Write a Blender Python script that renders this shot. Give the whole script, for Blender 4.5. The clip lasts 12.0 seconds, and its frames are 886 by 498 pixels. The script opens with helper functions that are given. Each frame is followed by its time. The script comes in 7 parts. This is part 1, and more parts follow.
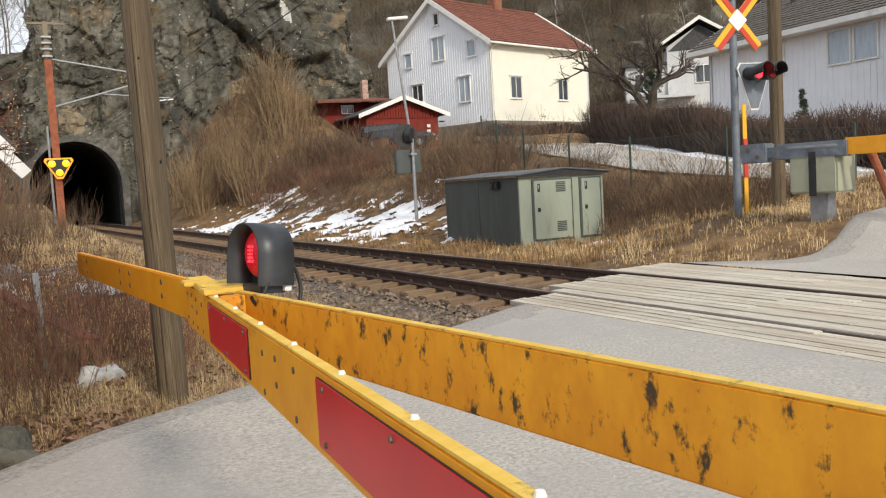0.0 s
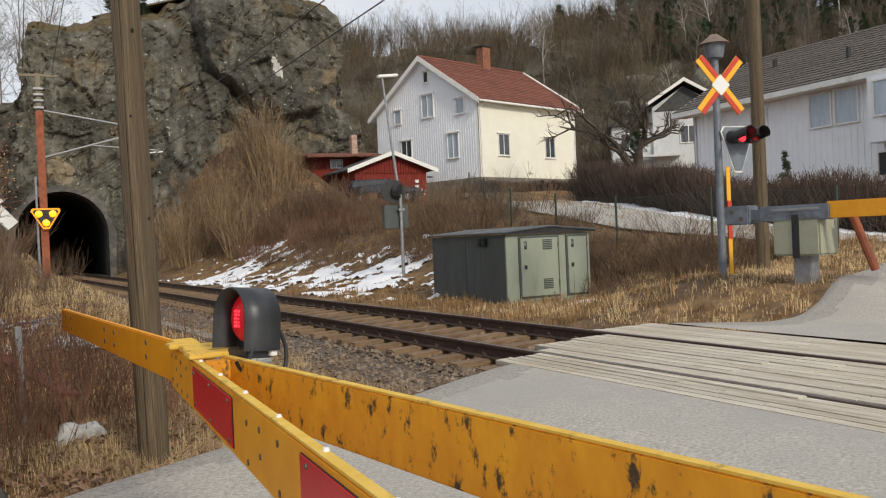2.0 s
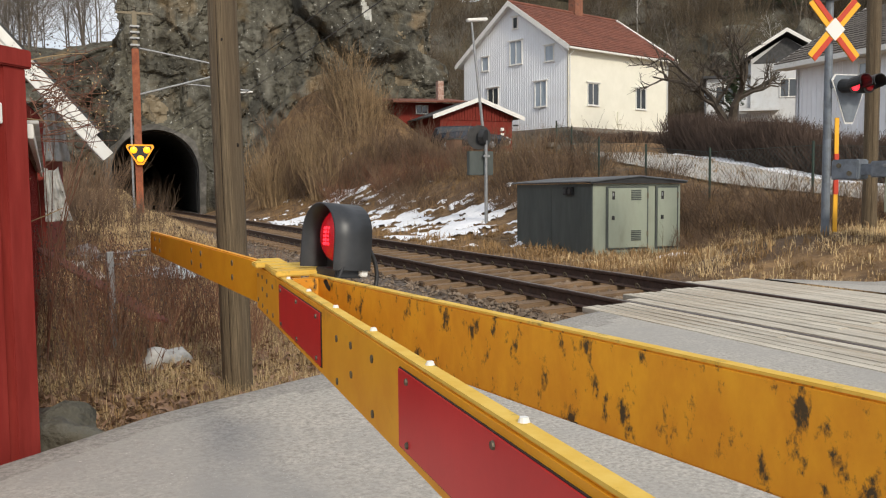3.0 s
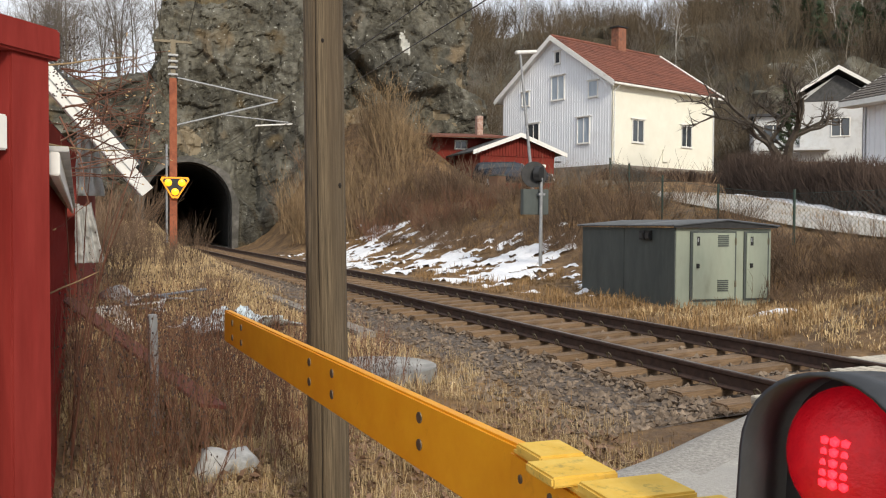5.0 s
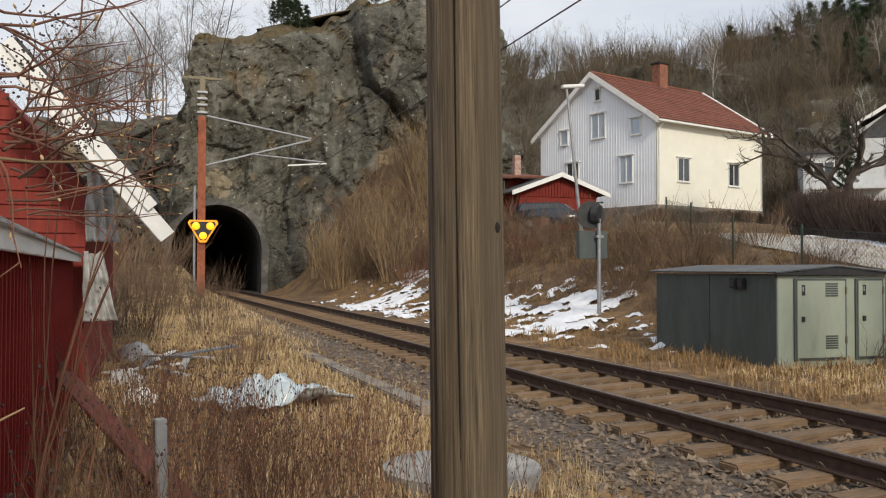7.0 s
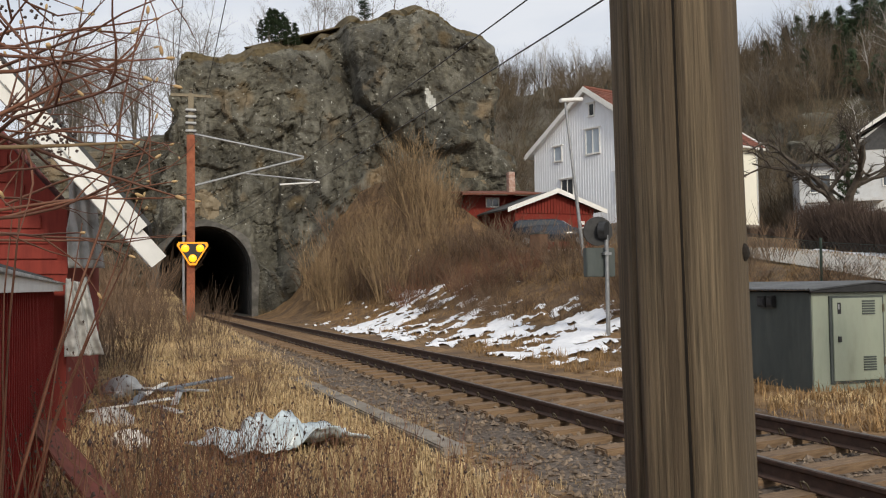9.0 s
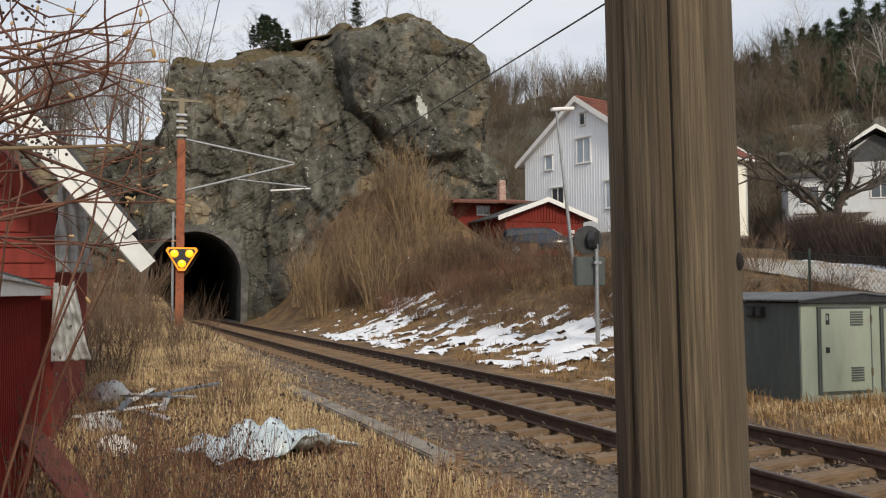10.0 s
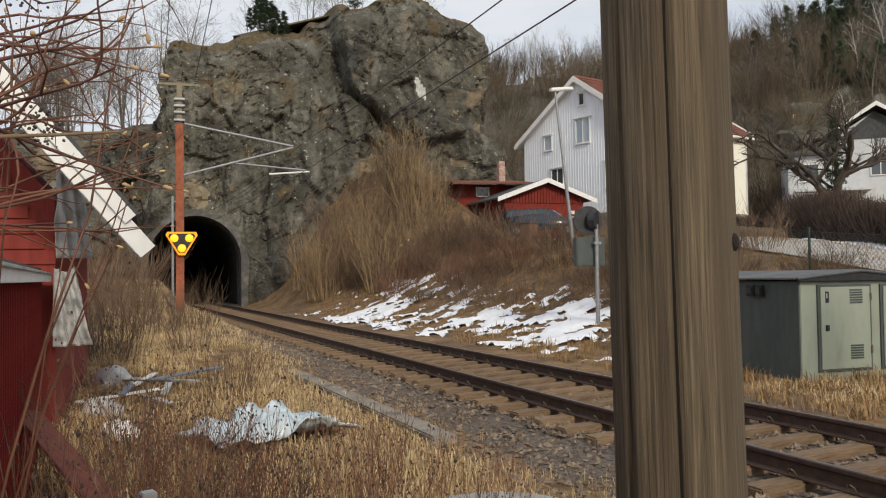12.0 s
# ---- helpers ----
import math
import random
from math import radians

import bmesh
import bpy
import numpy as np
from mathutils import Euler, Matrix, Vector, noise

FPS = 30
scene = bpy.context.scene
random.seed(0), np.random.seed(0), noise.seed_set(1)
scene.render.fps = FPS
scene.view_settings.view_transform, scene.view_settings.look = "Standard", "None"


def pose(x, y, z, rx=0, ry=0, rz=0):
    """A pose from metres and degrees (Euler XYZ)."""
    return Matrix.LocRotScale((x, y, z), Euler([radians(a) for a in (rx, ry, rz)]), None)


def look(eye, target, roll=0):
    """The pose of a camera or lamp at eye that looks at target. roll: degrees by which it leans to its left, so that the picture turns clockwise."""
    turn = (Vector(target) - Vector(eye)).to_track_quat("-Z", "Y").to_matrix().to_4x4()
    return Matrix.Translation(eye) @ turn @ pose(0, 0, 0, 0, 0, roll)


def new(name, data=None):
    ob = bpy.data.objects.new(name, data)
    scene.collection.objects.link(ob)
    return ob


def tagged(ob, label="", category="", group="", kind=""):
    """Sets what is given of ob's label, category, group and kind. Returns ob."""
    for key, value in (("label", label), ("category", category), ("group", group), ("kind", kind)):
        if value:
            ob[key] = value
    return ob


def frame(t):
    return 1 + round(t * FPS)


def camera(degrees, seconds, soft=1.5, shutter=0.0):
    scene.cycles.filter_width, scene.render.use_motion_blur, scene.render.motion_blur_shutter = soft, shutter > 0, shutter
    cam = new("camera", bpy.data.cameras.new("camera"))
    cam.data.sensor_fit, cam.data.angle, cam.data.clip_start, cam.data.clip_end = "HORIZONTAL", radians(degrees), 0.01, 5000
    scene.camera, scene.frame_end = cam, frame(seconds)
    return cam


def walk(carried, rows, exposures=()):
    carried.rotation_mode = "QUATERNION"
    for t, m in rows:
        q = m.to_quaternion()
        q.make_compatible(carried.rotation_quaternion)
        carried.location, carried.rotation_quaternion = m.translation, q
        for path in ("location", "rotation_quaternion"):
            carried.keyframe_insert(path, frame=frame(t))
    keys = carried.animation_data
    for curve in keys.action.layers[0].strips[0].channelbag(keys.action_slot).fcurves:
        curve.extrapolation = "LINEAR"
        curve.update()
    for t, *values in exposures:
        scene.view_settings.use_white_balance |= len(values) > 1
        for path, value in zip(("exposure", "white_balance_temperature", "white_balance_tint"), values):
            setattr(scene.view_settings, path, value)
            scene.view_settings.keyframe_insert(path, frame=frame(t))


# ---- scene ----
cam = camera(54.9, 12.0, soft=1.15)
METRES, EYE, TILT, LEAN, TURN = 6.4, 1.34, 0.0, 0.0, -25.3
ROWS = [
    (0.0, 0.0, 0.0, 0.0, -0.25, -4.32, 3.27),
    (0.5, 0.0045, -0.0068, 0.0035, -0.4, -1.04, 3.17),
    (1.0, 0.0045, -0.0032, 0.0035, -1.26, 0.44, 2.65),
    (1.5, 0.0012, -0.0043, -0.0001, -1.13, -0.04, 2.56),
    (2.0, 0.0005, -0.0038, 0.0079, -1.1, -0.72, 2.49),
    (2.5, 0.0032, -0.0068, 0.0025, 0.65, -2.46, 2.39),
    (3.0, -0.0126, 0.0351, -0.01, 4.39, -3.92, 0.5),
    (3.5, -0.0479, 0.0947, -0.0047, 7.89, -3.46, -1.03),
    (5.5, -0.2223, 0.4216, 0.0236, 5.62, -0.25, -0.16),
    (6.0, -0.2658, 0.5137, 0.0328, 6.73, 1.5, -1.16),
    (6.5, -0.2944, 0.6034, 0.0273, 7.29, 1.85, -0.14),
    (7.0, -0.3254, 0.6904, 0.0304, 7.86, 1.25, -0.13),
    (9.0, -0.4117, 0.8499, 0.0413, 7.08, 2.48, 0.71),
    (9.5, -0.4129, 0.8518, 0.0413, 6.56, 2.63, 0.53),
    (10.0, -0.4128, 0.8515, 0.0411, 6.39, 2.99, 0.22),
    (10.5, -0.4129, 0.8496, 0.0415, 6.32, 3.01, 0.24),
    (11.0, -0.4126, 0.8497, 0.0417, 6.03, 2.62, 0.65),
    (11.5, -0.4119, 0.8507, 0.0415, 6.11, 2.09, 0.93),
    (12.0, -0.4117, 0.8508, 0.0415, 6.42, 1.77, 0.8),
]
EXPOSURES = [(0.0, 0.03), (0.5, -0.08), (1.0, -0.30), (2.5, -0.30), (3.5, -0.04), (5.5, -0.03), (6.5, -0.24), (9.5, -0.30), (12.0, -0.31)]
walk(cam, [(t, pose(0, 0, EYE, TILT, LEAN, TURN) @ pose(METRES * x, METRES * y, METRES * z, 90 + pitch, roll, yaw)) for t, x, y, z, yaw, pitch, roll in ROWS], EXPOSURES)

# ---- sky and sun ----
SUN_EL, SUN_AZ = radians(31), radians(176)
world = bpy.data.worlds.new("sky")
scene.world = world
world.use_nodes = True
wn, wl = world.node_tree.nodes, world.node_tree.links
wn.clear()
w_out = wn.new("ShaderNodeOutputWorld")
w_bg = wn.new("ShaderNodeBackground")
w_sky = wn.new("ShaderNodeTexSky")
w_sky.sky_type, w_sky.sun_disc = "NISHITA", False
w_sky.sun_elevation, w_sky.sun_rotation = SUN_EL, SUN_AZ
w_sky.dust_density = 2.0
w_tc = wn.new("ShaderNodeTexCoord")
w_map = wn.new("ShaderNodeMapping")
w_map.inputs["Scale"].default_value = (1.5, 1.5, 5.0)
w_noise = wn.new("ShaderNodeTexNoise")
w_noise.inputs["Scale"].default_value = 1.6
w_noise.inputs["Detail"].default_value = 6
w_ramp = wn.new("ShaderNodeValToRGB")
w_ramp.color_ramp.elements[0].position, w_ramp.color_ramp.elements[0].color = 0.30, (0.55, 0.55, 0.55, 1)
w_ramp.color_ramp.elements[1].position, w_ramp.color_ramp.elements[1].color = 0.58, (0.97, 0.97, 0.97, 1)
w_mix = wn.new("ShaderNodeMixRGB")
w_mix.inputs["Color2"].default_value = (7.2, 7.45, 7.9, 1)
wl.new(w_tc.outputs["Generated"], w_map.inputs["Vector"])
wl.new(w_map.outputs[0], w_noise.inputs["Vector"])
wl.new(w_noise.outputs["Fac"], w_ramp.inputs["Fac"])
wl.new(w_ramp.outputs["Color"], w_mix.inputs["Fac"])
wl.new(w_sky.outputs["Color"], w_mix.inputs["Color1"])
wl.new(w_mix.outputs["Color"], w_bg.inputs["Color"])
w_bg.inputs["Strength"].default_value = 0.135
wl.new(w_bg.outputs[0], w_out.inputs["Surface"])

sun_data = bpy.data.lights.new("sun", "SUN")
sun_data.energy, sun_data.angle, sun_data.color = 2.7, radians(8), (1.0, 0.90, 0.74)
sun = new("sun", sun_data)
sun_dir = Vector((math.sin(SUN_AZ) * math.cos(SUN_EL), math.cos(SUN_AZ) * math.cos(SUN_EL), math.sin(SUN_EL)))
sun.matrix_world = look(sun_dir * 100, (0, 0, 0))


# ---- materials ----
def mat(name, c1, c2=None, scale=3.0, rough=0.8, bump=0.2, metal=0.0, c3=None, scale3=0.5, cut3=(0.5, 0.65), stretch=(1, 1, 1),
        detail=8, bump_scale=None, rand=0.0, emit=None, wave=None, bump_dist=0.02, spec=0.5, facets=False):
    """Two colours mixed by fine noise, a third in larger stains, relief from the fine noise, and a spread of value by object."""
    m = bpy.data.materials.new(name)
    m.use_nodes = True
    n, l = m.node_tree.nodes, m.node_tree.links
    b = n["Principled BSDF"]
    b.inputs["Roughness"].default_value = rough
    b.inputs["Metallic"].default_value = metal
    b.inputs["Specular IOR Level"].default_value = spec
    tc = n.new("ShaderNodeTexCoord")
    mp = n.new("ShaderNodeMapping")
    mp.inputs["Scale"].default_value = stretch
    l.new(tc.outputs["Object"], mp.inputs["Vector"])
    no = n.new("ShaderNodeTexNoise")
    no.inputs["Scale"].default_value, no.inputs["Detail"].default_value = scale, detail
    no.inputs["Roughness"].default_value = 0.65
    l.new(mp.outputs[0], no.inputs["Vector"])
    ra = n.new("ShaderNodeValToRGB")
    ra.color_ramp.elements[0].position, ra.color_ramp.elements[0].color = 0.34, (*c1, 1)
    ra.color_ramp.elements[1].position, ra.color_ramp.elements[1].color = 0.66, (*(c2 or c1), 1)
    l.new(no.outputs["Fac"], ra.inputs["Fac"])
    col = ra.outputs["Color"]
    if c3:
        n3 = n.new("ShaderNodeTexNoise")
        n3.inputs["Scale"].default_value, n3.inputs["Detail"].default_value = scale3, 7
        n3.inputs["Roughness"].default_value = 0.7
        l.new(mp.outputs[0], n3.inputs["Vector"])
        r3 = n.new("ShaderNodeValToRGB")
        r3.color_ramp.elements[0].position, r3.color_ramp.elements[1].position = cut3
        l.new(n3.outputs["Fac"], r3.inputs["Fac"])
        mx = n.new("ShaderNodeMixRGB")
        mx.inputs["Color2"].default_value = (*c3, 1)
        l.new(r3.outputs["Color"], mx.inputs["Fac"])
        l.new(col, mx.inputs["Color1"])
        col = mx.outputs["Color"]
    if rand:
        oi = n.new("ShaderNodeObjectInfo")
        ge = n.new("ShaderNodeNewGeometry")
        ad = n.new("ShaderNodeMath")
        ad.operation = "ADD"
        l.new(oi.outputs["Random"], ad.inputs[0])
        l.new(ge.outputs["Random Per Island"], ad.inputs[1])
        mr = n.new("ShaderNodeMapRange")
        mr.inputs["From Max"].default_value = 2.0
        mr.inputs["To Min"].default_value, mr.inputs["To Max"].default_value = 1 - rand, 1 + rand
        l.new(ad.outputs[0], mr.inputs["Value"])
        hs = n.new("ShaderNodeHueSaturation")
        l.new(mr.outputs[0], hs.inputs["Value"])
        l.new(col, hs.inputs["Color"])
        col = hs.outputs["Color"]
    l.new(col, b.inputs["Base Color"])
    if bump:
        bu = n.new("ShaderNodeBump")
        bu.inputs["Strength"].default_value, bu.inputs["Distance"].default_value = bump, bump_dist
        src = no.outputs["Fac"]
        if bump_scale:
            nb = n.new("ShaderNodeTexNoise")
            nb.inputs["Scale"].default_value, nb.inputs["Detail"].default_value = bump_scale, 6
            l.new(mp.outputs[0], nb.inputs["Vector"])
            src = nb.outputs["Fac"]
        l.new(src, bu.inputs["Height"])
        l.new(bu.outputs[0], b.inputs["Normal"])
    if emit:
        b.inputs["Emission Color"].default_value = (*emit[:3], 1)
        b.inputs["Emission Strength"].default_value = emit[3]
    return m


M = {}
M["ground"] = mat("dry_ground", (0.10, 0.056, 0.026), (0.31, 0.19, 0.085), 2.2, 0.95, 0.8, c3=(0.10, 0.062, 0.035), scale3=0.45, cut3=(0.46, 0.62), bump_scale=9, bump_dist=0.08)
M["asphalt"] = mat("grey_asphalt", (0.28, 0.262, 0.232), (0.56, 0.527, 0.47), 38, 0.92, 0.7, c3=(0.36, 0.345, 0.32), scale3=0.35, cut3=(0.42, 0.62), bump_dist=0.012)
M["asphalt_edge"] = mat("damp_asphalt", (0.215, 0.203, 0.183), (0.43, 0.405, 0.365), 38, 0.9, 0.7, bump_dist=0.012)
M["ballast"] = mat("ballast_stone", (0.085, 0.06, 0.042), (0.27, 0.21, 0.155), 6, 0.95, 0.4, rand=0.45)
M["ballast_bed"] = mat("ballast_bed", (0.05, 0.038, 0.03), (0.22, 0.175, 0.14), 16, 0.95, 1.0, bump_dist=0.06, c3=(0.10, 0.066, 0.042), scale3=0.6)
M["rail"] = mat("rusty_rail_steel", (0.045, 0.028, 0.022), (0.095, 0.055, 0.04), 9, 0.7, 0.2, metal=0.3)
M["rail_top"] = mat("worn_rail_head", (0.12, 0.10, 0.09), (0.20, 0.17, 0.15), 20, 0.4, 0.1, metal=0.7)
M["sleeper"] = mat("weathered_sleeper", (0.10, 0.062, 0.036), (0.25, 0.165, 0.095), 4, 0.9, 0.5, stretch=(1, 8, 8), rand=0.3)
M["plank"] = mat("pale_crossing_plank", (0.38, 0.34, 0.275), (0.62, 0.57, 0.48), 5, 0.85, 0.5, stretch=(9, 0.6, 9), rand=0.22, c3=(0.30, 0.21, 0.12), scale3=0.7, cut3=(0.52, 0.72))
M["rock"] = mat("grey_granite", (0.048, 0.045, 0.034), (0.170, 0.160, 0.122), 2.4, 0.92, 1.0, c3=(0.05, 0.049, 0.041), scale3=0.16, cut3=(0.42, 0.66), bump_scale=5.0, bump_dist=0.16)
M["lichen"] = mat("pale_lichen", (0.42, 0.43, 0.40), (0.6, 0.6, 0.56), 6, 0.95, 0.1)
M["rock_ochre"] = mat("ochre_rock", (0.17, 0.135, 0.085), (0.27, 0.225, 0.155), 1.5, 0.92, 0.6, bump_dist=0.08)
M["hill"] = mat("scrubby_hillside", (0.042, 0.035, 0.020), (0.105, 0.088, 0.050), 0.5, 0.95, 0.9, c3=(0.13, 0.12, 0.095), scale3=0.13, cut3=(0.50, 0.58), bump_scale=2.0, bump_dist=0.3)
M["moss"] = mat("brown_moss", (0.06, 0.045, 0.022), (0.13, 0.10, 0.05), 3, 0.95, 0.6)
M["portal"] = mat("dark_stained_concrete", (0.06, 0.058, 0.052), (0.19, 0.18, 0.165), 1.6, 0.92, 0.6, c3=(0.06, 0.058, 0.052), scale3=0.5, cut3=(0.45, 0.62))
M["concrete"] = mat("weathered_concrete", (0.24, 0.235, 0.22), (0.42, 0.41, 0.385), 3, 0.9, 0.4, c3=(0.12, 0.115, 0.105), scale3=0.6, cut3=(0.5, 0.68))
M["tunnel"] = mat("near_black_tunnel_rock", (0.02, 0.02, 0.019), (0.05, 0.048, 0.045), 2, 0.95, 0.6)
M["snow"] = mat("old_snow", (0.72, 0.74, 0.78), (0.86, 0.87, 0.9), 5, 0.7, 0.4, c3=(0.55, 0.54, 0.53), scale3=1.2, cut3=(0.55, 0.75))
M["yellow"] = mat("worn_yellow_paint", (0.70, 0.285, 0.006), (0.78, 0.36, 0.012), 6, 0.5, 0.12, c3=(0.36, 0.15, 0.012), scale3=4, cut3=(0.60, 0.76), bump_dist=0.004)
M["scuff"] = mat("black_scuffed_yellow", (0.62, 0.25, 0.006), (0.76, 0.36, 0.012), 9, 0.6, 0.15, c3=(0.05, 0.033, 0.012), scale3=19, cut3=(0.56, 0.64), stretch=(1, 1, 0.6), bump_dist=0.004)
M["yellow_top"] = mat("mossy_yellow_edge", (0.66, 0.40, 0.045), (0.74, 0.50, 0.10), 18, 0.8, 0.3, c3=(0.2, 0.17, 0.05), scale3=14, cut3=(0.55, 0.7), bump_dist=0.004)
M["red_panel"] = mat("red_reflective_panel", (0.50, 0.012, 0.016), (0.60, 0.02, 0.022), 3, 0.32, 0.03)
M["black_edge"] = mat("black_panel_rim", (0.02, 0.02, 0.02), None, 5, 0.6, 0.1)
M["white_stud"] = mat("white_stud", (0.75, 0.75, 0.72), None, 5, 0.5, 0)
M["bolt"] = mat("dark_bolt", (0.10, 0.085, 0.06), (0.2, 0.17, 0.12), 30, 0.5, 0.1, metal=0.6)
M["lamp_black"] = mat("grey_black_metal", (0.035, 0.038, 0.043), (0.06, 0.064, 0.07), 8, 0.42, 0.1, metal=0.4)
M["red_glass"] = mat("lit_red_lens", (0.45, 0.004, 0.01), (0.6, 0.006, 0.012), 40, 0.15, 0.6, emit=(1.0, 0.01, 0.03, 0.16), bump_dist=0.01)
M["red_bulb"] = mat("red_bulb", (1.0, 0.05, 0.06), None, 5, 0.3, 0, emit=(1.0, 0.02, 0.04, 2.2))
M["red_dim"] = mat("unlit_red_lens", (0.2, 0.005, 0.01), None, 5, 0.15, 0)
M["amber"] = mat("lit_amber_lamp", (1.0, 0.5, 0.02), None, 5, 0.3, 0, emit=(1.0, 0.42, 0.01, 1.6))
# the rim is no lamp: its emission adds brightness to the orange
M["amber_rim"] = mat("amber_rim_added_glow", (0.9, 0.36, 0.01), None, 5, 0.4, 0, emit=(1.0, 0.35, 0.01, 0.5))
M["pole"] = mat("weathered_pole_wood", (0.048, 0.036, 0.021), (0.205, 0.153, 0.093), 3.4, 0.9, 1.0, stretch=(46, 46, 0.9), c3=(0.085, 0.060, 0.036), scale3=0.22, cut3=(0.46, 0.64), bump_dist=0.008)
M["pole_dark"] = mat("pole_crack", (0.015, 0.011, 0.008), None, 5, 0.95, 0.1)
M["red_wood"] = mat("red_painted_wood", (0.19, 0.019, 0.015), (0.27, 0.034, 0.027), 2.5, 0.85, 0.25, spec=0.2, stretch=(5, 5, 0.7), c3=(0.22, 0.02, 0.017), scale3=0.8, bump_dist=0.006)
M["red_house"] = mat("falu_red_board", (0.18, 0.022, 0.015), (0.26, 0.038, 0.025), 2.5, 0.85, 0.25, stretch=(5, 5, 0.7), bump_dist=0.006)
M["red_hut"] = mat("dark_red_board", (0.15, 0.022, 0.016), (0.22, 0.036, 0.026), 2.5, 0.85, 0.25, stretch=(5, 5, 0.7), bump_dist=0.006, spec=0.2)
M["white_wood"] = mat("white_painted_wood", (0.72, 0.72, 0.69), (0.82, 0.82, 0.79), 3, 0.6, 0.15, c3=(0.5, 0.48, 0.42), scale3=1.6, cut3=(0.58, 0.78), bump_dist=0.004)
M["red_faded"] = mat("faded_red_board", (0.10, 0.024, 0.016), (0.17, 0.045, 0.03), 3, 0.85, 0.3, stretch=(1, 6, 6))
# the bluish tint carries the shaded gable's sky light
M["house_white"] = mat("white_house_board", (0.80, 0.83, 0.87), (0.85, 0.88, 0.92), 1.2, 0.65, 0.1, c3=(0.73, 0.75, 0.77), scale3=0.35, cut3=(0.52, 0.75))
# white boards dulled to grey: the far house's shade is in this colour
M["house_shaded"] = mat("shaded_white_board", (0.50, 0.52, 0.54), (0.62, 0.64, 0.65), 1.2, 0.7, 0.1, c3=(0.40, 0.40, 0.40), scale3=0.6)
M["bark"] = mat("dark_fruit_bark", (0.045, 0.036, 0.028), (0.11, 0.09, 0.07), 4, 0.9, 0.3, rand=0.3)
# cream tone paints warm sunlight on to a nearly white wall
M["house_sunlit"] = mat("sunlit_cream_plaster", (0.80, 0.785, 0.68), (0.86, 0.845, 0.74), 1.2, 0.8, 0.1)
M["roof_red"] = mat("brown_red_roof_tile", (0.15, 0.052, 0.034), (0.23, 0.088, 0.058), 4, 0.85, 0.3, c3=(0.13, 0.05, 0.035), scale3=0.6, rand=0.2)
M["roof_grey"] = mat("grey_roof_tile", (0.075, 0.065, 0.057), (0.14, 0.125, 0.11), 4, 0.85, 0.3, rand=0.25)
M["roof_felt"] = mat("dark_roofing_felt", (0.045, 0.047, 0.05), (0.08, 0.082, 0.085), 4, 0.85, 0.2)
M["brick"] = mat("chimney_brick", (0.26, 0.10, 0.06), (0.36, 0.17, 0.11), 6, 0.9, 0.3, c3=(0.14, 0.08, 0.06), scale3=2)
M["brick_pale"] = mat("pale_flaking_brick", (0.30, 0.14, 0.10), (0.52, 0.42, 0.36), 7, 0.9, 0.3)
M["glass"] = mat("dark_window_glass", (0.035, 0.042, 0.05), (0.06, 0.07, 0.08), 1, 0.06, 0, spec=0.9)
# reflected sky painted into the glass as pale blue streaks
M["glass_sky"] = mat("sky_tinted_window", (0.33, 0.40, 0.48), (0.48, 0.55, 0.62), 1.1, 0.08, 0, spec=0.9, stretch=(3, 3, 0.5))
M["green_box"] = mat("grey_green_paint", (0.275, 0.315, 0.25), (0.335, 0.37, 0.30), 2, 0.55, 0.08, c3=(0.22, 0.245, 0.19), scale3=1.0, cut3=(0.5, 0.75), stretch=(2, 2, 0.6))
# shade of the cabin's left side as a colour; other dark parts share it
M["green_dark_shaded"] = mat("shaded_and_dark_grey_green", (0.055, 0.068, 0.066), (0.085, 0.10, 0.095), 1.6, 0.6, 0.1, c3=(0.055, 0.068, 0.065), scale3=0.7, stretch=(2, 2, 0.6))
M["roof_sheet"] = mat("corrugated_sheet", (0.085, 0.09, 0.095), (0.14, 0.145, 0.15), 5, 0.55, 0.1, metal=0.3)
M["black_metal"] = mat("black_metal", (0.02, 0.021, 0.022), (0.04, 0.04, 0.042), 6, 0.5, 0.1, metal=0.3)
M["galv"] = mat("galvanised_steel", (0.26, 0.275, 0.29), (0.38, 0.39, 0.40), 8, 0.5, 0.15, metal=0.6)
M["grey_paint"] = mat("grey_blue_paint", (0.14, 0.165, 0.20), (0.20, 0.23, 0.265), 5, 0.5, 0.1, metal=0.2, c3=(0.10, 0.11, 0.12), scale3=2)
M["box_green"] = mat("olive_grey_cabinet", (0.30, 0.31, 0.225), (0.36, 0.37, 0.28), 3, 0.6, 0.1, c3=(0.24, 0.24, 0.17), scale3=1.5)
M["rust_mast"] = mat("rust_red_mast", (0.26, 0.075, 0.035), (0.36, 0.12, 0.06), 5, 0.85, 0.2, c3=(0.16, 0.05, 0.03), scale3=1.2)
M["sign_yellow"] = mat("sign_yellow", (0.86, 0.44, 0.02), None, 5, 0.4, 0)
M["sign_red"] = mat("sign_red", (0.55, 0.05, 0.02), None, 5, 0.4, 0)
M["sign_white"] = mat("sign_white", (0.8, 0.8, 0.78), None, 5, 0.4, 0)
M["copper_cap"] = mat("brown_bell_cap", (0.16, 0.12, 0.09), (0.24, 0.18, 0.14), 6, 0.7, 0.1)
M["fence_green"] = mat("green_fence_post", (0.016, 0.035, 0.026), (0.028, 0.055, 0.04), 6, 0.5, 0.05)
M["mesh_green"] = mat("green_wire", (0.05, 0.07, 0.06), None, 6, 0.6, 0)
M["car_paint"] = mat("dark_blue_car_paint", (0.018, 0.024, 0.035), None, 3, 0.2, 0.0, spec=0.8)
M["tyre"] = mat("tyre", (0.02, 0.02, 0.02), None, 5, 0.85, 0.1)
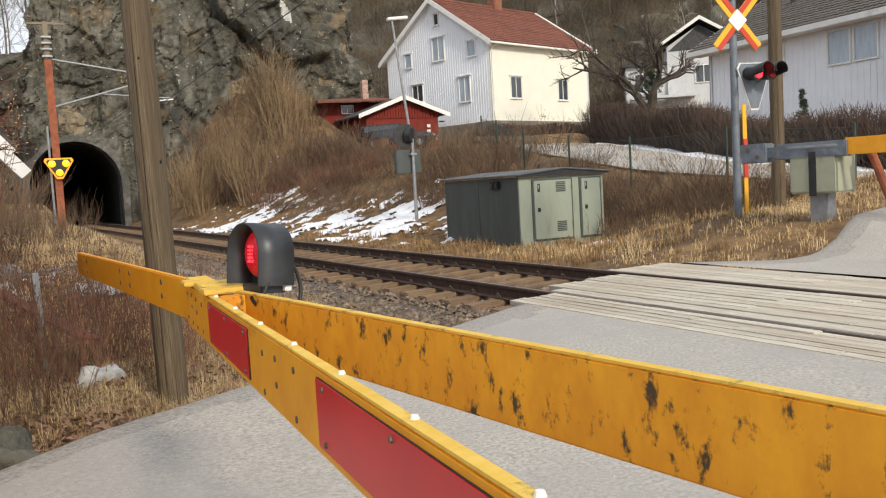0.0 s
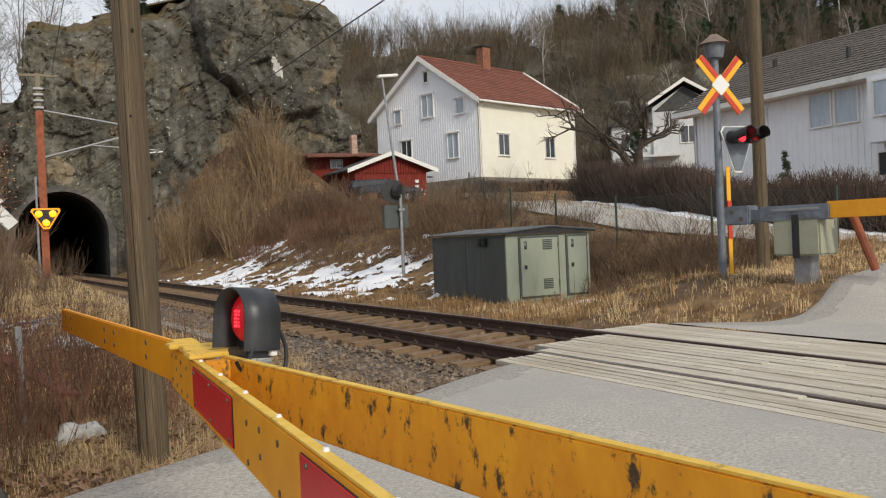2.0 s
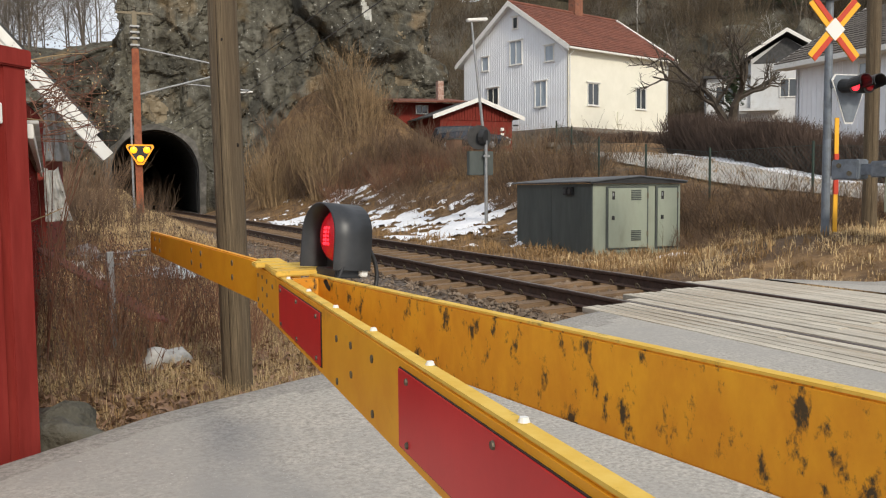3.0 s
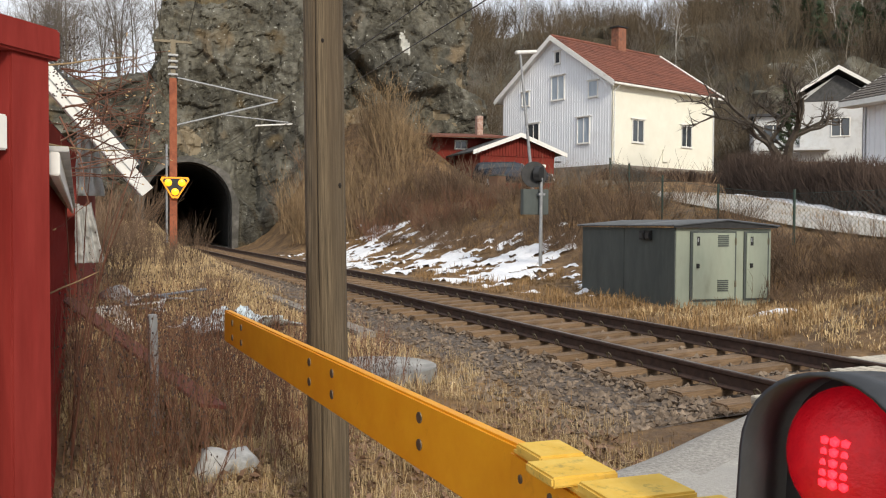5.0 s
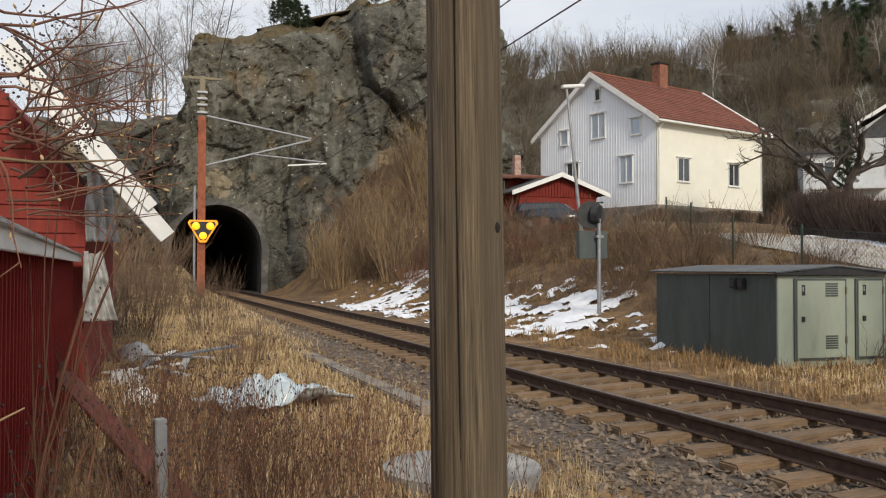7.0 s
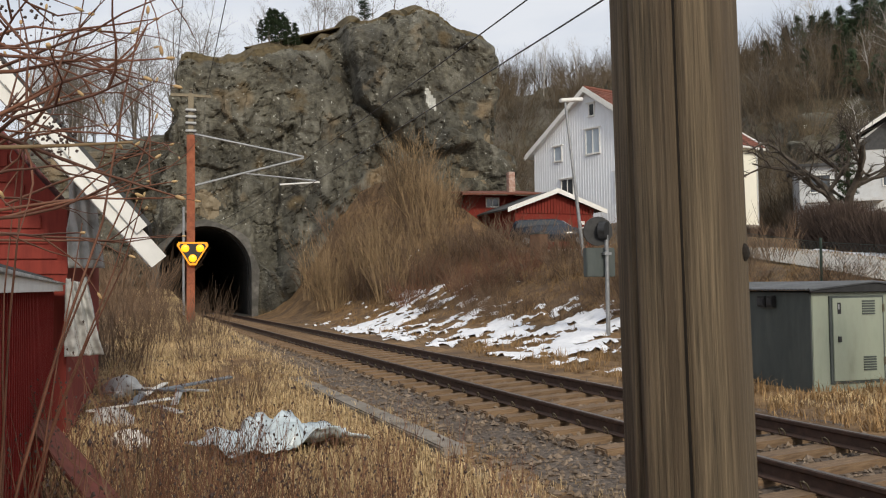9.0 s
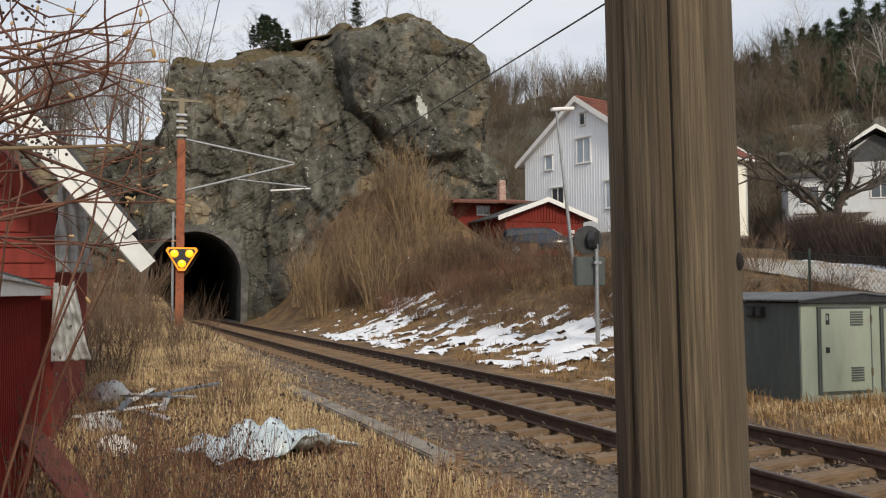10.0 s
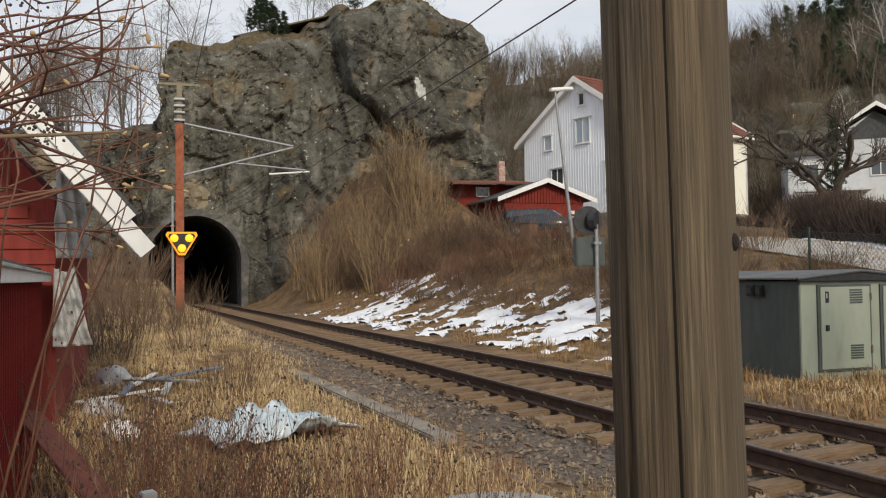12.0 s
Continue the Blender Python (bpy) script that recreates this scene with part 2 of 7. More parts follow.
M["headlight"] = mat("headlight_glass", (0.6, 0.62, 0.64), None, 5, 0.1, 0)
M["bin"] = mat("brown_bin", (0.16, 0.085, 0.05), None, 5, 0.6, 0.05)
M["twig"] = mat("brown_twig", (0.085, 0.053, 0.033), (0.19, 0.125, 0.078), 3, 0.9, 0, rand=0.6)
M["twig_hill"] = mat("grey_brown_scrub", (0.075, 0.056, 0.036), (0.16, 0.122, 0.078), 3, 0.9, 0, rand=0.6)
M["twig_red"] = mat("red_brown_twig", (0.10, 0.045, 0.026), (0.22, 0.108, 0.062), 3, 0.85, 0, rand=0.5)
M["twig_gold"] = mat("golden_brown_twig", (0.15, 0.098, 0.05), (0.30, 0.21, 0.115), 2, 0.9, 0, rand=0.65)
M["twig_bud"] = mat("reddish_budding_twig", (0.10, 0.040, 0.023), (0.22, 0.095, 0.055), 3, 0.8, 0, rand=0.35)
M["twig_grey"] = mat("grey_bark", (0.13, 0.11, 0.09), (0.23, 0.20, 0.17), 3, 0.9, 0.1, rand=0.3)
M["birch"] = mat("birch_bark", (0.42, 0.40, 0.37), (0.62, 0.6, 0.57), 5, 0.85, 0.1, c3=(0.12, 0.1, 0.09), scale3=4, cut3=(0.55, 0.62))
M["bud"] = mat("pale_bud", (0.38, 0.24, 0.11), (0.52, 0.37, 0.19), 9, 0.7, 0, rand=0.2)
M["seed"] = mat("dry_seed_head", (0.045, 0.03, 0.028), (0.09, 0.06, 0.05), 9, 0.9, 0, rand=0.3)
M["hedge"] = mat("hedge_twig", (0.055, 0.036, 0.028), (0.12, 0.082, 0.062), 3, 0.9, 0, rand=0.35)
M["grass"] = mat("dry_grass", (0.43, 0.31, 0.16), (0.64, 0.49, 0.28), 2, 0.9, 0, rand=0.45)
M["grass_dark"] = mat("matted_brown_grass", (0.21, 0.125, 0.052), (0.35, 0.225, 0.105), 2, 0.9, 0, rand=0.4)
M["leaf"] = mat("dead_leaf", (0.15, 0.085, 0.05), (0.27, 0.17, 0.11), 2, 0.85, 0, rand=0.4)
M["needle"] = mat("pine_needle", (0.028, 0.052, 0.026), (0.065, 0.105, 0.048), 2, 0.85, 0, rand=0.4)
M["ever"] = mat("evergreen_shrub", (0.035, 0.07, 0.025), (0.08, 0.13, 0.045), 2, 0.85, 0, rand=0.4)
M["plastic"] = mat("pale_blue_plastic_sheet", (0.42, 0.50, 0.54), (0.60, 0.68, 0.72), 2, 0.3, 0.3, c3=(0.25, 0.29, 0.31), scale3=3, cut3=(0.5, 0.7))
M["tarp"] = mat("grey_white_tarp", (0.36, 0.37, 0.37), (0.58, 0.58, 0.57), 3, 0.6, 0.4, c3=(0.22, 0.22, 0.21), scale3=2.2, cut3=(0.48, 0.66))
M["insul"] = mat("exposed_insulation", (0.45, 0.31, 0.16), (0.62, 0.47, 0.26), 6, 0.9, 0.4)
M["green_plastic"] = mat("green_plastic", (0.02, 0.13, 0.04), None, 5, 0.5, 0.1)
M["blue_paint"] = mat("turquoise_paint", (0.10, 0.42, 0.36), None, 5, 0.5, 0)
M["wall_stone"] = mat("garden_wall_stone", (0.17, 0.15, 0.125), (0.29, 0.26, 0.22), 2.5, 0.92, 0.5, c3=(0.1, 0.085, 0.07), scale3=1, rand=0.2)


def speckle(m, colour, scale, cut, stretch=(1, 1, 1)):
    """Scattered specks, streaks or stains of another colour over a material."""
    n, l = m.node_tree.nodes, m.node_tree.links
    b = n["Principled BSDF"]
    old = b.inputs["Base Color"].links[0].from_socket
    tc = n.new("ShaderNodeTexCoord")
    vo = n.new("ShaderNodeTexNoise")
    vo.inputs["Scale"].default_value, vo.inputs["Detail"].default_value = scale, 3
    ra = n.new("ShaderNodeValToRGB")
    ra.color_ramp.elements[0].position, ra.color_ramp.elements[1].position = cut
    mx = n.new("ShaderNodeMixRGB")
    mx.inputs["Color2"].default_value = (*colour, 1)
    mp = n.new("ShaderNodeMapping")
    mp.inputs["Scale"].default_value = stretch
    l.new(tc.outputs["Object"], mp.inputs["Vector"])
    l.new(mp.outputs[0], vo.inputs["Vector"])
    l.new(vo.outputs["Fac"], ra.inputs["Fac"])
    l.new(ra.outputs["Color"], mx.inputs["Fac"])
    l.new(old, mx.inputs["Color1"])
    l.new(mx.outputs["Color"], b.inputs["Base Color"])


speckle(M["rock"], (0.19, 0.183, 0.15), 0.9, (0.50, 0.74), (1.0, 1.0, 0.45))
speckle(M["rock"], (0.034, 0.031, 0.024), 0.5, (0.54, 0.72), (1.0, 1.0, 0.33))
speckle(M["rock"], (0.26, 0.19, 0.11), 0.30, (0.61, 0.76))
speckle(M["rock"], (0.10, 0.075, 0.04), 0.55, (0.58, 0.70))
speckle(M["rock"], (0.40, 0.40, 0.36), 4.2, (0.675, 0.71))
speckle(M["asphalt"], (0.62, 0.6, 0.56), 60.0, (0.68, 0.74))


# ---- building helpers ----
def empty(name, at=(0, 0, 0), rz=0.0):
    ob = new(name)
    ob.matrix_world = pose(*at, 0, 0, rz)
    ob.empty_display_size = 0.1
    return ob


def finish(name, me, material, parent=None, label="", smooth=False):
    me.materials.append(material)
    if smooth:
        me.shade_smooth()
    ob = new(name, me)
    if parent is not None:
        ob.parent = parent
    if label:
        ob["label"] = label
    return ob


def part(name, bm, material, parent=None, label="", smooth=False):
    me = bpy.data.meshes.new(name)
    bm.to_mesh(me)
    bm.free()
    return finish(name, me, material, parent, label, smooth)


def pydata(name, verts, faces, material, parent=None, label="", smooth=False):
    me = bpy.data.meshes.new(name)
    me.from_pydata([tuple(map(float, v)) for v in verts], [], faces)
    me.update()
    return finish(name, me, material, parent, label, smooth)


def add_box(bm, x0, x1, y0, y1, z0, z1, bevel=0.0, m=None):
    t = Matrix.Translation(((x0 + x1) / 2, (y0 + y1) / 2, (z0 + z1) / 2)) @ Matrix.Diagonal((x1 - x0, y1 - y0, z1 - z0, 1))
    made = bmesh.ops.create_cube(bm, size=1, matrix=(m @ t) if m else t)
    if bevel:
        edges = list({e for v in made["verts"] for e in v.link_edges})
        bmesh.ops.bevel(bm, geom=edges, offset=bevel, segments=2, affect="EDGES")
    return bm


def box(x0, x1, y0, y1, z0, z1, bevel=0.0, m=None):
    return add_box(bmesh.new(), x0, x1, y0, y1, z0, z1, bevel, m)


def add_cyl(bm, a, b, r0, r1=None, sides=16, caps=True):
    a, b = Vector(a), Vector(b)
    d = b - a
    m = Matrix.Translation((a + b) / 2) @ d.to_track_quat("Z", "Y").to_matrix().to_4x4()
    bmesh.ops.create_cone(bm, cap_ends=caps, segments=sides, radius1=r0, radius2=r0 if r1 is None else r1, depth=d.length, matrix=m)
    return bm


def cyl(a, b, r0, r1=None, sides=16):
    return add_cyl(bmesh.new(), a, b, r0, r1, sides)


def prism(poly, depth, m=None):
    """A polygon in x and z, drawn out along y."""
    bm = bmesh.new()
    front = [bm.verts.new((x, 0, z)) for x, z in poly]
    back = [bm.verts.new((x, depth, z)) for x, z in poly]
    bm.faces.new(front)
    bm.faces.new(back[::-1])
    n = len(poly)
    for i in range(n):
        bm.faces.new((front[i], back[i], back[(i + 1) % n], front[(i + 1) % n]))
    bmesh.ops.recalc_face_normals(bm, faces=bm.faces[:])
    if m:
        bm.transform(m)
    return bm


def ss(v, a, b):
    t = np.clip((np.asarray(v, float) - a) / (b - a), 0, 1)
    return t * t * (3 - 2 * t)


def hash3(i, j, k):
    n = (i.astype(np.int64) * 374761393 + j.astype(np.int64) * 668265263 + k.astype(np.int64) * 2147483647) & 0x7FFFFFFF
    n = ((n ^ (n >> 13)) * 1274126177) & 0x7FFFFFFF
    n = ((n ^ (n >> 16)) * 69069 + 12345) & 0x7FFFFFFF
    return (n ^ (n >> 11)) % 100003 / 100003.0


def vnoise(x, y, z=0.0):
    """Smooth value noise, 0 to 1, on arrays."""
    x, y = np.asarray(x, float), np.asarray(y, float)
    z = np.zeros_like(x) + z
    xi, yi, zi = np.floor(x), np.floor(y), np.floor(z)
    xf, yf, zf = x - xi, y - yi, z - zi
    xf, yf, zf = xf * xf * (3 - 2 * xf), yf * yf * (3 - 2 * yf), zf * zf * (3 - 2 * zf)
    out = 0
    for a in (0, 1):
        for b in (0, 1):
            for c in (0, 1):
                w = (xf if a else 1 - xf) * (yf if b else 1 - yf) * (zf if c else 1 - zf)
                out = out + w * hash3(xi + a, yi + b, zi + c)
    return out


def fbm(x, y, z=0.0, octaves=4):
    out, amp, tot, f = 0, 1.0, 0, 1.0
    for i in range(octaves):
        out = out + amp * vnoise(x * f + 17.3 * i, y * f + 5.1 * i, z * f + 3.7 * i)
        tot += amp
        amp, f = amp * 0.5, f * 2.03
    return out / tot


def tubes(paths, sides=3):
    """Verts and faces of thin tapered tubes. Each path: points (k, 3) and radii (k)."""
    V, F, base = [], [], 0
    ring = np.arange(sides) * 2 * math.pi / sides
    cs, sn = np.cos(ring), np.sin(ring)
    for pts, rad in paths:
        pts = np.asarray(pts, float)
        d = np.gradient(pts, axis=0)
        d /= np.linalg.norm(d, axis=1)[:, None] + 1e-9
        ref = np.array((0.31, 0.95, 0.05)) if abs(d[0][2]) > 0.6 else np.array((0.05, 0.1, 0.99))
        a = np.cross(d, ref)
        a /= np.linalg.norm(a, axis=1)[:, None] + 1e-9
        b = np.cross(d, a)
        r = np.asarray(rad, float)[:, None, None]
        P = pts[:, None, :] + r * (a[:, None, :] * cs[None, :, None] + b[:, None, :] * sn[None, :, None])
        V.append(P.reshape(-1, 3))
        k = len(pts)
        for i in range(k - 1):
            for j in range(sides):
                j2 = (j + 1) % sides
                F.append((base + i * sides + j, base + i * sides + j2, base + (i + 1) * sides + j2, base + (i + 1) * sides + j))
        base += k * sides
    return np.concatenate(V), F


rng = np.random.default_rng(7)


def stem(start, way, length, r, bend=0.15, k=4, droop=0.0):
    """A wandering twig: points and radii."""
    way = np.asarray(way, float) / np.linalg.norm(way)
    pts = [np.asarray(start, float)]
    for i in range(k):
        way = way + rng.normal(0, bend, 3) + np.array((0, 0, -droop))
        way /= np.linalg.norm(way)
        pts.append(pts[-1] + way * length / k)
    return np.array(pts), np.linspace(r, r * 0.3, k + 1)


def branchy(start, way, length, r, levels, spread=0.6, kids=4, bend=0.12, up=0.1, k=5, shrink=0.55, out=None):
    """A limb with twigs on it, levels deep."""
    out = [] if out is None else out
    pts, rad = stem(start, way, length, r, bend, k)
    out.append((pts, rad))
    if levels > 0:
        for i in range(kids):
            t = rng.uniform(0.3, 1.0) * k
            i0 = min(int(t), k - 1)
            p = pts[i0] + (pts[i0 + 1] - pts[i0]) * (t - i0)
            d = pts[i0 + 1] - pts[i0]
            d = d / np.linalg.norm(d) + rng.normal(0, spread, 3) + np.array((0, 0, up))
            branchy(p, d, length * shrink * rng.uniform(0.7, 1.2), max(r * 0.5, 0.002), levels - 1, spread, kids, bend, up, max(k - 1, 3), shrink, out)
    return out


# ---- the lie of the land ----
def track_x(y):
    return 6.2 - 0.058 * (np.asarray(y, float) - 8.0)


def land(x, y, rough=True):
    """Height of the ground; the near rail's head is at 0."""
    x, y = np.asarray(x, float), np.asarray(y, float)
    s = x - track_x(y)
    left = -0.38 + 0.75 * ss(y, 18, 42) + 1.3 * ss(y, 42, 66) + 0.9 * ss(-s, 4.5, 12) * ss(y, 12, 40)
    left = left + 0.26 * (1 - ss(y - 0.42 * x, 4.6, 6.6)) * ss(y, -30, 0)
    low = 1 - ss(x - 0.8 * y, -1.9, 0.6)      # the lane and the terrace below the white house
    right = (-0.35 + 3.6 * ss(y, 14, 46) * ss(s, 4, 15) + ss(x, 22, 28) * (2.4 * ss(y, 24, 48) * (1 - low) + 0.95 * ss(y, 45.5, 47.6) * low)
             + 1.25 * ss(x, 12.8, 17.5) * (1 - ss(y, 25, 45)) * ss(y, 8, 19)
             + 0.78 * ss(s, 2.8, 6) * (1 - ss(y, 12.0, 16.5)) * (1 - 0.45 * ss(9.0 - y, -1, 3))
             + 6.5 * ss(y, 48, 66) * ss(s, 3, 11) * (1 - ss(x, 17, 24)))
    right = right + 0.24 * (1 - ss(y, 8.6, 11.0)) * (1 - ss(s, 2.0, 5.0))
    z = np.where(s < 0, left, right)
    bed = 1 - ss(np.abs(s), 1.4, 2.9)
    z = z * (1 - bed) + (-0.30) * bed
    q = 0.8 * y + 0.6 * x
    z = z + ss(q, 74, 132) * (24 + 3 * ss(x, 45, 100)) * ss(x, 2, 34)
    z = z + 9.5 * ss(y, 73, 84) * (1 - ss(x, 10, 28))
    z = z - 6.0 * ss(-x, 60, 300) + 2.0 * ss(-y, 20, 200)
    if rough:
        off = ss(np.abs(s), 2.4, 4.0)
        road = 1 - ss(y - 0.42 * x, 4.4, 6.4)
        z = z + off * (1 - road) * (0.22 * (fbm(x * 0.5, y * 0.5) - 0.5) + 0.1 * (fbm(x * 2.1, y * 2.1) - 0.5))
        z = z + ss(q, 78, 105) * ss(x, -10, 20) * 9.0 * (fbm(x * 0.055, y * 0.055) - 0.5) * ss(1200 - q, 0, 600)
        z = z + ss(q, 78, 100) * 2.2 * (fbm(x * 0.3, y * 0.3) - 0.5)
    return z


def hgt(x, y):
    return float(land(np.array([x]), np.array([y]))[0])


def grid_faces(nx, ny):
    i = np.arange(nx - 1)[:, None] * ny + np.arange(ny - 1)[None, :]
    i = i.reshape(-1)
    return np.stack((i, i + ny, i + ny + 1, i + 1), 1)


xs = np.concatenate((np.linspace(-700, -14, 28)[:-1], np.arange(-14, 34, 0.36), np.arange(34, 150, 2.2), np.linspace(152, 900, 26)))
ys = np.concatenate((np.linspace(-700, -14, 26)[:-1], np.arange(-14, 70, 0.42), np.arange(70, 180, 2.2), np.linspace(184, 1100, 30)))
gx, gy = np.meshgrid(xs, ys, indexing="ij")
gz = land(gx, gy)
gv, gf = np.stack((gx, gy, gz), -1).reshape(-1, 3), grid_faces(len(xs), len(ys))
gm = gv[gf].mean(1)
gf = gf[~((np.abs(gm[:, 0] - 2.77) < 3.3) & (gm[:, 1] > 67.5) & (gm[:, 1] < 121))]      # the tunnel runs under the hill
ground = pydata("ground", gv, gf.tolist(), M["ground"], smooth=True)
ground.data.materials.append(M["hill"])
gm = gv[gf].mean(1)
ground.data.polygons.foreach_set("material_index", ((0.8 * gm[:, 1] + 0.6 * gm[:, 0] > 75 + 3 * np.sin(gm[:, 0])) & ((gm[:, 1] > 62) | (gm[:, 0] > 46))).astype(np.int32))
tagged(ground, "dry brown grass slope and bare winter ground", "ground", kind="structure")


def strip(name, rows, width, lift, material, across=9, step=0.5):
    """A road surface that follows the land along a bent line."""
    pts = np.array(rows, float)
    seg = np.linalg.norm(np.diff(pts, axis=0), axis=1)
    at = np.concatenate(([0], np.cumsum(seg)))
    u = np.arange(0, at[-1], step)
    cx, cy = np.interp(u, at, pts[:, 0]), np.interp(u, at, pts[:, 1])
    for i in range(6):
        cx[1:-1] = (cx[:-2] + cx[1:-1] * 2 + cx[2:]) / 4
        cy[1:-1] = (cy[:-2] + cy[1:-1] * 2 + cy[2:]) / 4
    dx, dy = np.gradient(cx), np.gradient(cy)
    ln = np.hypot(dx, dy)
    nx, ny = -dy / ln, dx / ln
    w = np.interp(u, at, np.array(width, float)) if hasattr(width, "__len__") else np.full(len(u), width)
    ww = w + 0.35 * (fbm(u * 0.8, u * 0 + 3.3) - 0.5)
    v = np.linspace(-1, 1, across)
    X = cx[:, None] + nx[:, None] * v[None] * ww[:, None] / 2
    Y = cy[:, None] + ny[:, None] * v[None] * ww[:, None] / 2
    Z = land(X, Y, False)
    Z = Z + lift - 0.05 * (np.abs(v)[None] > 0.99)
    return pydata(name, np.stack((X, Y, Z), -1).reshape(-1, 3), grid_faces(len(u), across).tolist(), material, smooth=True)



# ---- roads and railway ----
def road_sheet(name, x_from, x_to, edge_x, edge_y, width, end_s, zfun, nx_=90, ny_=80):
    """A road cut off along the crossing deck: its left edge is given, its end lies end_s from the track's middle."""
    a, b = np.meshgrid(np.linspace(0, 1, nx_) ** 0.7 if end_s < 0 else np.linspace(0, 1, nx_) ** 1.5, np.linspace(0, 1, ny_), indexing="ij")
    X = x_from + (x_to - x_from) * a
    Y = X * 0
    for i in range(4):
        Y = np.interp(X, edge_x, edge_y) + 0.16 * (fbm(X * 1.3, X * 0 + 2.0) - 0.5) * (1 - b) - b * width
        lim = track_x(Y) + end_s
        X = x_from + (lim - x_from) * a if end_s < 0 else lim + (x_to - lim) * a
    Z = zfun(X, Y) - 0.06 * (b < 0.001)
    ob = pydata(name, np.stack((X, Y, Z), -1).reshape(-1, 3), grid_faces(nx_, ny_).tolist(), M["asphalt"], smooth=True)
    ob.data.materials.append(M["asphalt_edge"])
    fx, fb = (X[:-1, :-1] + X[1:, :-1]) / 2, b[:-1, :-1] * width
    ob.data.polygons.foreach_set("material_index", (fb < 0.12 + 0.75 * fbm(fx * 0.9, fb * 2.0, 4.0)).astype(np.int32).reshape(-1))
    return ob


road = road_sheet("road", -34, 4.5, (-34, -12, -0.8, -0.3, 0.3, 1.3, 2.6, 3.9, 4.7), (-9, 0.3, 4.9, 5.35, 5.95, 6.55, 7.05, 7.7, 8.15), 11.5, -1.43,
                  lambda X, Y: -0.015 - 0.075 * ss(track_x(Y) - X, 1.45, 5.0) - 0.02 * ss(track_x(Y) - X, 5, 12))
tagged(road, "pale grey gritted asphalt road up to the crossing", "road", kind="structure")
road_far = road_sheet("road", 8.3, 60, (8.0, 9.2, 11, 13.2, 20, 30, 60), (9.5, 8.75, 9.2, 10.3, 13.0, 16.5, 27), 8.5, 1.99,
                      lambda X, Y: np.maximum(land(X, Y, False) + 0.05, 0.06 - 0.05 * ss(X - track_x(Y), 2.0, 4)))
tagged(road_far, "grey asphalt road beyond the crossing", "road", kind="structure")
lane = strip("lane", [(24, 12.5), (20.3, 17.0), (19.6, 22), (20.2, 29), (22.4, 35), (24.0, 38.5)], 4.0, 0.11, M["asphalt"], 11, 0.5)
tagged(lane, "grey asphalt lane climbing to the houses", "road", kind="structure")
yard = strip("yard", [(21.5, 38), (20.5, 45), (21.5, 50)], 5.0, 0.14, M["asphalt"], 9, 0.5)
tagged(yard, "gravelled yard before the garage", "yard", kind="structure")

TRACK_DIR = Vector((-0.058, 1, 0)).normalized()
TRACK_YAW = math.degrees(math.atan2(0.058, 1))
track = empty("railway_track", (6.2, 8.0, 0.0), TRACK_YAW)
tagged(track, "single railway track with rusty rails on timber sleepers", "railway track", kind="structure")
RAIL = [(-0.07, -0.172), (0.07, -0.172), (0.07, -0.16), (0.012, -0.14), (0.009, -0.05), (0.036, -0.036), (0.036, -0.006), (0.028, 0), (-0.028, 0), (-0.036, -0.006), (-0.036, -0.036), (-0.009, -0.05), (-0.012, -0.14), (-0.07, -0.16)]
CANT = 0.06
for side, lift in ((-0.7525, 0.0), (0.7525, CANT)):
    rail = part("rail", prism(RAIL, 130.0, pose(side, -60, lift)), M["rail"], track)
    part("rail_head", box(side - 0.026, side + 0.026, -60, 70, lift - 0.003, lift + 0.003), M["rail_top"], rail, "worn shiny rail head")
sl_mesh = None
roll = math.degrees(math.atan2(CANT, 1.505))
for i in range(94):
    y = 1.0 + i * 0.62
    if sl_mesh is None:
        first = part("sleeper", box(-1.3, 1.3, -0.125, 0.125, -0.16, 0.0, 0.018), M["sleeper"], track)
        sl_mesh = first.data
        ob = first
    else:
        ob = new("sleeper", sl_mesh)
        ob.parent = track
    ob.matrix_local = pose(rng.normal(0, 0.02), y, -0.172 + CANT / 2, rng.normal(0, 0.6), -roll, rng.normal(0, 0.5))
paths = []
ring = np.linspace(-0.6, math.pi + 0.9, 7)
for i in range(60):
    y = 1.0 + i * 0.62
    for side, lift in ((-0.7525, 0.0), (0.7525, CANT)):
        for e in (-1, 1):
            c = np.array((side + e * 0.085, y, lift - 0.135))
            paths.append((np.stack((np.full(7, c[0]) + e * 0.02 * np.sin(ring), c[1] + 0.045 * np.cos(ring), c[2] + 0.045 * np.sin(ring)), 1), np.full(7, 0.009)))
v, f = tubes(paths, 4)
tagged(pydata("rail_clip", v, f, M["bolt"], track, "rusty spring clips beside the rails"), kind="stuff")

# ballast bed and its stones
by = np.arange(8.75, 66, 0.3)
bs = np.linspace(-3.1, 3.1, 21)
X = track_x(by)[:, None] + bs[None]
Y = np.repeat(by[:, None], 21, 1)
Zb = np.where(np.abs(bs) < 1.35, -0.225 + CANT / 2 * bs[None] / 0.75, -0.24 - (np.abs(bs)[None] - 1.35) * 0.26)
Zb = np.where(np.abs(bs)[None] > 3.05, Zb - 0.2, Zb)
Zb = np.maximum(Zb, land(X, Y, False) - 0.02 * (np.abs(bs)[None] > 2.2)) + 0.03 * (fbm(X * 4, Y * 4) - 0.4)
bed = pydata("ballast_bed", np.stack((X, Y, Zb), -1).reshape(-1, 3), grid_faces(len(by), 21).tolist(), M["ballast_bed"], smooth=True)
tagged(bed, "brown crushed stone ballast bed", "ballast", kind="structure")


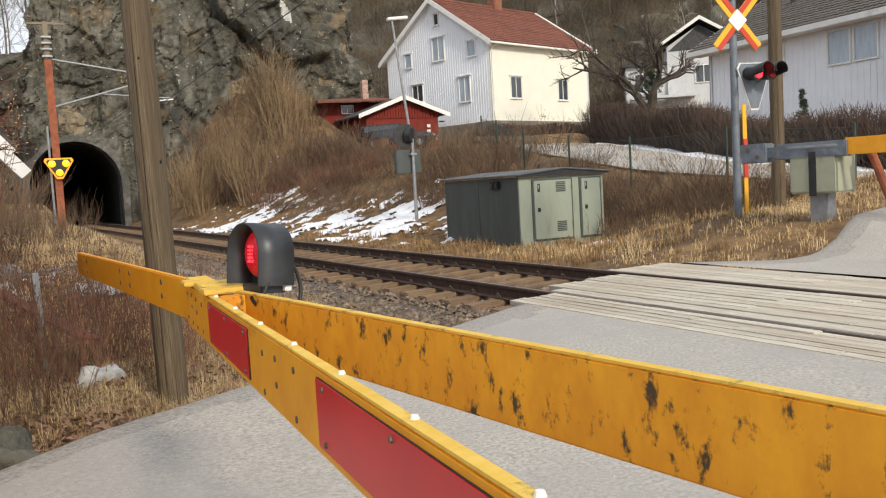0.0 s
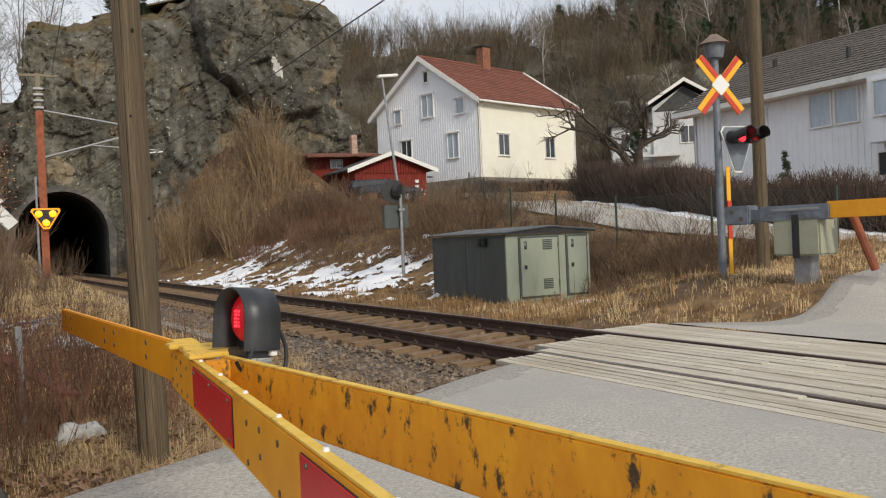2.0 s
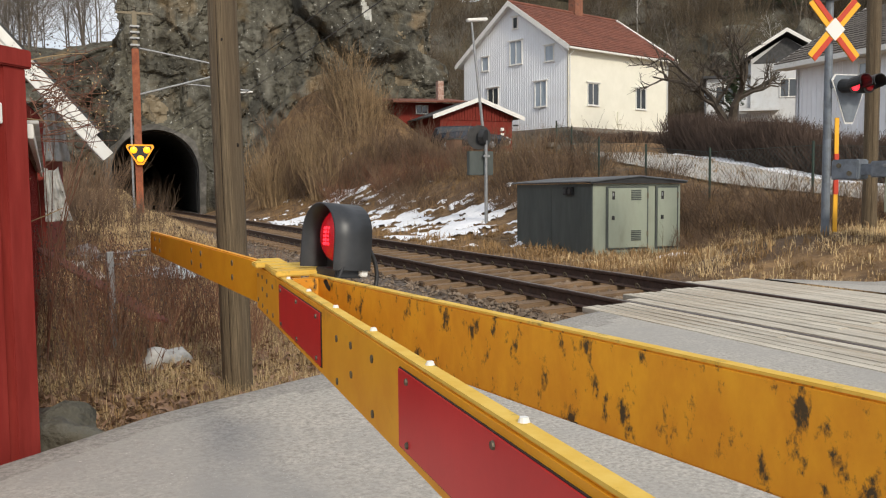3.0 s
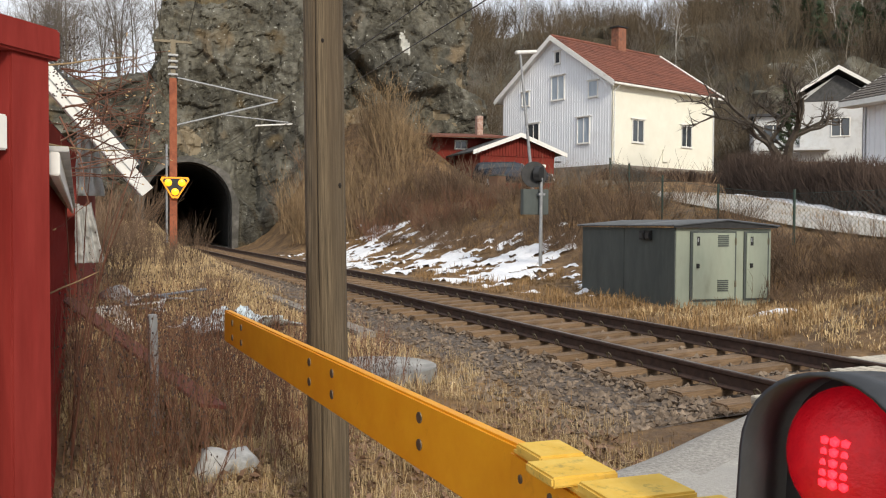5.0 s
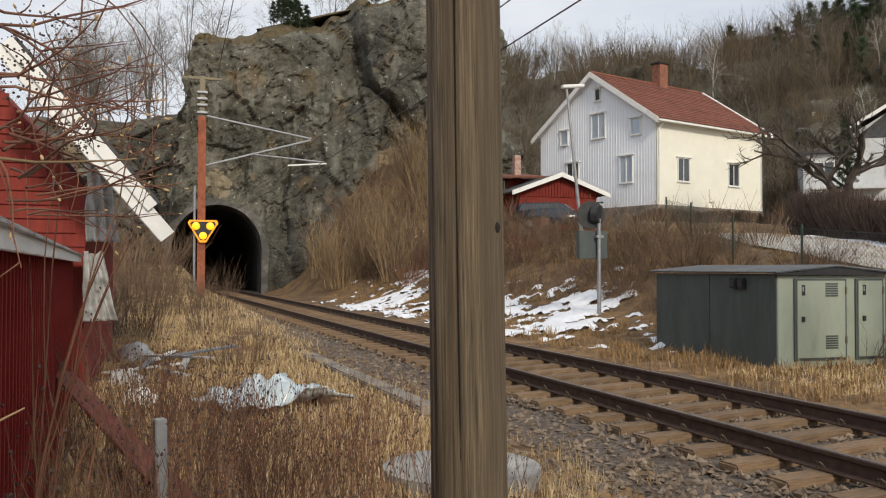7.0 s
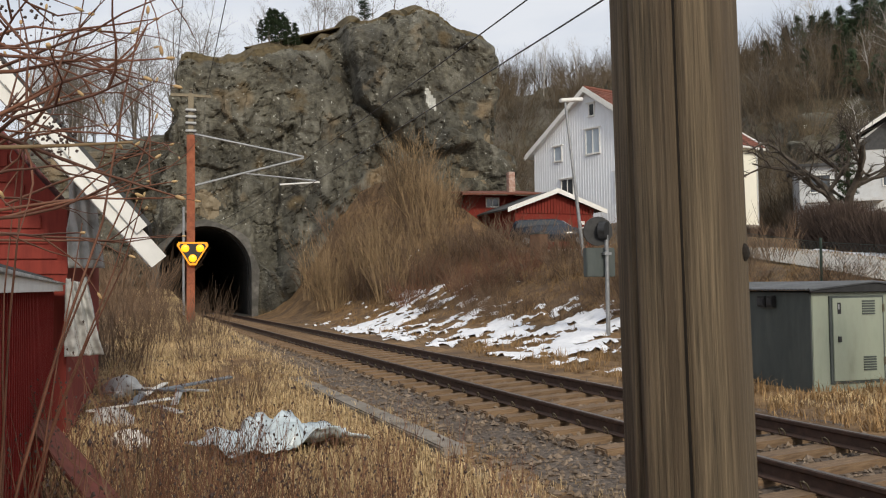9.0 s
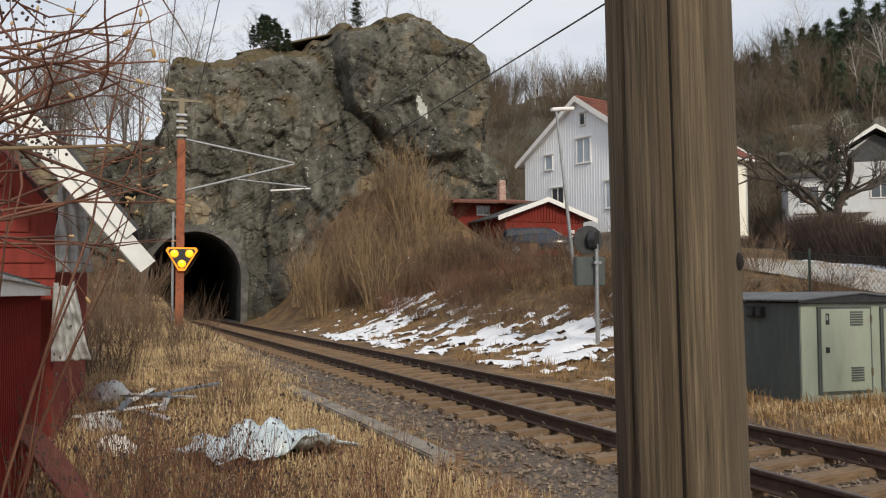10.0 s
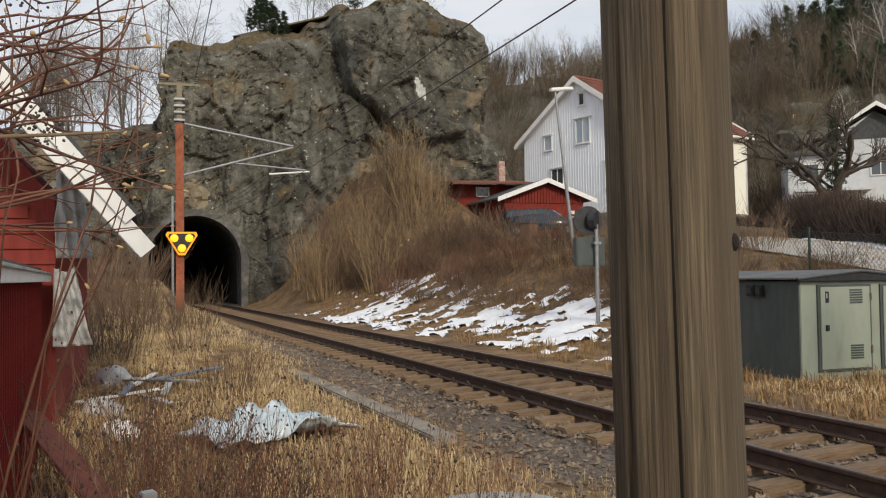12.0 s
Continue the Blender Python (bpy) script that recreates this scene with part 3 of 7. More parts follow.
def stones(name, xy, zfun, sizes, material, label):
    """Many small broken stones joined into one mesh."""
    base = np.array([(1, 0, 0), (-1, 0, 0), (0, 1, 0), (0, -1, 0), (0, 0, 1), (0, 0, -1)], float)
    tri = np.array([(0, 2, 4), (2, 1, 4), (1, 3, 4), (3, 0, 4), (2, 0, 5), (1, 2, 5), (3, 1, 5), (0, 3, 5)])
    n = len(xy)
    P = base[None] * (sizes[:, None, None] * rng.uniform(0.55, 1.15, (n, 6, 1))) * np.array((1, 1, 0.75))
    P = P + rng.normal(0, 0.22, (n, 6, 3)) * sizes[:, None, None]
    a = rng.uniform(0, 6.28, n)
    c, s = np.cos(a)[:, None], np.sin(a)[:, None]
    x, y = P[:, :, 0] * c - P[:, :, 1] * s, P[:, :, 0] * s + P[:, :, 1] * c
    P = np.stack((x + xy[:, 0:1], y + xy[:, 1:2], P[:, :, 2] + zfun[:, None]), -1)
    F = (tri[None] + (np.arange(n) * 6)[:, None, None]).reshape(-1, 3)
    return tagged(pydata(name, P.reshape(-1, 3), F.tolist(), material), label, "stones", kind="stuff")


n = 17000
yy = 8.8 + 34 * rng.uniform(0, 1, n) ** 1.8
sv = rng.uniform(-2.9, 2.6, n)
xx = track_x(yy) + sv
zz = np.where(np.abs(sv) < 1.35, -0.22 + CANT / 2 * sv / 0.75, -0.24 - (np.abs(sv) - 1.35) * 0.26)
zz = np.maximum(zz, land(xx, yy, False)) + 0.01
keep = ~((np.abs(np.abs(sv) - 0.7525) < 0.1))
stones("ballast_stones", np.stack((xx, yy), 1)[keep], zz[keep], rng.uniform(0.018, 0.058, n)[keep], M["ballast"], "loose brown grey ballast stones between the sleepers")
beam = empty("edge_beam", (2.6, 24.0, -0.36), TRACK_YAW + 0.6)
tagged(beam, "low concrete edging beam beside the ballast", "edging", kind="structure")
part("beam", box(-0.16, 0.16, -8.5, 8.5, -0.4, 0.1, 0.02), M["wall_stone"], beam)

# timber deck of the level crossing
deck = empty("crossing_deck", (6.2, 8.0, 0.0), TRACK_YAW)
tagged(deck, "pale weathered plank deck across the rails", "crossing deck", kind="structure")


def planks(s0, s1, end, lift0, lift1, count):
    w = (s1 - s0) / count
    proto = {}
    for i in range(count):
        a = s0 + i * w
        y1 = end + rng.normal(0, 0.03)
        while y1 > -14.5:
            ln = [2.4, 3.0, 3.6][int(rng.integers(0, 3))] if i else 4.2
            if ln not in proto:
                proto[ln] = part("plank", box(-w / 2 + 0.006, w / 2 - 0.006, -ln + 0.004, 0, -0.07, 0, 0.006), M["plank"], deck)
                ob = proto[ln]
            else:
                ob = new("plank", proto[ln].data)
                ob.parent = deck
            lift = lift0 + (lift1 - lift0) * (i + 0.5) / count
            ob.matrix_local = pose(a + w / 2, y1, lift + rng.normal(0, 0.003), 0, rng.normal(0, 0.4) - roll * 0.6, 0)
            y1 -= ln


planks(-1.42, -0.80, 0.45, -0.012, 0.0, 5)
planks(-0.66, -0.45, 0.75, 0.0, 0.0, 1)
planks(-0.45, 0.70, 1.05, 0.005, 0.045, 8)
planks(0.82, 1.98, 1.5, 0.05, 0.04, 8)

# ---- cliff and tunnel ----
TUN_X, TUN_R, TUN_S = 2.77, 3.05, 2.85      # middle, radius and springing height of the tunnel
line = np.array([(-60, 82), (-30, 77), (-4, 71.5), (-0.6, 70.5), (0.3, 66.6), (2, 66), (12, 66.2), (17, 65.4), (23.6, 65.9), (24.9, 67.4), (25.3, 74), (25.9, 98)], float)
seg = np.linalg.norm(np.diff(line, axis=0), axis=1)
at = np.concatenate(([0], np.cumsum(seg)))
u = np.concatenate((np.arange(0, at[2], 0.8), np.arange(at[2], at[9] + 2, 0.13), np.arange(at[9] + 2, at[11], 0.7)))
cx, cy = np.interp(u, at, line[:, 0]), np.interp(u, at, line[:, 1])
for i in range(14):
    cx[1:-1] = (cx[:-2] + cx[1:-1] * 2 + cx[2:]) / 4
    cy[1:-1] = (cy[:-2] + cy[1:-1] * 2 + cy[2:]) / 4
dx, dy = np.gradient(cx), np.gradient(cy)
ln = np.hypot(dx, dy)
nx, ny = dy / ln, -dx / ln                  # outward, to the railway
top = 12.6 + 5.2 * ss(cx, -1.2, 0.8) + 1.8 * ss(cx, 2.5, 9.5) + 1.8 * ss(cx, 10.5, 12.5) + 0.5 * ss(cx, 14, 16) - 1.0 * ss(cx, 18, 22.5) - 1.0 * ss(cx, 24.6, 26) + 0.8 * (fbm(u * 0.35, u * 0 + 9.1) - 0.5) + 0.5 * (fbm(u * 1.3, u * 0 + 2.1) - 0.5)
NV = 175
v = np.linspace(0, 1, NV)
U, V2 = np.meshgrid(u, v, indexing="ij")
Zc = -1.5 + (top[:, None] + 1.5) * V2
X0, Y0 = np.repeat(cx[:, None], NV, 1), np.repeat(cy[:, None], NV, 1)
wu, wz = U + 1.6 * (fbm(U * 0.25, Zc * 0.25, 1.0) - 0.5), Zc + 2.2 * (fbm(U * 0.22, Zc * 0.22, 5.0) - 0.5)


def facets(count, su, sz, amp, tilt, depth, wide, seed):
    """Rock faces: cells round scattered points, each standing out and tilted by its own amount, with cracks between."""
    r = np.random.default_rng(seed)
    pu, pz = r.uniform(u[0], u[-1], count), r.uniform(-2, 23, count)
    off, tu, tz = r.normal(0, amp, count), r.normal(0, tilt, count), r.normal(0, tilt, count)
    best, second, who = np.full(U.shape, 1e9), np.full(U.shape, 1e9), np.zeros(U.shape, int)
    for i in range(count):
        d = np.hypot((wu - pu[i]) * su, (wz - pz[i]) * sz)
        nearer = d < best
        second = np.where(nearer, best, np.minimum(second, d))
        best, who = np.where(nearer, d, best), np.where(nearer, i, who)
    return off[who] + tu[who] * (U - pu[who]) + tz[who] * (Zc - pz[who]) - depth * np.exp(-((second - best) / wide) ** 2)


wu, wz = U + 0.7 * (fbm(U * 0.5, Zc * 0.5, 1.0) - 0.5), Zc + 0.9 * (fbm(U * 0.45, Zc * 0.45, 5.0) - 0.5)
disp = facets(48, 1.0, 0.55, 0.30, 0.07, 0.10, 0.14, 5) + facets(300, 1.0, 0.75, 0.12, 0.09, 0.04, 0.08, 8) + facets(1100, 1.0, 0.9, 0.03, 0.10, 0.0, 0.05, 13)
left_part = 1 - ss(X0, -1.5, 1.5)
disp = disp + left_part * facets(260, 0.8, 1.4, 0.4, 0.12, 0.25, 0.15, 21)
disp = disp + 0.8 * (fbm(U * 0.13, Zc * 0.13, 2.0) - 0.5) + 0.22 * (fbm(U * 1.1, Zc * 1.1, 7.0) - 0.5) + 0.14 * (fbm(U * 4.0, Zc * 4.0, 3.0) - 0.5)
# the chimney that leads down into a slanting cleft, and the bulging block over it
gully = X0 - np.interp(Zc, (10.6, 12.0, 13.7, 15.1, 18.0, 20.5), (18.2, 16.6, 14.9, 13.1, 12.6, 12.0)) - 0.5 * (fbm(Zc * 0.7, Zc * 0 + 1.0) - 0.5)
disp = disp - (0.5 + 0.9 * ss(Zc, 14, 17)) * np.exp(-(gully / (0.22 + 0.4 * ss(Zc, 14.5, 18))) ** 2) * ss(Zc, 9.8, 11.5)
under = 10.9 + 0.25 * (X0 - 18) * ss(X0, 18, 21) + 0.5 * (fbm(X0 * 0.8, X0 * 0 + 4.0) - 0.5)
block = ss(gully, 0.0, 0.7) * np.maximum(ss(Zc - under, 0.0, 0.5), ss(X0, 20.9, 21.8))
disp = disp + 1.15 * block
disp = disp + 0.7 * ss(gully, -2.3, -2.0) * (1 - ss(gully, -0.5, -0.1)) * (1 - ss(Zc, 11.8, 12.4)) * ss(Zc, 8, 9)


def crack(x0_, z0_, x1_, z1_, deep, wide, wob):
    """A fissure along a wandering line over the rock face."""
    l = math.hypot(x1_ - x0_, z1_ - z0_)
    ax_, az_ = (x1_ - x0_) / l, (z1_ - z0_) / l
    along = (X0 - x0_) * ax_ + (Zc - z0_) * az_
    off_ = (X0 - x0_) * -az_ + (Zc - z0_) * ax_ + wob * (fbm(along * 0.6, along * 0 + x0_) - 0.5)
    return -0.65 * deep * np.exp(-(off_ / (wide * 1.15)) ** 2) * ss(along, -0.2, 0.4) * (1 - ss(along, l - 0.6, l + 0.3))


for c_ in ((18.0, 20.9, 18.6, 12.6, 0.55, 0.20, 1.2), (18.2, 19.0, 23.6, 19.2, 0.50, 0.18, 0.6), (18.4, 15.9, 23.4, 15.2, 0.30, 0.15, 1.0), (13.4, 18.8, 17.9, 16.6, 0.40, 0.16, 1.2),
           (19.8, 15.4, 19.4, 11.4, 0.40, 0.16, 0.9), (21.4, 13.4, 22.8, 8.2, 0.40, 0.15, 0.8), (4.4, 13.2, 10.6, 12.6, 0.35, 0.15, 0.8), (5.2, 13.0, 5.5, 8.6, 0.35, 0.14, 0.6),
           (9.6, 18.2, 12.0, 15.9, 0.45, 0.16, 0.5), (6.6, 19.0, 7.2, 14.2, 0.22, 0.14, 0.9), (8.6, 13.0, 9.4, 9.0, 0.45, 0.18, 0.9), (10.4, 12.6, 11.6, 8.4, 0.35, 0.16, 1.0),
           (2.0, 15.4, 4.6, 14.8, 0.35, 0.15, 0.7), (3.6, 17.2, 4.0, 13.0, 0.25, 0.13, 0.8), (15.2, 20.9, 14.6, 16.8, 0.30, 0.15, 0.8), (3.4, 12.6, 4.8, 6.8, 0.9, 0.34, 0.9), (6.3, 8.4, 6.7, 1.5, 0.7, 0.35, 0.9), (8.6, 9.6, 7.8, 5.2, 0.7, 0.3, 0.8), (9.8, 6.5, 9.2, 1.0, 0.5, 0.3, 0.8)):
    disp = disp + crack(*c_)
disp[1:-1, 1:-1] = 0.5 * disp[1:-1, 1:-1] + 0.125 * (disp[:-2, 1:-1] + disp[2:, 1:-1] + disp[1:-1, :-2] + disp[1:-1, 2:])
rib = np.abs(fbm(U * 0.9 + 3.0, Zc * 0.55, 11.0) - 0.5)
disp = disp - 0.22 * np.exp(-(rib / 0.022) ** 2) + 0.24 * (fbm(U * 2.4, Zc * 2.0, 9.0) - 0.5)
lean = (Zc - 8) * 0.06
disp = disp * (0.5 + 0.5 * ss(Zc, -1, 2)) - lean - 1.1 * ss(Zc - top[:, None], -1.4, 0.3)
near_t = np.hypot(X0 - TUN_X, np.maximum(Zc - TUN_S, 0))
tunnel_zone = (1 - ss(near_t, 3.3, 5.0)) * (1 - ss(Zc, 5.5, 8))
disp = disp * (1 - 0.8 * tunnel_zone) - 0.15 * tunnel_zone
Xc, Yc = X0 + nx[:, None] * disp, Y0 + ny[:, None] * disp
# the top runs back over the hill
backs = np.array((1.2, 3.0, 6.0, 11.0, 18.0))
wb = (ss(cx, -4, 1) * (1 - ss(cx, 21, 24)))[:, None]
Xt = Xc[:, -1:] - nx[:, None] * (1 - wb) * backs[None]
Yt = Yc[:, -1:] - (ny[:, None] * (1 - wb) - wb) * backs[None]
Zt = Zc[:, -1:] + np.array((0.45, 0.75, 0.9, 0.6, -1.5))[None] + 0.9 * (fbm(Xt * 0.4, Yt * 0.4) - 0.5)
Xa, Ya, Za = (np.concatenate(p, 1) for p in ((Xc, Xt), (Yc, Yt), (Zc, Zt)))
faces = grid_faces(len(u), NV + 5)
verts = np.stack((Xa, Ya, Za), -1).reshape(-1, 3)
mid = verts[faces].mean(1)
inside = (np.abs(mid[:, 0] - TUN_X) < TUN_R + 0.05) & (mid[:, 1] < 72) & (mid[:, 1] > 60) & (mid[:, 2] < TUN_S + np.sqrt(np.maximum(TUN_R ** 2 - (mid[:, 0] - TUN_X) ** 2, 0)))
cliff = pydata("rock_cliff", verts, faces[~inside].tolist(), M["rock"])
mid = mid[~inside]
cap_z = np.interp(mid[:, 0], cx[cx.argsort()], top[cx.argsort()])
tint = fbm(mid[:, 0] * 0.8, mid[:, 2] * 1.1, 3.0)
kind_ = np.zeros(len(mid), np.int32)
kind_[(mid[:, 2] > cap_z - 0.25 - 1.5 * (tint - 0.35) * (1 - ss(mid[:, 0], 9, 12))) & (mid[:, 0] > 0)] = 1
kind_[(np.hypot((mid[:, 0] - 3.0) / 1.0, (mid[:, 2] - 7.3) / 1.1) < 0.3 + 1.3 * tint) & (mid[:, 1] < 70)] = 2
kind_[(np.abs(mid[:, 0] - 22.3) < 1.3) & (np.abs(mid[:, 2] - 11.4) < 2.6) & (tint > 0.56)] = 2
kind_[np.hypot((mid[:, 0] - 18.4 + 0.3 * (mid[:, 2] - 15.2)) / 0.34, (mid[:, 2] - 15.2) / 0.9) < 0.4 + 0.9 * tint] = 3
for m_ in ("moss", "rock_ochre", "lichen"):
    cliff.data.materials.append(M[m_])
cliff.data.polygons.foreach_set("material_index", kind_)
tagged(cliff, "tall grey granite cliff with cracks and ledges", "cliff", kind="structure")

arch = [(TUN_R * math.cos(a), TUN_S + TUN_R * math.sin(a)) for a in np.linspace(0, math.pi, 25)]
inner = [(TUN_R, -0.6)] + arch + [(-TUN_R, -0.6)]


def arch_wall(r_in, r_out, y0, y1, jag):
    """A lining between two arches, thick, with a rough outer edge."""
    bm = bmesh.new()
    rows = []
    for i, (x, z) in enumerate(inner):
        k = r_out / TUN_R * (1 + jag * (noise.noise(Vector((x * 0.9, z * 0.9, 3.0)))))
        ox, oz = (x * k, TUN_S + (z - TUN_S) * k) if z > TUN_S else (x * k, z)
        kx = r_in / TUN_R
        ix, iz = (x * kx, TUN_S + (z - TUN_S) * kx) if z > TUN_S else (x * kx, z)
        rows.append([bm.verts.new(p) for p in ((ix, y0, iz), (ox, y0, oz), (ox, y1, oz), (ix, y1, iz))])
    for a, b in zip(rows, rows[1:]):
        for j in range(4):
            bm.faces.new((a[j], a[(j + 1) % 4], b[(j + 1) % 4], b[j]))
    bmesh.ops.recalc_face_normals(bm, faces=bm.faces[:])
    bm.transform(pose(TUN_X, 0, 0))
    return bm


tunnel = empty("tunnel", (0, 0, 0))
tagged(tunnel, "dark railway tunnel mouth with rough concrete lining", "tunnel", kind="structure")
part("portal", arch_wall(3.0, 3.38, 65.6, 67.4, 0.2), M["portal"], tunnel, "stained rough concrete tunnel collar")
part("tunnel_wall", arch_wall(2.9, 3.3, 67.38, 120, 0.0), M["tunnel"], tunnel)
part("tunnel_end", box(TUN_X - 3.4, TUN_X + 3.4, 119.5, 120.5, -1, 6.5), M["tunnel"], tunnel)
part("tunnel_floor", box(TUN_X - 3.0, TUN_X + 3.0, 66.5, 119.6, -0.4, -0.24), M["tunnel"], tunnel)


# ---- barrier boom beside the path ----
def board(name, a, b, h0, h1, thick, material, parent, label="", bevel=0.006):
    """An upright board from a to b (top edge), h0 and h1 deep at its ends."""
    a, b = Vector(a), Vector(b)
    d = (b - a)
    side = Vector((-d.y, d.x, 0)).normalized() * thick / 2
    bm = bmesh.new()
    vs = []
    for p, h in ((a, h0), (b, h1)):
        for dz in (0, -h):
            for sgn in (1, -1):
                vs.append(bm.verts.new(p + side * sgn + Vector((0, 0, dz))))
    for q in ((0, 1, 3, 2), (4, 6, 7, 5), (0, 4, 5, 1), (2, 3, 7, 6), (0, 2, 6, 4), (1, 5, 7, 3)):
        bm.faces.new([vs[i] for i in q])
    bmesh.ops.recalc_face_normals(bm, faces=bm.faces[:])
    if bevel:
        bmesh.ops.bevel(bm, geom=bm.edges[:], offset=bevel, segments=2, affect="EDGES")
    return part(name, bm, material, parent, label)


def lerp(a, b, t):
    return Vector(a) + (Vector(b) - Vector(a)) * t


boom = empty("barrier_boom", (0, 0, 0))
tagged(boom, "lowered yellow barrier boom with red panels over the road", "barrier boom")
TIP, JOIN = Vector((0.26, 6.75, 1.0)), Vector((0.600, 4.0, 0.965))
NEAR_END, FAR_A, FAR_END = Vector((0.372, -3.6, 0.955)), Vector((0.678, 3.30, 0.975)), Vector((1.90, -3.6, 0.955))
TIP_END = Vector((0.673, 3.55, 0.97))
tip_board = board("tip_board", TIP, TIP_END, 0.155, 0.195, 0.035, M["yellow"], boom)
near_board = board("front_board", JOIN, NEAR_END, 0.195, 0.205, 0.032, M["yellow"], boom)
far_board = board("rear_board", FAR_A, FAR_END, 0.195, 0.205, 0.032, M["scuff"], boom, "yellow board with black scuff marks")
for a, b, w in ((JOIN, NEAR_END, 0.03), (FAR_A, FAR_END, 0.03)):
    board("top_edge", lerp(a, b, 0.002) + Vector((0, 0, 0.004)), lerp(a, b, 0.998) + Vector((0, 0, 0.004)), 0.006, 0.006, w - 0.004, M["yellow_top"], boom, "weathered pale top edge", 0)
d_near = (NEAR_END - JOIN).normalized()
out_near = Vector((d_near.y, -d_near.x, 0))      # to the traffic
if out_near.x > 0:
    out_near = -out_near
near_len = (NEAR_END - JOIN).length


def on_near(dist, drop, proud=0.0):
    return JOIN + d_near * dist + Vector((0, 0, -drop)) + out_near * (0.016 + proud)


def plate(name, d0, d1, z0, z1, proud, material, parent, label=""):
    bm = bmesh.new()
    q = [bm.verts.new(on_near(d, z, p)) for p in (0.0, proud) for d, z in ((d0, z0), (d1, z0), (d1, z1), (d0, z1))]
    for f in ((0, 1, 2, 3), (4, 7, 6, 5), (0, 4, 5, 1), (1, 5, 6, 2), (2, 6, 7, 3), (3, 7, 4, 0)):
        bm.faces.new([q[i] for i in f])
    bmesh.ops.recalc_face_normals(bm, faces=bm.faces[:])
    return part(name, bm, material, parent, label)


for d0, d1 in ((0.70, 1.46), (2.24, 3.18), (3.96, 4.90)):
    rim = plate("panel_rim", d0 - 0.003, d1 + 0.004, 0.019, 0.174, 0.003, M["black_edge"], boom)
    pan = plate("red_panel", d0, d1, 0.021, 0.170, 0.006, M["red_panel"], boom, "red reflective panel")
    for fx in (0.06, 0.5, 0.94):
        for z in (0.036, 0.155):
            p = on_near(d0 + (d1 - d0) * fx, z, 0.004)
            part("rivet", cyl(p, p + out_near * 0.006, 0.008, 0.006, 8), M["bolt"], boom)
for d, zs in ((0.06, (0.045, 0.15)), (0.20, (0.04, 0.09, 0.16)), (0.34, (0.045, 0.10, 0.165)), (0.50, (0.05, 0.16)), (1.66, (0.06, 0.17)), (1.82, (0.05, 0.12)), (2.02, (0.045, 0.165)), (3.45, (0.05, 0.16)), (3.7, (0.05, 0.16))):
    for z in zs:
        p = on_near(d, z)
        part("bolt", cyl(p - out_near * 0.004, p + out_near * 0.003, 0.010, 0.009, 10), M["bolt"], boom)
d_tip = (TIP_END - TIP).normalized()
out_tip = Vector((d_tip.y, -d_tip.x, 0)) if d_tip.y < 0 else Vector((-d_tip.y, d_tip.x, 0))
if out_tip.x > 0:
    out_tip = -out_tip
for d in (0.18, 0.36, 1.38, 1.62, 2.3):
    for z in (0.045, 0.115):
        p = TIP + d_tip * d + Vector((0, 0, -z)) + out_tip * 0.0175
        part("bolt", cyl(p - out_tip * 0.004, p + out_tip * 0.003, 0.016, 0.015, 10), M["bolt"], boom)
for i in range(16):
    p = JOIN + d_near * (0.75 + i * 0.40) + Vector((0, 0, 0.003)) - out_near * 0.006
    part("stud", cyl(p, p + Vector((0, 0, 0.008)), 0.009, 0.006, 10), M["white_stud"], boom, "small white reflector stud")
# slats that tie the two boards under the lamp
for k in range(5):
    y = 3.90 - k * 0.135
    x0 = 0.597 - 0.004 * k
    x1 = 0.645 + 0.030 * k
    part("slat", box(x0 - 0.02, x1 + 0.03, y - 0.056, y + 0.056, 0.970, 0.990, 0.004, pose(0, 0, 0, 0, 0, rng.normal(0, 0.4))), M["yellow_top"], boom, "weathered yellow cross slat")
part("spacer", box(0.588, 0.690, 3.20, 3.26, 0.79, 0.97, 0.004), M["scuff"], boom)
# warning lamp with a hood open to the road
LAMP = Vector((0.76, 3.285, 0.995))
lamp = empty("boom_lamp", LAMP, 198)
lamp.matrix_world = pose(*LAMP, 0, -5, 198)
tagged(lamp, "lit red warning lamp in a grey metal hood", "warning lamp")
W, Hh = 0.118, 0.120
prof_out = [(-W, 0.0)] + [(W * math.cos(a), Hh + W * math.sin(a)) for a in np.linspace(math.pi, 0, 17)] + [(W, 0.0)]
prof_in = [(x * 0.95, (z if z < Hh else Hh + (z - Hh) * 0.95)) for x, z in prof_out]
bm = bmesh.new()
rows = []
for (x, z), (xi, zi) in zip(prof_out, prof_in):
    rows.append([bm.verts.new(p) for p in ((0.078, x, z), (-0.078, x, z), (-0.078, xi, zi), (0.078, xi, zi))])
for a, b in zip(rows, rows[1:]):
    for j in range(4):
        bm.faces.new((a[j], a[(j + 1) % 4], b[(j + 1) % 4], b[j]))
bmesh.ops.recalc_face_normals(bm, faces=bm.faces[:])
part("hood", bm, M["lamp_black"], lamp, "dark grey rounded hood", True)
bm = bmesh.new()
vs = [bm.verts.new((-0.03, x * 0.95, z)) for x, z in prof_in] + [bm.verts.new((-0.074, x * 0.95, z)) for x, z in prof_in]
n = len(prof_in)
bm.faces.new(vs[:n])
bm.faces.new(vs[n:][::-1])
for i in range(n):
    bm.faces.new((vs[i], vs[n + i], vs[n + (i + 1) % n], vs[(i + 1) % n]))
bmesh.ops.recalc_face_normals(bm, faces=bm.faces[:])
part("backplate", bm, M["lamp_black"], lamp)
bm = bmesh.new()
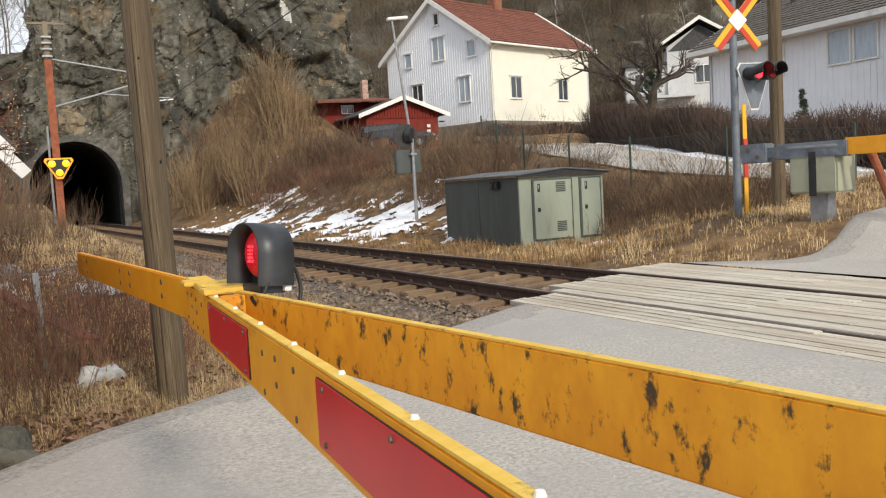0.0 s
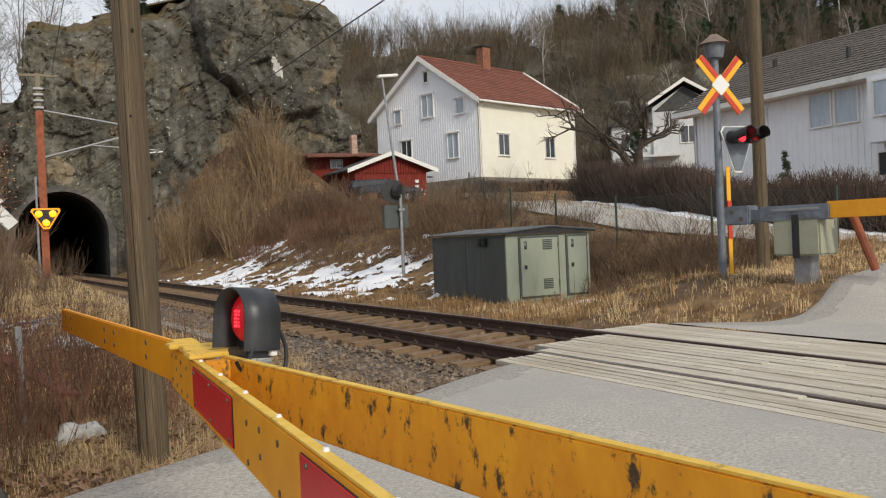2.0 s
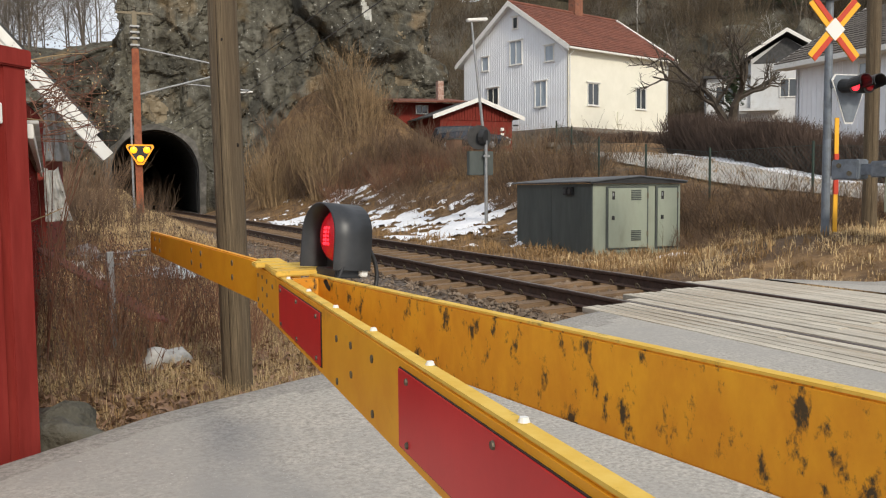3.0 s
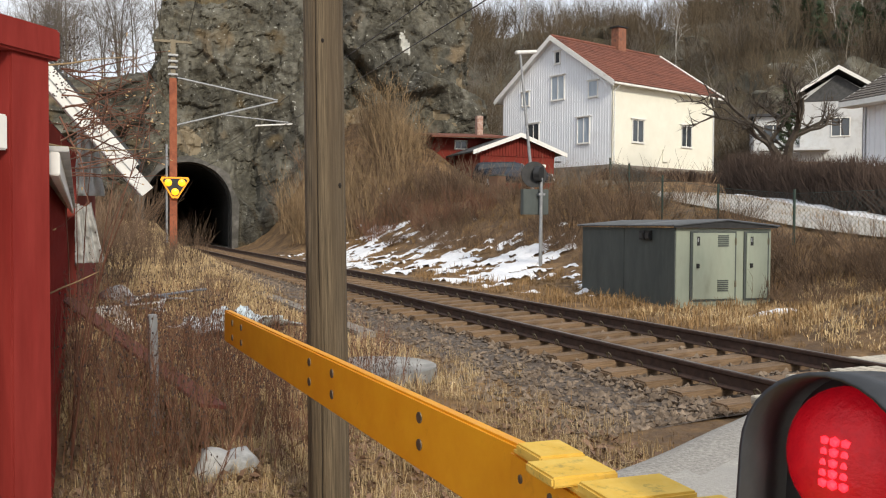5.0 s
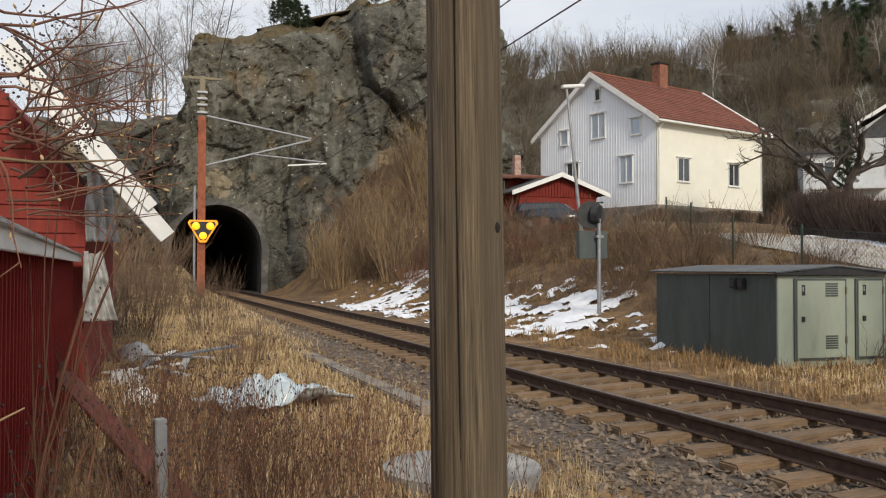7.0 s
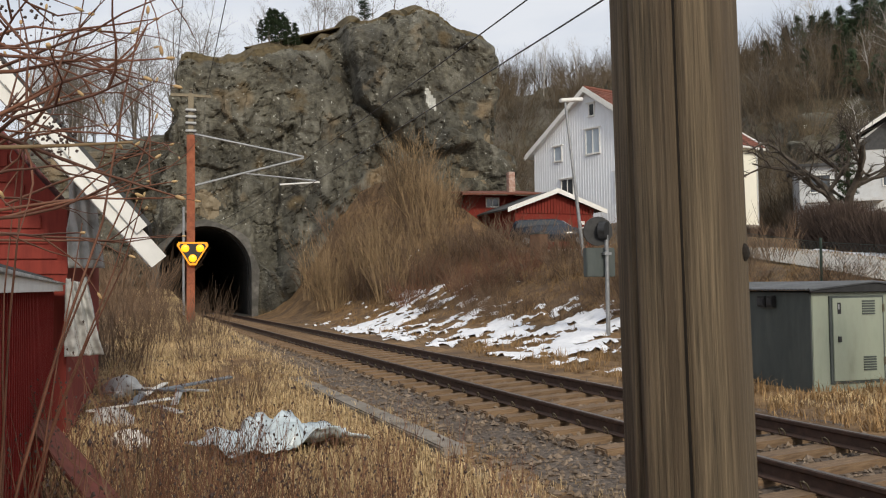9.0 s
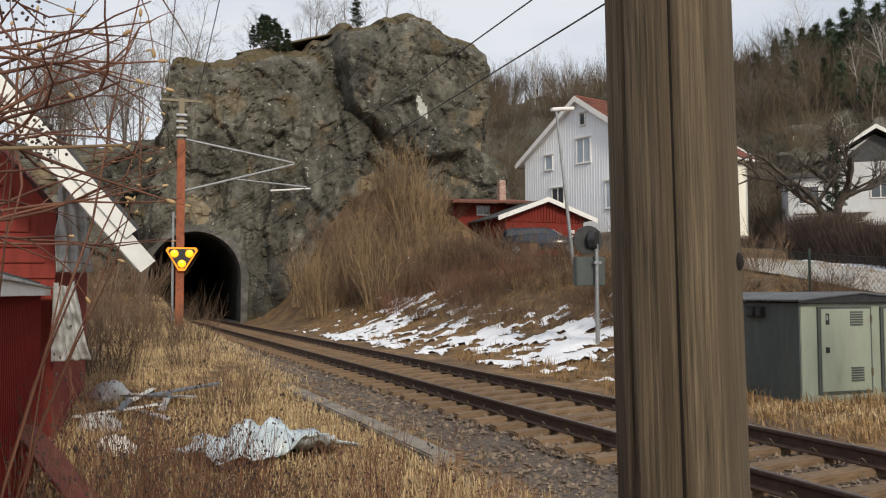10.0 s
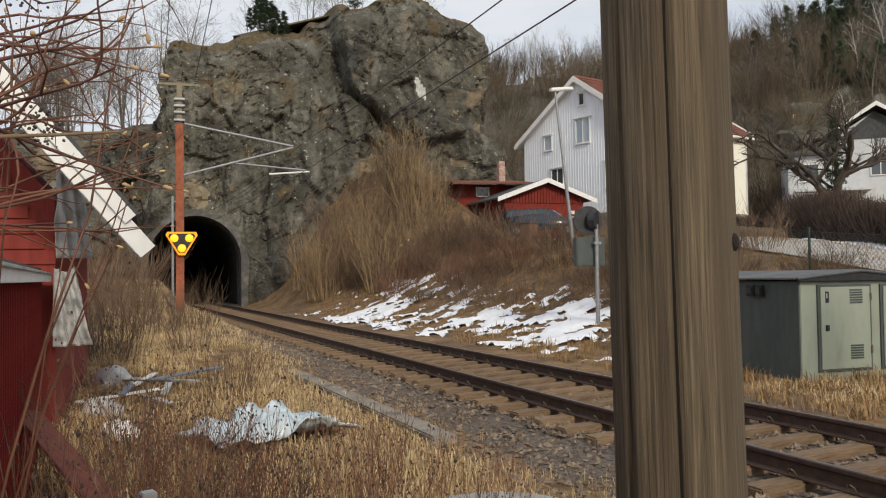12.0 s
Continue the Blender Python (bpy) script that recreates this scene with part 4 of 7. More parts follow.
bmesh.ops.create_uvsphere(bm, u_segments=32, v_segments=16, radius=0.092, matrix=Matrix.Translation((-0.005, 0, 0.122)) @ Matrix.Diagonal((0.55, 1, 1.05, 1)))
part("lens", bm, M["red_glass"], lamp, "glowing red ribbed lens", True)
bm = bmesh.new()
for a in range(3):
    for b in range(5):
        bmesh.ops.create_icosphere(bm, subdivisions=1, radius=0.0075, matrix=Matrix.Translation((0.040 + 0.003 * (a == 1), -0.014 + a * 0.014, 0.090 + b * 0.014)))
part("bulb", bm, M["red_bulb"], lamp, "bright red bulb glint")
part("bracket", box(-0.075, -0.045, 0.085, 0.108, -0.022, 0.004, 0.003), M["white_stud"], lamp)
part("foot", box(-0.06, 0.05, -0.05, 0.09, -0.03, 0.004, 0.004), M["lamp_black"], lamp)
cab = [Vector((-0.078 - 0.055 * math.sin(t * 1.15), 0.07 + 0.008 * t, 0.075 + 0.03 * math.cos(t) - 0.075 * t)) for t in np.linspace(0, 2.7, 14)]
pydata("lamp_cable", *tubes([(cab, np.full(14, 0.008))], 8), M["black_metal"], lamp, "black looping cable", True)
cab = [Vector((0.05 + 0.09 * t, 0.12 + 0.05 * t, -0.012 - 0.045 * math.sin(t * 3.1) - 0.02 * t)) for t in np.linspace(-0.6, 1, 10)]
pydata("lamp_cable", *tubes([(cab, np.full(10, 0.007))], 8), M["black_metal"], lamp, "black sagging cable", True)


# ---- barrier machine ----
def barrier_machine(name, at, rz):
    """A cabinet on a pedestal that carries a boom, with its counterweight arm."""
    ob = empty(name, at, rz)
    part("pedestal", box(-0.15, 0.15, -0.15, 0.15, -0.45, 0.42, 0.015), M["galv"], ob, "galvanised pedestal")
    b = part("cabinet", box(-0.33, 0.33, -0.40, 0.40, 0.40, 1.10, 0.03), M["box_green"], ob, "olive grey cabinet")
    part("bracket", box(-0.345, -0.325, -0.06, 0.06, 0.36, 1.08, 0.004), M["black_metal"], b)
    part("cap", box(-0.36, 0.36, -0.42, 0.42, 1.14, 1.19, 0.015), M["galv"], ob)
    part("arm", box(-0.30, -0.18, -0.55, 0.85, 1.02, 1.20, 0.01), M["grey_paint"], ob, "grey blue steel counterweight arm")
    part("arm_head", box(-0.34, -0.12, -0.55, 0.62, 0.98, 1.24, 0.015), M["grey_paint"], ob)
    w = part("counterweight", box(-0.38, -0.05, 0.80, 1.26, 0.95, 1.28, 0.02), M["grey_paint"], ob, "grey counterweight block")
    part("bolt", cyl((-0.40, 0.94, 1.05), (-0.37, 0.94, 1.05), 0.04, 0.04, 8), M["bolt"], w)
    part("bolt", cyl((-0.40, 1.12, 1.18), (-0.37, 1.12, 1.18), 0.04, 0.04, 8), M["bolt"], w)
    return ob


near_machine = barrier_machine("barrier_machine", (1.35, -4.0, hgt(1.35, -4.0)), 180)
tagged(near_machine, "grey green barrier machine that holds the boom", "barrier machine")
FB = (11.75, 10.05, hgt(11.75, 10.05) + 0.05)
far_machine = barrier_machine("barrier_machine", FB, 14)
tagged(far_machine, "olive grey barrier machine on the grass verge beyond the rails", "barrier machine")
far_boom = empty("barrier_boom", FB, 14)
tagged(far_boom, "yellow boom of the farther barrier, lowered over the road", "barrier boom")
part("boom_board", box(-0.26, -0.22, -7.6, -0.5, 1.00, 1.27, 0.006), M["yellow"], far_boom)
part("boom_board", box(0.16, 0.20, -7.6, -0.5, 1.00, 1.27, 0.006), M["yellow"], far_boom)
part("stay", cyl((0.1, -0.75, 1.02), (0.32, -0.98, 0.14), 0.07, 0.07, 10), M["rust_mast"], far_boom, "rusty leaning stay")

# ---- crossing signal post ----
CS = Vector((11.75, 11.95, hgt(11.75, 11.95)))
sig = empty("crossing_signal", CS, -8)
tagged(sig, "level crossing post with red and yellow cross and red lights", "crossing signal")
part("post", cyl((0, 0, -0.4), (0, 0, 4.12), 0.075, 0.065, 16), M["grey_paint"], sig, "blue grey steel post")
part("strip", box(0.085, 0.165, -0.10, -0.08, 0.05, 2.05), M["sign_yellow"], sig, "yellow marker strip")
part("strip", box(0.083, 0.167, -0.112, -0.078, 0.71, 1.42), M["sign_red"], sig, "red marker strip")
part("bell_body", cyl((0, 0, 4.08), (0, 0, 4.34), 0.15, 0.20, 20), M["grey_paint"], sig, "grey warning bell")
part("bell_cap", cyl((0, 0, 4.34), (0, 0, 4.52), 0.29, 0.07, 20), M["copper_cap"], sig, "brown conical bell cap")
for ang in (48, -48):
    arm = part("cross_arm", box(-0.66, 0.66, -0.14, -0.125, -0.095, 0.095, 0.0, pose(0, 0, 3.56, 0, ang, 0)), M["sign_yellow"], sig)
    off = 0.03 if ang > 0 else 0.0
    for a, b in ((-0.655, -0.16), (0.16, 0.655)):
        z = (-0.092, 0.0) if ang < 0 else (0.0, 0.092)
        if a > 0:
            z = (-z[1], -z[0])
        part("stripe", box(a, b, -0.148 - off * 0.1, -0.141, z[0], z[1], 0.0, pose(0, 0, 3.56, 0, ang, 0)), M["sign_red"], arm, "red stripe")
part("cross_centre", box(-0.14, 0.14, -0.156, -0.150, -0.14, 0.14, 0.0, pose(0, 0, 3.56, 0, 44, 0)), M["sign_white"], sig, "white centre")
shape = [(-0.30, 0.30), (0.30, 0.30), (0.36, 0.2), (0.08, -0.56), (-0.08, -0.56), (-0.36, 0.2)]
part("rim", prism(shape, 0.02, pose(0.34, -0.12, 2.5)), M["sign_white"], sig, "white rim of the signal shield")
part("shield", prism([(x * 0.92, z * 0.94) for x, z in shape], 0.02, pose(0.34, -0.135, 2.5)), M["grey_paint"], sig, "grey signal shield")
for x, lit in ((0.2, True), (0.48, False)):
    head = part("light_hood", cyl((x, -0.44, 2.56), (x, -0.13, 2.60), 0.12, 0.12, 18), M["black_metal"], sig, "black hooded lamp")
    bm = bmesh.new()
    bmesh.ops.create_uvsphere(bm, u_segments=16, v_segments=8, radius=0.085, matrix=Matrix.Translation((x, -0.445, 2.56)) @ Matrix.Diagonal((1, 0.3, 1, 1)))
    part("lens", bm, M["red_bulb"] if lit else M["red_dim"], head, "lit red lens" if lit else "unlit red lens", True)
    hood = bmesh.new()
    bmesh.ops.create_cone(hood, cap_ends=False, segments=18, radius1=0.14, radius2=0.13, depth=0.30, matrix=pose(x, -0.56, 2.60, 82, 0, 0))
    bmesh.ops.delete(hood, geom=[q for q in hood.faces if q.calc_center_median().z < 2.54], context="FACES")
    bmesh.ops.solidify(hood, geom=hood.faces[:], thickness=0.01)
    part("visor", hood, M["black_metal"], head)
part("bracket", box(0.0, 0.3, -0.11, -0.06, 2.56, 2.64), M["grey_paint"], sig)


# ---- poles ----
def wood_pole(name, at, height, r0, r1, crack_at, label):
    ob = empty(name, at)
    tagged(ob, label, "utility pole")
    k, sides = 60, 96
    V, F = [], []
    zs = np.linspace(-0.5, height, k)
    for z in zs:
        r = r0 + (r1 - r0) * (z + 0.5) / (height + 0.5)
        a = np.arange(sides) * 2 * math.pi / sides
        rr = r * (1 + 0.02 * np.sin(a * 3 + z * 0.4) + 0.012 * np.sin(a * 9 + z * 0.9))
        for c in crack_at:
            da = (a - c - 0.03 * math.sin(z * 2.1) + math.pi) % (2 * math.pi) - math.pi
            rr = rr - r * 0.12 * np.exp(-(da / 0.036) ** 2)
        V.append(np.stack((rr * np.cos(a), rr * np.sin(a), np.full(sides, z)), 1))
    for i in range(k - 1):
        for j in range(sides):
            F.append((i * sides + j, i * sides + (j + 1) % sides, (i + 1) * sides + (j + 1) % sides, (i + 1) * sides + j))
    F.append(tuple(range((k - 1) * sides, k * sides)))
    pydata("shaft", np.concatenate(V), F, M["pole"], ob, "", True)
    return ob


PX, PY = 0.925, 7.45
pole = wood_pole("utility_pole", (PX, PY, hgt(PX, PY)), 10.5, 0.125, 0.10, (4.14, 3.3, 5.6), "weathered brown wooden pole with long drying cracks")
pole.matrix_world = pose(PX, PY, hgt(PX, PY), 0, -1.0, 0)
# a dark split down the face towards the road
pts = [((0.115 - 0.021 * z / 10.5) * math.cos(4.14 + 0.03 * math.sin(z * 2.1)), (0.115 - 0.021 * z / 10.5) * math.sin(4.14 + 0.03 * math.sin(z * 2.1)), z) for z in np.linspace(0.2, 9.0, 40)]
v, f = tubes([(pts, np.full(40, 0.004))], 4)
pydata("split", v, f, M["pole_dark"], pole, "dark drying split")
for z, a, r in ((2.06, 5.35, 0.012), (2.9, 4.5, 0.010), (1.7, 4.3, 0.006), (3.6, 5.0, 0.014)):
    rr = 0.114
    c = Vector((rr * math.cos(a), rr * math.sin(a), z))
    bm = bmesh.new()
    bmesh.ops.create_icosphere(bm, subdivisions=2, radius=r, matrix=Matrix.Translation(c) @ Matrix.Diagonal((1, 1, 1.5, 1)))
    part("knot", bm, M["pole_dark"], pole)
far_pole = wood_pole("utility_pole", (13.6, 12.7, hgt(13.6, 12.7)), 11.5, 0.135, 0.115, (4.0,), "tall grey wooden pole behind the crossing signal")


# ---- red shed and red house beside the path ----
SH0, SH1 = Vector((-0.50, 5.52, 0)), Vector((-1.36, 17.9, 0))
shed = empty("red_shed", (SH0.x, SH0.y, hgt(SH0.x, SH0.y)), math.degrees(math.atan2(SH1.y - SH0.y, SH1.x - SH0.x)))
tagged(shed, "low red painted timber shed with white fascia boards", "shed")
L = (SH1 - SH0).length
EV = 1.98 + 0.03
z0 = -0.25
part("side_wall", box(0.1, L, 0.03, 0.12, z0, EV - 0.06, 0.0), M["red_wood"], shed, "red vertical boarding")
proto = None
for i in range(int(L / 0.18)):
    x = 0.2 + i * 0.18
    if proto is None:
        proto = part("batten", box(-0.025, 0.025, 0.0, 0.028, z0, EV - 0.06, 0.004), M["red_wood"], shed)
        proto.matrix_local = pose(x, 0, 0)
    else:
        ob = new("batten", proto.data)
        ob.parent = shed
        ob.matrix_local = pose(x, 0, 0)
fas = part("fascia", box(0.2, L + 0.15, -0.10, -0.065, EV - 0.135, EV - 0.05, 0.004), M["white_wood"], shed, "flaking white fascia board")
part("drip_edge", box(0.2, L + 0.15, -0.13, 0.05, EV - 0.05, EV - 0.03, 0.003), M["tarp"], shed, "grey felt roof edge")
part("shed_roof", box(-0.1, L + 0.1, 0.02, 2.4, EV - 0.03, EV + 0.03), M["roof_felt"], shed)
# the end panel of the shed faces the road
endp = empty("shed_end_panel", (SH0.x + 0.02, SH0.y - 0.03, hgt(SH0.x, SH0.y)), 233)
tagged(endp, "red boarded end panel with corner post and white rail", "panel")
part("corner_post", box(-0.02, 0.145, -0.06, 0.06, -0.3, 2.24, 0.006), M["red_wood"], endp)
for i in range(9):
    x = 0.16 + i * 0.17
    part("panel_board", box(x, x + 0.166, -0.01, 0.02, -0.3, 1.90, 0.004), M["red_wood"], endp)
    part("batten", box(x + 0.125, x + 0.165, 0.02, 0.042, -0.3, 1.90, 0.005), M["red_wood"], endp)
part("white_rail", box(0.15, 1.75, -0.03, 0.055, 1.93, 2.04, 0.005), M["white_wood"], endp, "flaking white top rail")
part("top_beam", box(-0.05, 1.8, -0.09, 0.08, 2.24, 2.34, 0.008), M["red_wood"], endp, "red top beam")
part("lean_post", box(1.2, 1.28, -0.04, 0.04, 2.04, 2.25, 0.004), M["red_wood"], endp)

oldh = empty("red_house", (-1.25, 18.3, hgt(-1.5, 18.3)))
tagged(oldh, "dilapidated red wooden house with white bargeboards", "house")
part("gable_wall", prism([(-6.5, -0.3), (0, -0.3), (0, 3.0), (-1.6, 4.9), (-3.2, 6.4), (-6.5, 3)], 6.0, pose(0, 0, 0)), M["red_house"], oldh, "red boarded gable wall")
for i in range(11):
    part("cladding", box(-2.6, 0.01, -0.03 - 0.002 * (i % 2), 0.0, 2.15 + i * 0.2, 2.33 + i * 0.2, 0.004) if i < 1 else box(-2.6, -0.02 - 0.1 * i, -0.03, 0.0, 2.15 + i * 0.2, 2.33 + i * 0.2, 0.004), M["red_house"], oldh)


def slope_board(name, a, b, w, y0, y1, material, parent, label):
    """A flat board on the slope from a to b (x, z), w wide across the slope."""
    ax, az = a
    bx, bz = b
    l = math.hypot(bx - ax, bz - az)
    n = (-(bz - az) / l * w, (bx - ax) / l * w)
    return part(name, prism([(ax, az), (bx, bz), (bx + n[0], bz + n[1]), (ax + n[0], az + n[1])], y1 - y0, pose(0, y0, 0)), material, parent, label)


OZ = hgt(-1.5, 18.3)
BX, BZ = 1.08, 1.863 - OZ
TX, TZ = -0.92, 4.22 - OZ
slope_board("bargeboard", (TX, TZ), (BX, BZ), 0.21, -1.70, -1.66, M["white_wood"], oldh, "broad white bargeboard")
slope_board("bargeboard", (TX + 0.10, TZ + 0.084), (BX - 0.166, BZ + 0.397), 0.15, -1.745, -1.70, M["white_wood"], oldh, "white upper bargeboard")
slope_board("roof_sheet", (TX + 0.21, TZ + 0.18), (BX - 0.05, BZ + 0.49), 0.05, -1.66, 6.0, M["roof_felt"], oldh, "dark roof edge")
slope_board("soffit", (TX, TZ), (BX - 0.05, BZ + 0.04), 0.05, -1.66, 0.0, M["white_wood"], oldh, "white boarded soffit")
part("window_board", box(-0.62, -0.18, -0.05, -0.02, 1.62, 2.02, 0.004), M["white_wood"], oldh, "white window board")
part("insulation", box(-0.34, -0.2, -0.09, -0.05, 1.6, 2.1, 0.01), M["insul"], oldh, "exposed yellow insulation")


def sheet(name, at, w, h, material, fold, label, rz=0, flat=False, seed=0.0):
    """A crumpled sheet of plastic or tarpaulin."""
    nu, nv = 30, 30
    a, b = np.meshgrid(np.linspace(0, 1, nu), np.linspace(0, 1, nv), indexing="ij")
    f1 = fbm(a * (13 if flat else 6) + seed, b * (11 if flat else 6) + seed, 2.0) - 0.5
    f2 = np.abs(fbm(a * 3 + seed, b * 4, 6.0 + seed) - 0.5) * 2
    if flat:
        X, Y, Z = (a - 0.5) * w * (1 + 0.4 * f1), (b - 0.5) * h * (1 + 0.5 * f1), fold * (1.7 * f2 + 0.9 * f1 + 0.3) * np.sin(np.pi * np.clip(a, 0.05, 0.95)) ** 0.5
    else:
        X, Y, Z = a * w * (0.6 + 0.5 * (1 - b)) + fold * f1, fold * (np.sin(a * 17 + b * 2) * 0.5 + 2 * f1), b * h * (1 + 0.15 * f1)
    ob = pydata(name, np.stack((X, Y, Z), -1).reshape(-1, 3), grid_faces(nu, nv).tolist(), material, None, "", True)
    ob.matrix_world = pose(*at, 0, 0, rz)
    so = ob.modifiers.new("thickness", "SOLIDIFY")
    so.thickness = 0.012
    return tagged(ob, label, "sheet")


sheet("tarpaulin", (-1.24, 18.1, 0.75), 0.42, 1.0, M["tarp"], 0.08, "torn grey tarpaulin hanging from the red house wall", 20, False, 4.0)
sheet("tarpaulin", (-1.22, 18.2, 1.9), 0.40, 1.55, M["tarp"], 0.07, "torn grey white wind barrier at the wall's corner", 10, False, 1.0)
sheet("plastic_sheet", (1.3, 16.4, hgt(1.35, 16.3) + 0.07), 1.75, 1.2, M["plastic"], 0.26, "crumpled pale blue plastic sheet lying in the grass", 20, True, 2.0)


def plank_pile(at, n, label, mats):
    for i in range(n):
        x, y = at[0] + rng.normal(0, 0.5), at[1] + rng.normal(0, 1.0)
        l = rng.uniform(0.6, 2.2)
        ob = part("debris_board", box(-l / 2, l / 2, -0.06, 0.06, 0, 0.03, 0.004), mats[i % len(mats)])
        ob.matrix_world = pose(x, y, hgt(x, y) + 0.05 + 0.05 * (i % 4), rng.normal(0, 5), rng.normal(0, 7), rng.uniform(0, 180))
        tagged(ob, label, "board", "boards by the red house")


plank_pile((-0.35, 21.5), 12, "grey weathered demolition board lying in the grass", [M["sleeper"], M["tarp"], M["white_wood"], M["grey_paint"]])
for x, y, s, m_, lab in ((-0.75, 19.6, 0.24, "tarp", "white lump of broken foam by the wall"), (-0.45, 17.5, 0.2, "white_wood", "white broken foam block in the grass"), (-0.7, 22.5, 0.3, "tarp", "pale rubble lump by the wall"), (0.42, 8.72, 0.19, "tarp", "crumpled white bag with green print in the grass"),
                         (-0.36, 6.05, 0.26, "rock", "mossy grey boulder at the road's edge")):
    bm = bmesh.new()
    bmesh.ops.create_icosphere(bm, subdivisions=3, radius=s)
    for q in bm.verts:
        k = 1 + 0.55 * noise.noise(q.co / s * 1.1 + Vector((x, y, 0))) + 0.18 * noise.noise(q.co / s * 3.5)
        q.co = Vector((q.co.x * k * 1.1, q.co.y * k, q.co.z * k * 0.72))
    ob = part("boulder" if m_ == "rock" else "rubble_lump", bm, M[m_], None, "", True)
    ob.matrix_world = pose(x, y, hgt(x, y) + s * 0.3)
    tagged(ob, lab, "boulder" if m_ == "rock" else "rubble")
    if "bag" in lab:
        b2 = bmesh.new()
        bmesh.ops.create_icosphere(b2, subdivisions=2, radius=0.07, matrix=pose(0.06, -0.14, 0.03, 20, 10, 0) @ Matrix.Diagonal((1, 0.35, 0.8, 1)))
        part("print", b2, M["green_plastic"], ob, "green print")
lb = part("fallen_board", box(-2.6, 2.6, -0.12, 0.12, -0.015, 0.015, 0.004), M["red_faded"])
lb.matrix_world = Matrix.Translation((-0.35, 11.85, 0.22)) @ (Vector((-1.5, 5.0, 0.5))).to_track_quat("X", "Z").to_matrix().to_4x4() @ pose(0, 0, 0, 12, 0, 0)
tagged(lb, "fallen faded red board leaning in the brush", "board")
fp = part("fence_stake", box(-0.035, 0.035, -0.03, 0.03, -0.4, 1.08, 0.006), M["galv"])
fp.matrix_world = pose(-0.05, 10.24, hgt(-0.05, 10.24), 2, -2, 20)
tagged(fp, "grey galvanised stake standing in the brush", "stake")
slab = part("manhole_slab", cyl((0, 0, -0.25), (0, 0, 0.035), 0.72, 0.70, 40), M["concrete"])
slab.matrix_world = pose(2.45, 12.1, hgt(2.45, 12.1) + 0.11, 0, 0, 0)
tagged(slab, "round pale concrete well cover in the grass", "well cover")


# ---- relay cabin by the track ----
CB = empty("relay_cabin", (10.83, 18.33, -0.36), -0.96)
tagged(CB, "grey green relay cabin with corrugated roof", "relay cabin")
CW, CL, CH = 2.53, 4.35, 1.82
zg = -0.1
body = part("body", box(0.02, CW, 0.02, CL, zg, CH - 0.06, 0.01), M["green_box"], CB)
# same paint as the body, with the side's shade put into the colour
part("side_panel", box(-0.012, 0.02, 0.03, CL / 2 - 0.01, zg, CH - 0.05, 0.004), M["green_dark_shaded"], CB, "grey green side panel with shade in its colour")
part("side_panel", box(-0.012, 0.02, CL / 2 + 0.01, CL - 0.02, zg, CH - 0.05, 0.004), M["green_dark_shaded"], CB, "grey green side panel with shade in its colour")
for x0, x1, in ((0.42, 1.52), (1.83, 2.40)):
    fr = part("door_frame", box(x0 - 0.05, x1 + 0.05, -0.012, 0.02, 0.14, CH - 0.12, 0.004), M["green_dark_shaded"], CB)
    dr = part("door", box(x0, x1, -0.035, -0.013, 0.19, CH - 0.16, 0.006), M["green_box"], CB, "grey green steel door")
    part("lock", box(x0 + 0.10, x0 + 0.17, -0.045, -0.033, CH - 0.44, CH - 0.24), M["black_metal"], dr, "black lock")
    part("lock_cap", box(x0 + 0.105, x0 + 0.135, -0.050, -0.045, CH - 0.36, CH - 0.27), M["galv"], dr)
    part("handle", box(x0 + 0.09, x0 + 0.16, -0.06, -0.033, 0.88, 0.98, 0.004), M["black_metal"], dr, "black handle")
    for z in (0.45, 1.4):
        part("hinge", box(x1 - 0.01, x1 + 0.03, -0.05, -0.033, z, z + 0.14), M["bolt"], dr)
    if x1 - x0 > 0.8:
        for zb in (0.36, CH - 0.46):
            for k in range(6):
                part("vent_slat", box(x1 - 0.46, x1 - 0.18, -0.048, -0.03, zb + k * 0.045, zb + k * 0.045 + 0.028, 0.0, None), M["green_dark_shaded"], dr)
for a, b in ((0.72, 0.92), (0.95, 1.18)):
    vv = part("vent_box", box(-0.09, -0.012, a + 0.2, b + 0.2, CH - 0.33, CH - 0.12, 0.01), M["black_metal"], CB, "black vent box")
    part("vent_cap", box(-0.11, -0.02, a + 0.23, b + 0.17, CH - 0.29, CH - 0.17, 0.004), M["lamp_black"], vv)
part("plinth", box(0.06, 0.3, 0.0, 0.3, zg - 0.2, 0.0), M["concrete"], CB)
part("roof_fascia", prism([(-0.1, CH - 0.05), (CW + 0.1, CH - 0.05), (CW + 0.1, CH + 0.02), (CW / 2, CH + 0.12), (-0.1, CH + 0.02)], 0.03, pose(0, -0.09, 0)), M["black_metal"], CB)
nu = 130
ya = np.linspace(-0.12, CL + 0.1, nu)
prof = np.array([(-0.13, CH + 0.01), (CW / 2, CH + 0.14), (CW + 0.13, CH + 0.01)])
wv = 0.014 * np.sin(ya * 2 * math.pi / 0.105)
V = []
for k, (px, pz) in enumerate(prof):
    V.append(np.stack((np.full(nu, px), ya, pz + wv), 1))
for k, (px, pz) in enumerate(prof):
    V.append(np.stack((np.full(nu, px), ya, pz + wv - 0.02), 1))
F = []
for k in (0, 1, 3, 4):
    F += [(k * nu + i, k * nu + i + 1, (k + 1) * nu + i + 1, (k + 1) * nu + i) for i in range(nu - 1)]
for k in (0, 2):
    F += [(k * nu + i, k * nu + i + 1, (k + 3) * nu + i + 1, (k + 3) * nu + i) for i in range(nu - 1)]
pydata("roof", np.concatenate(V), F, M["roof_sheet"], CB, "corrugated steel roof")

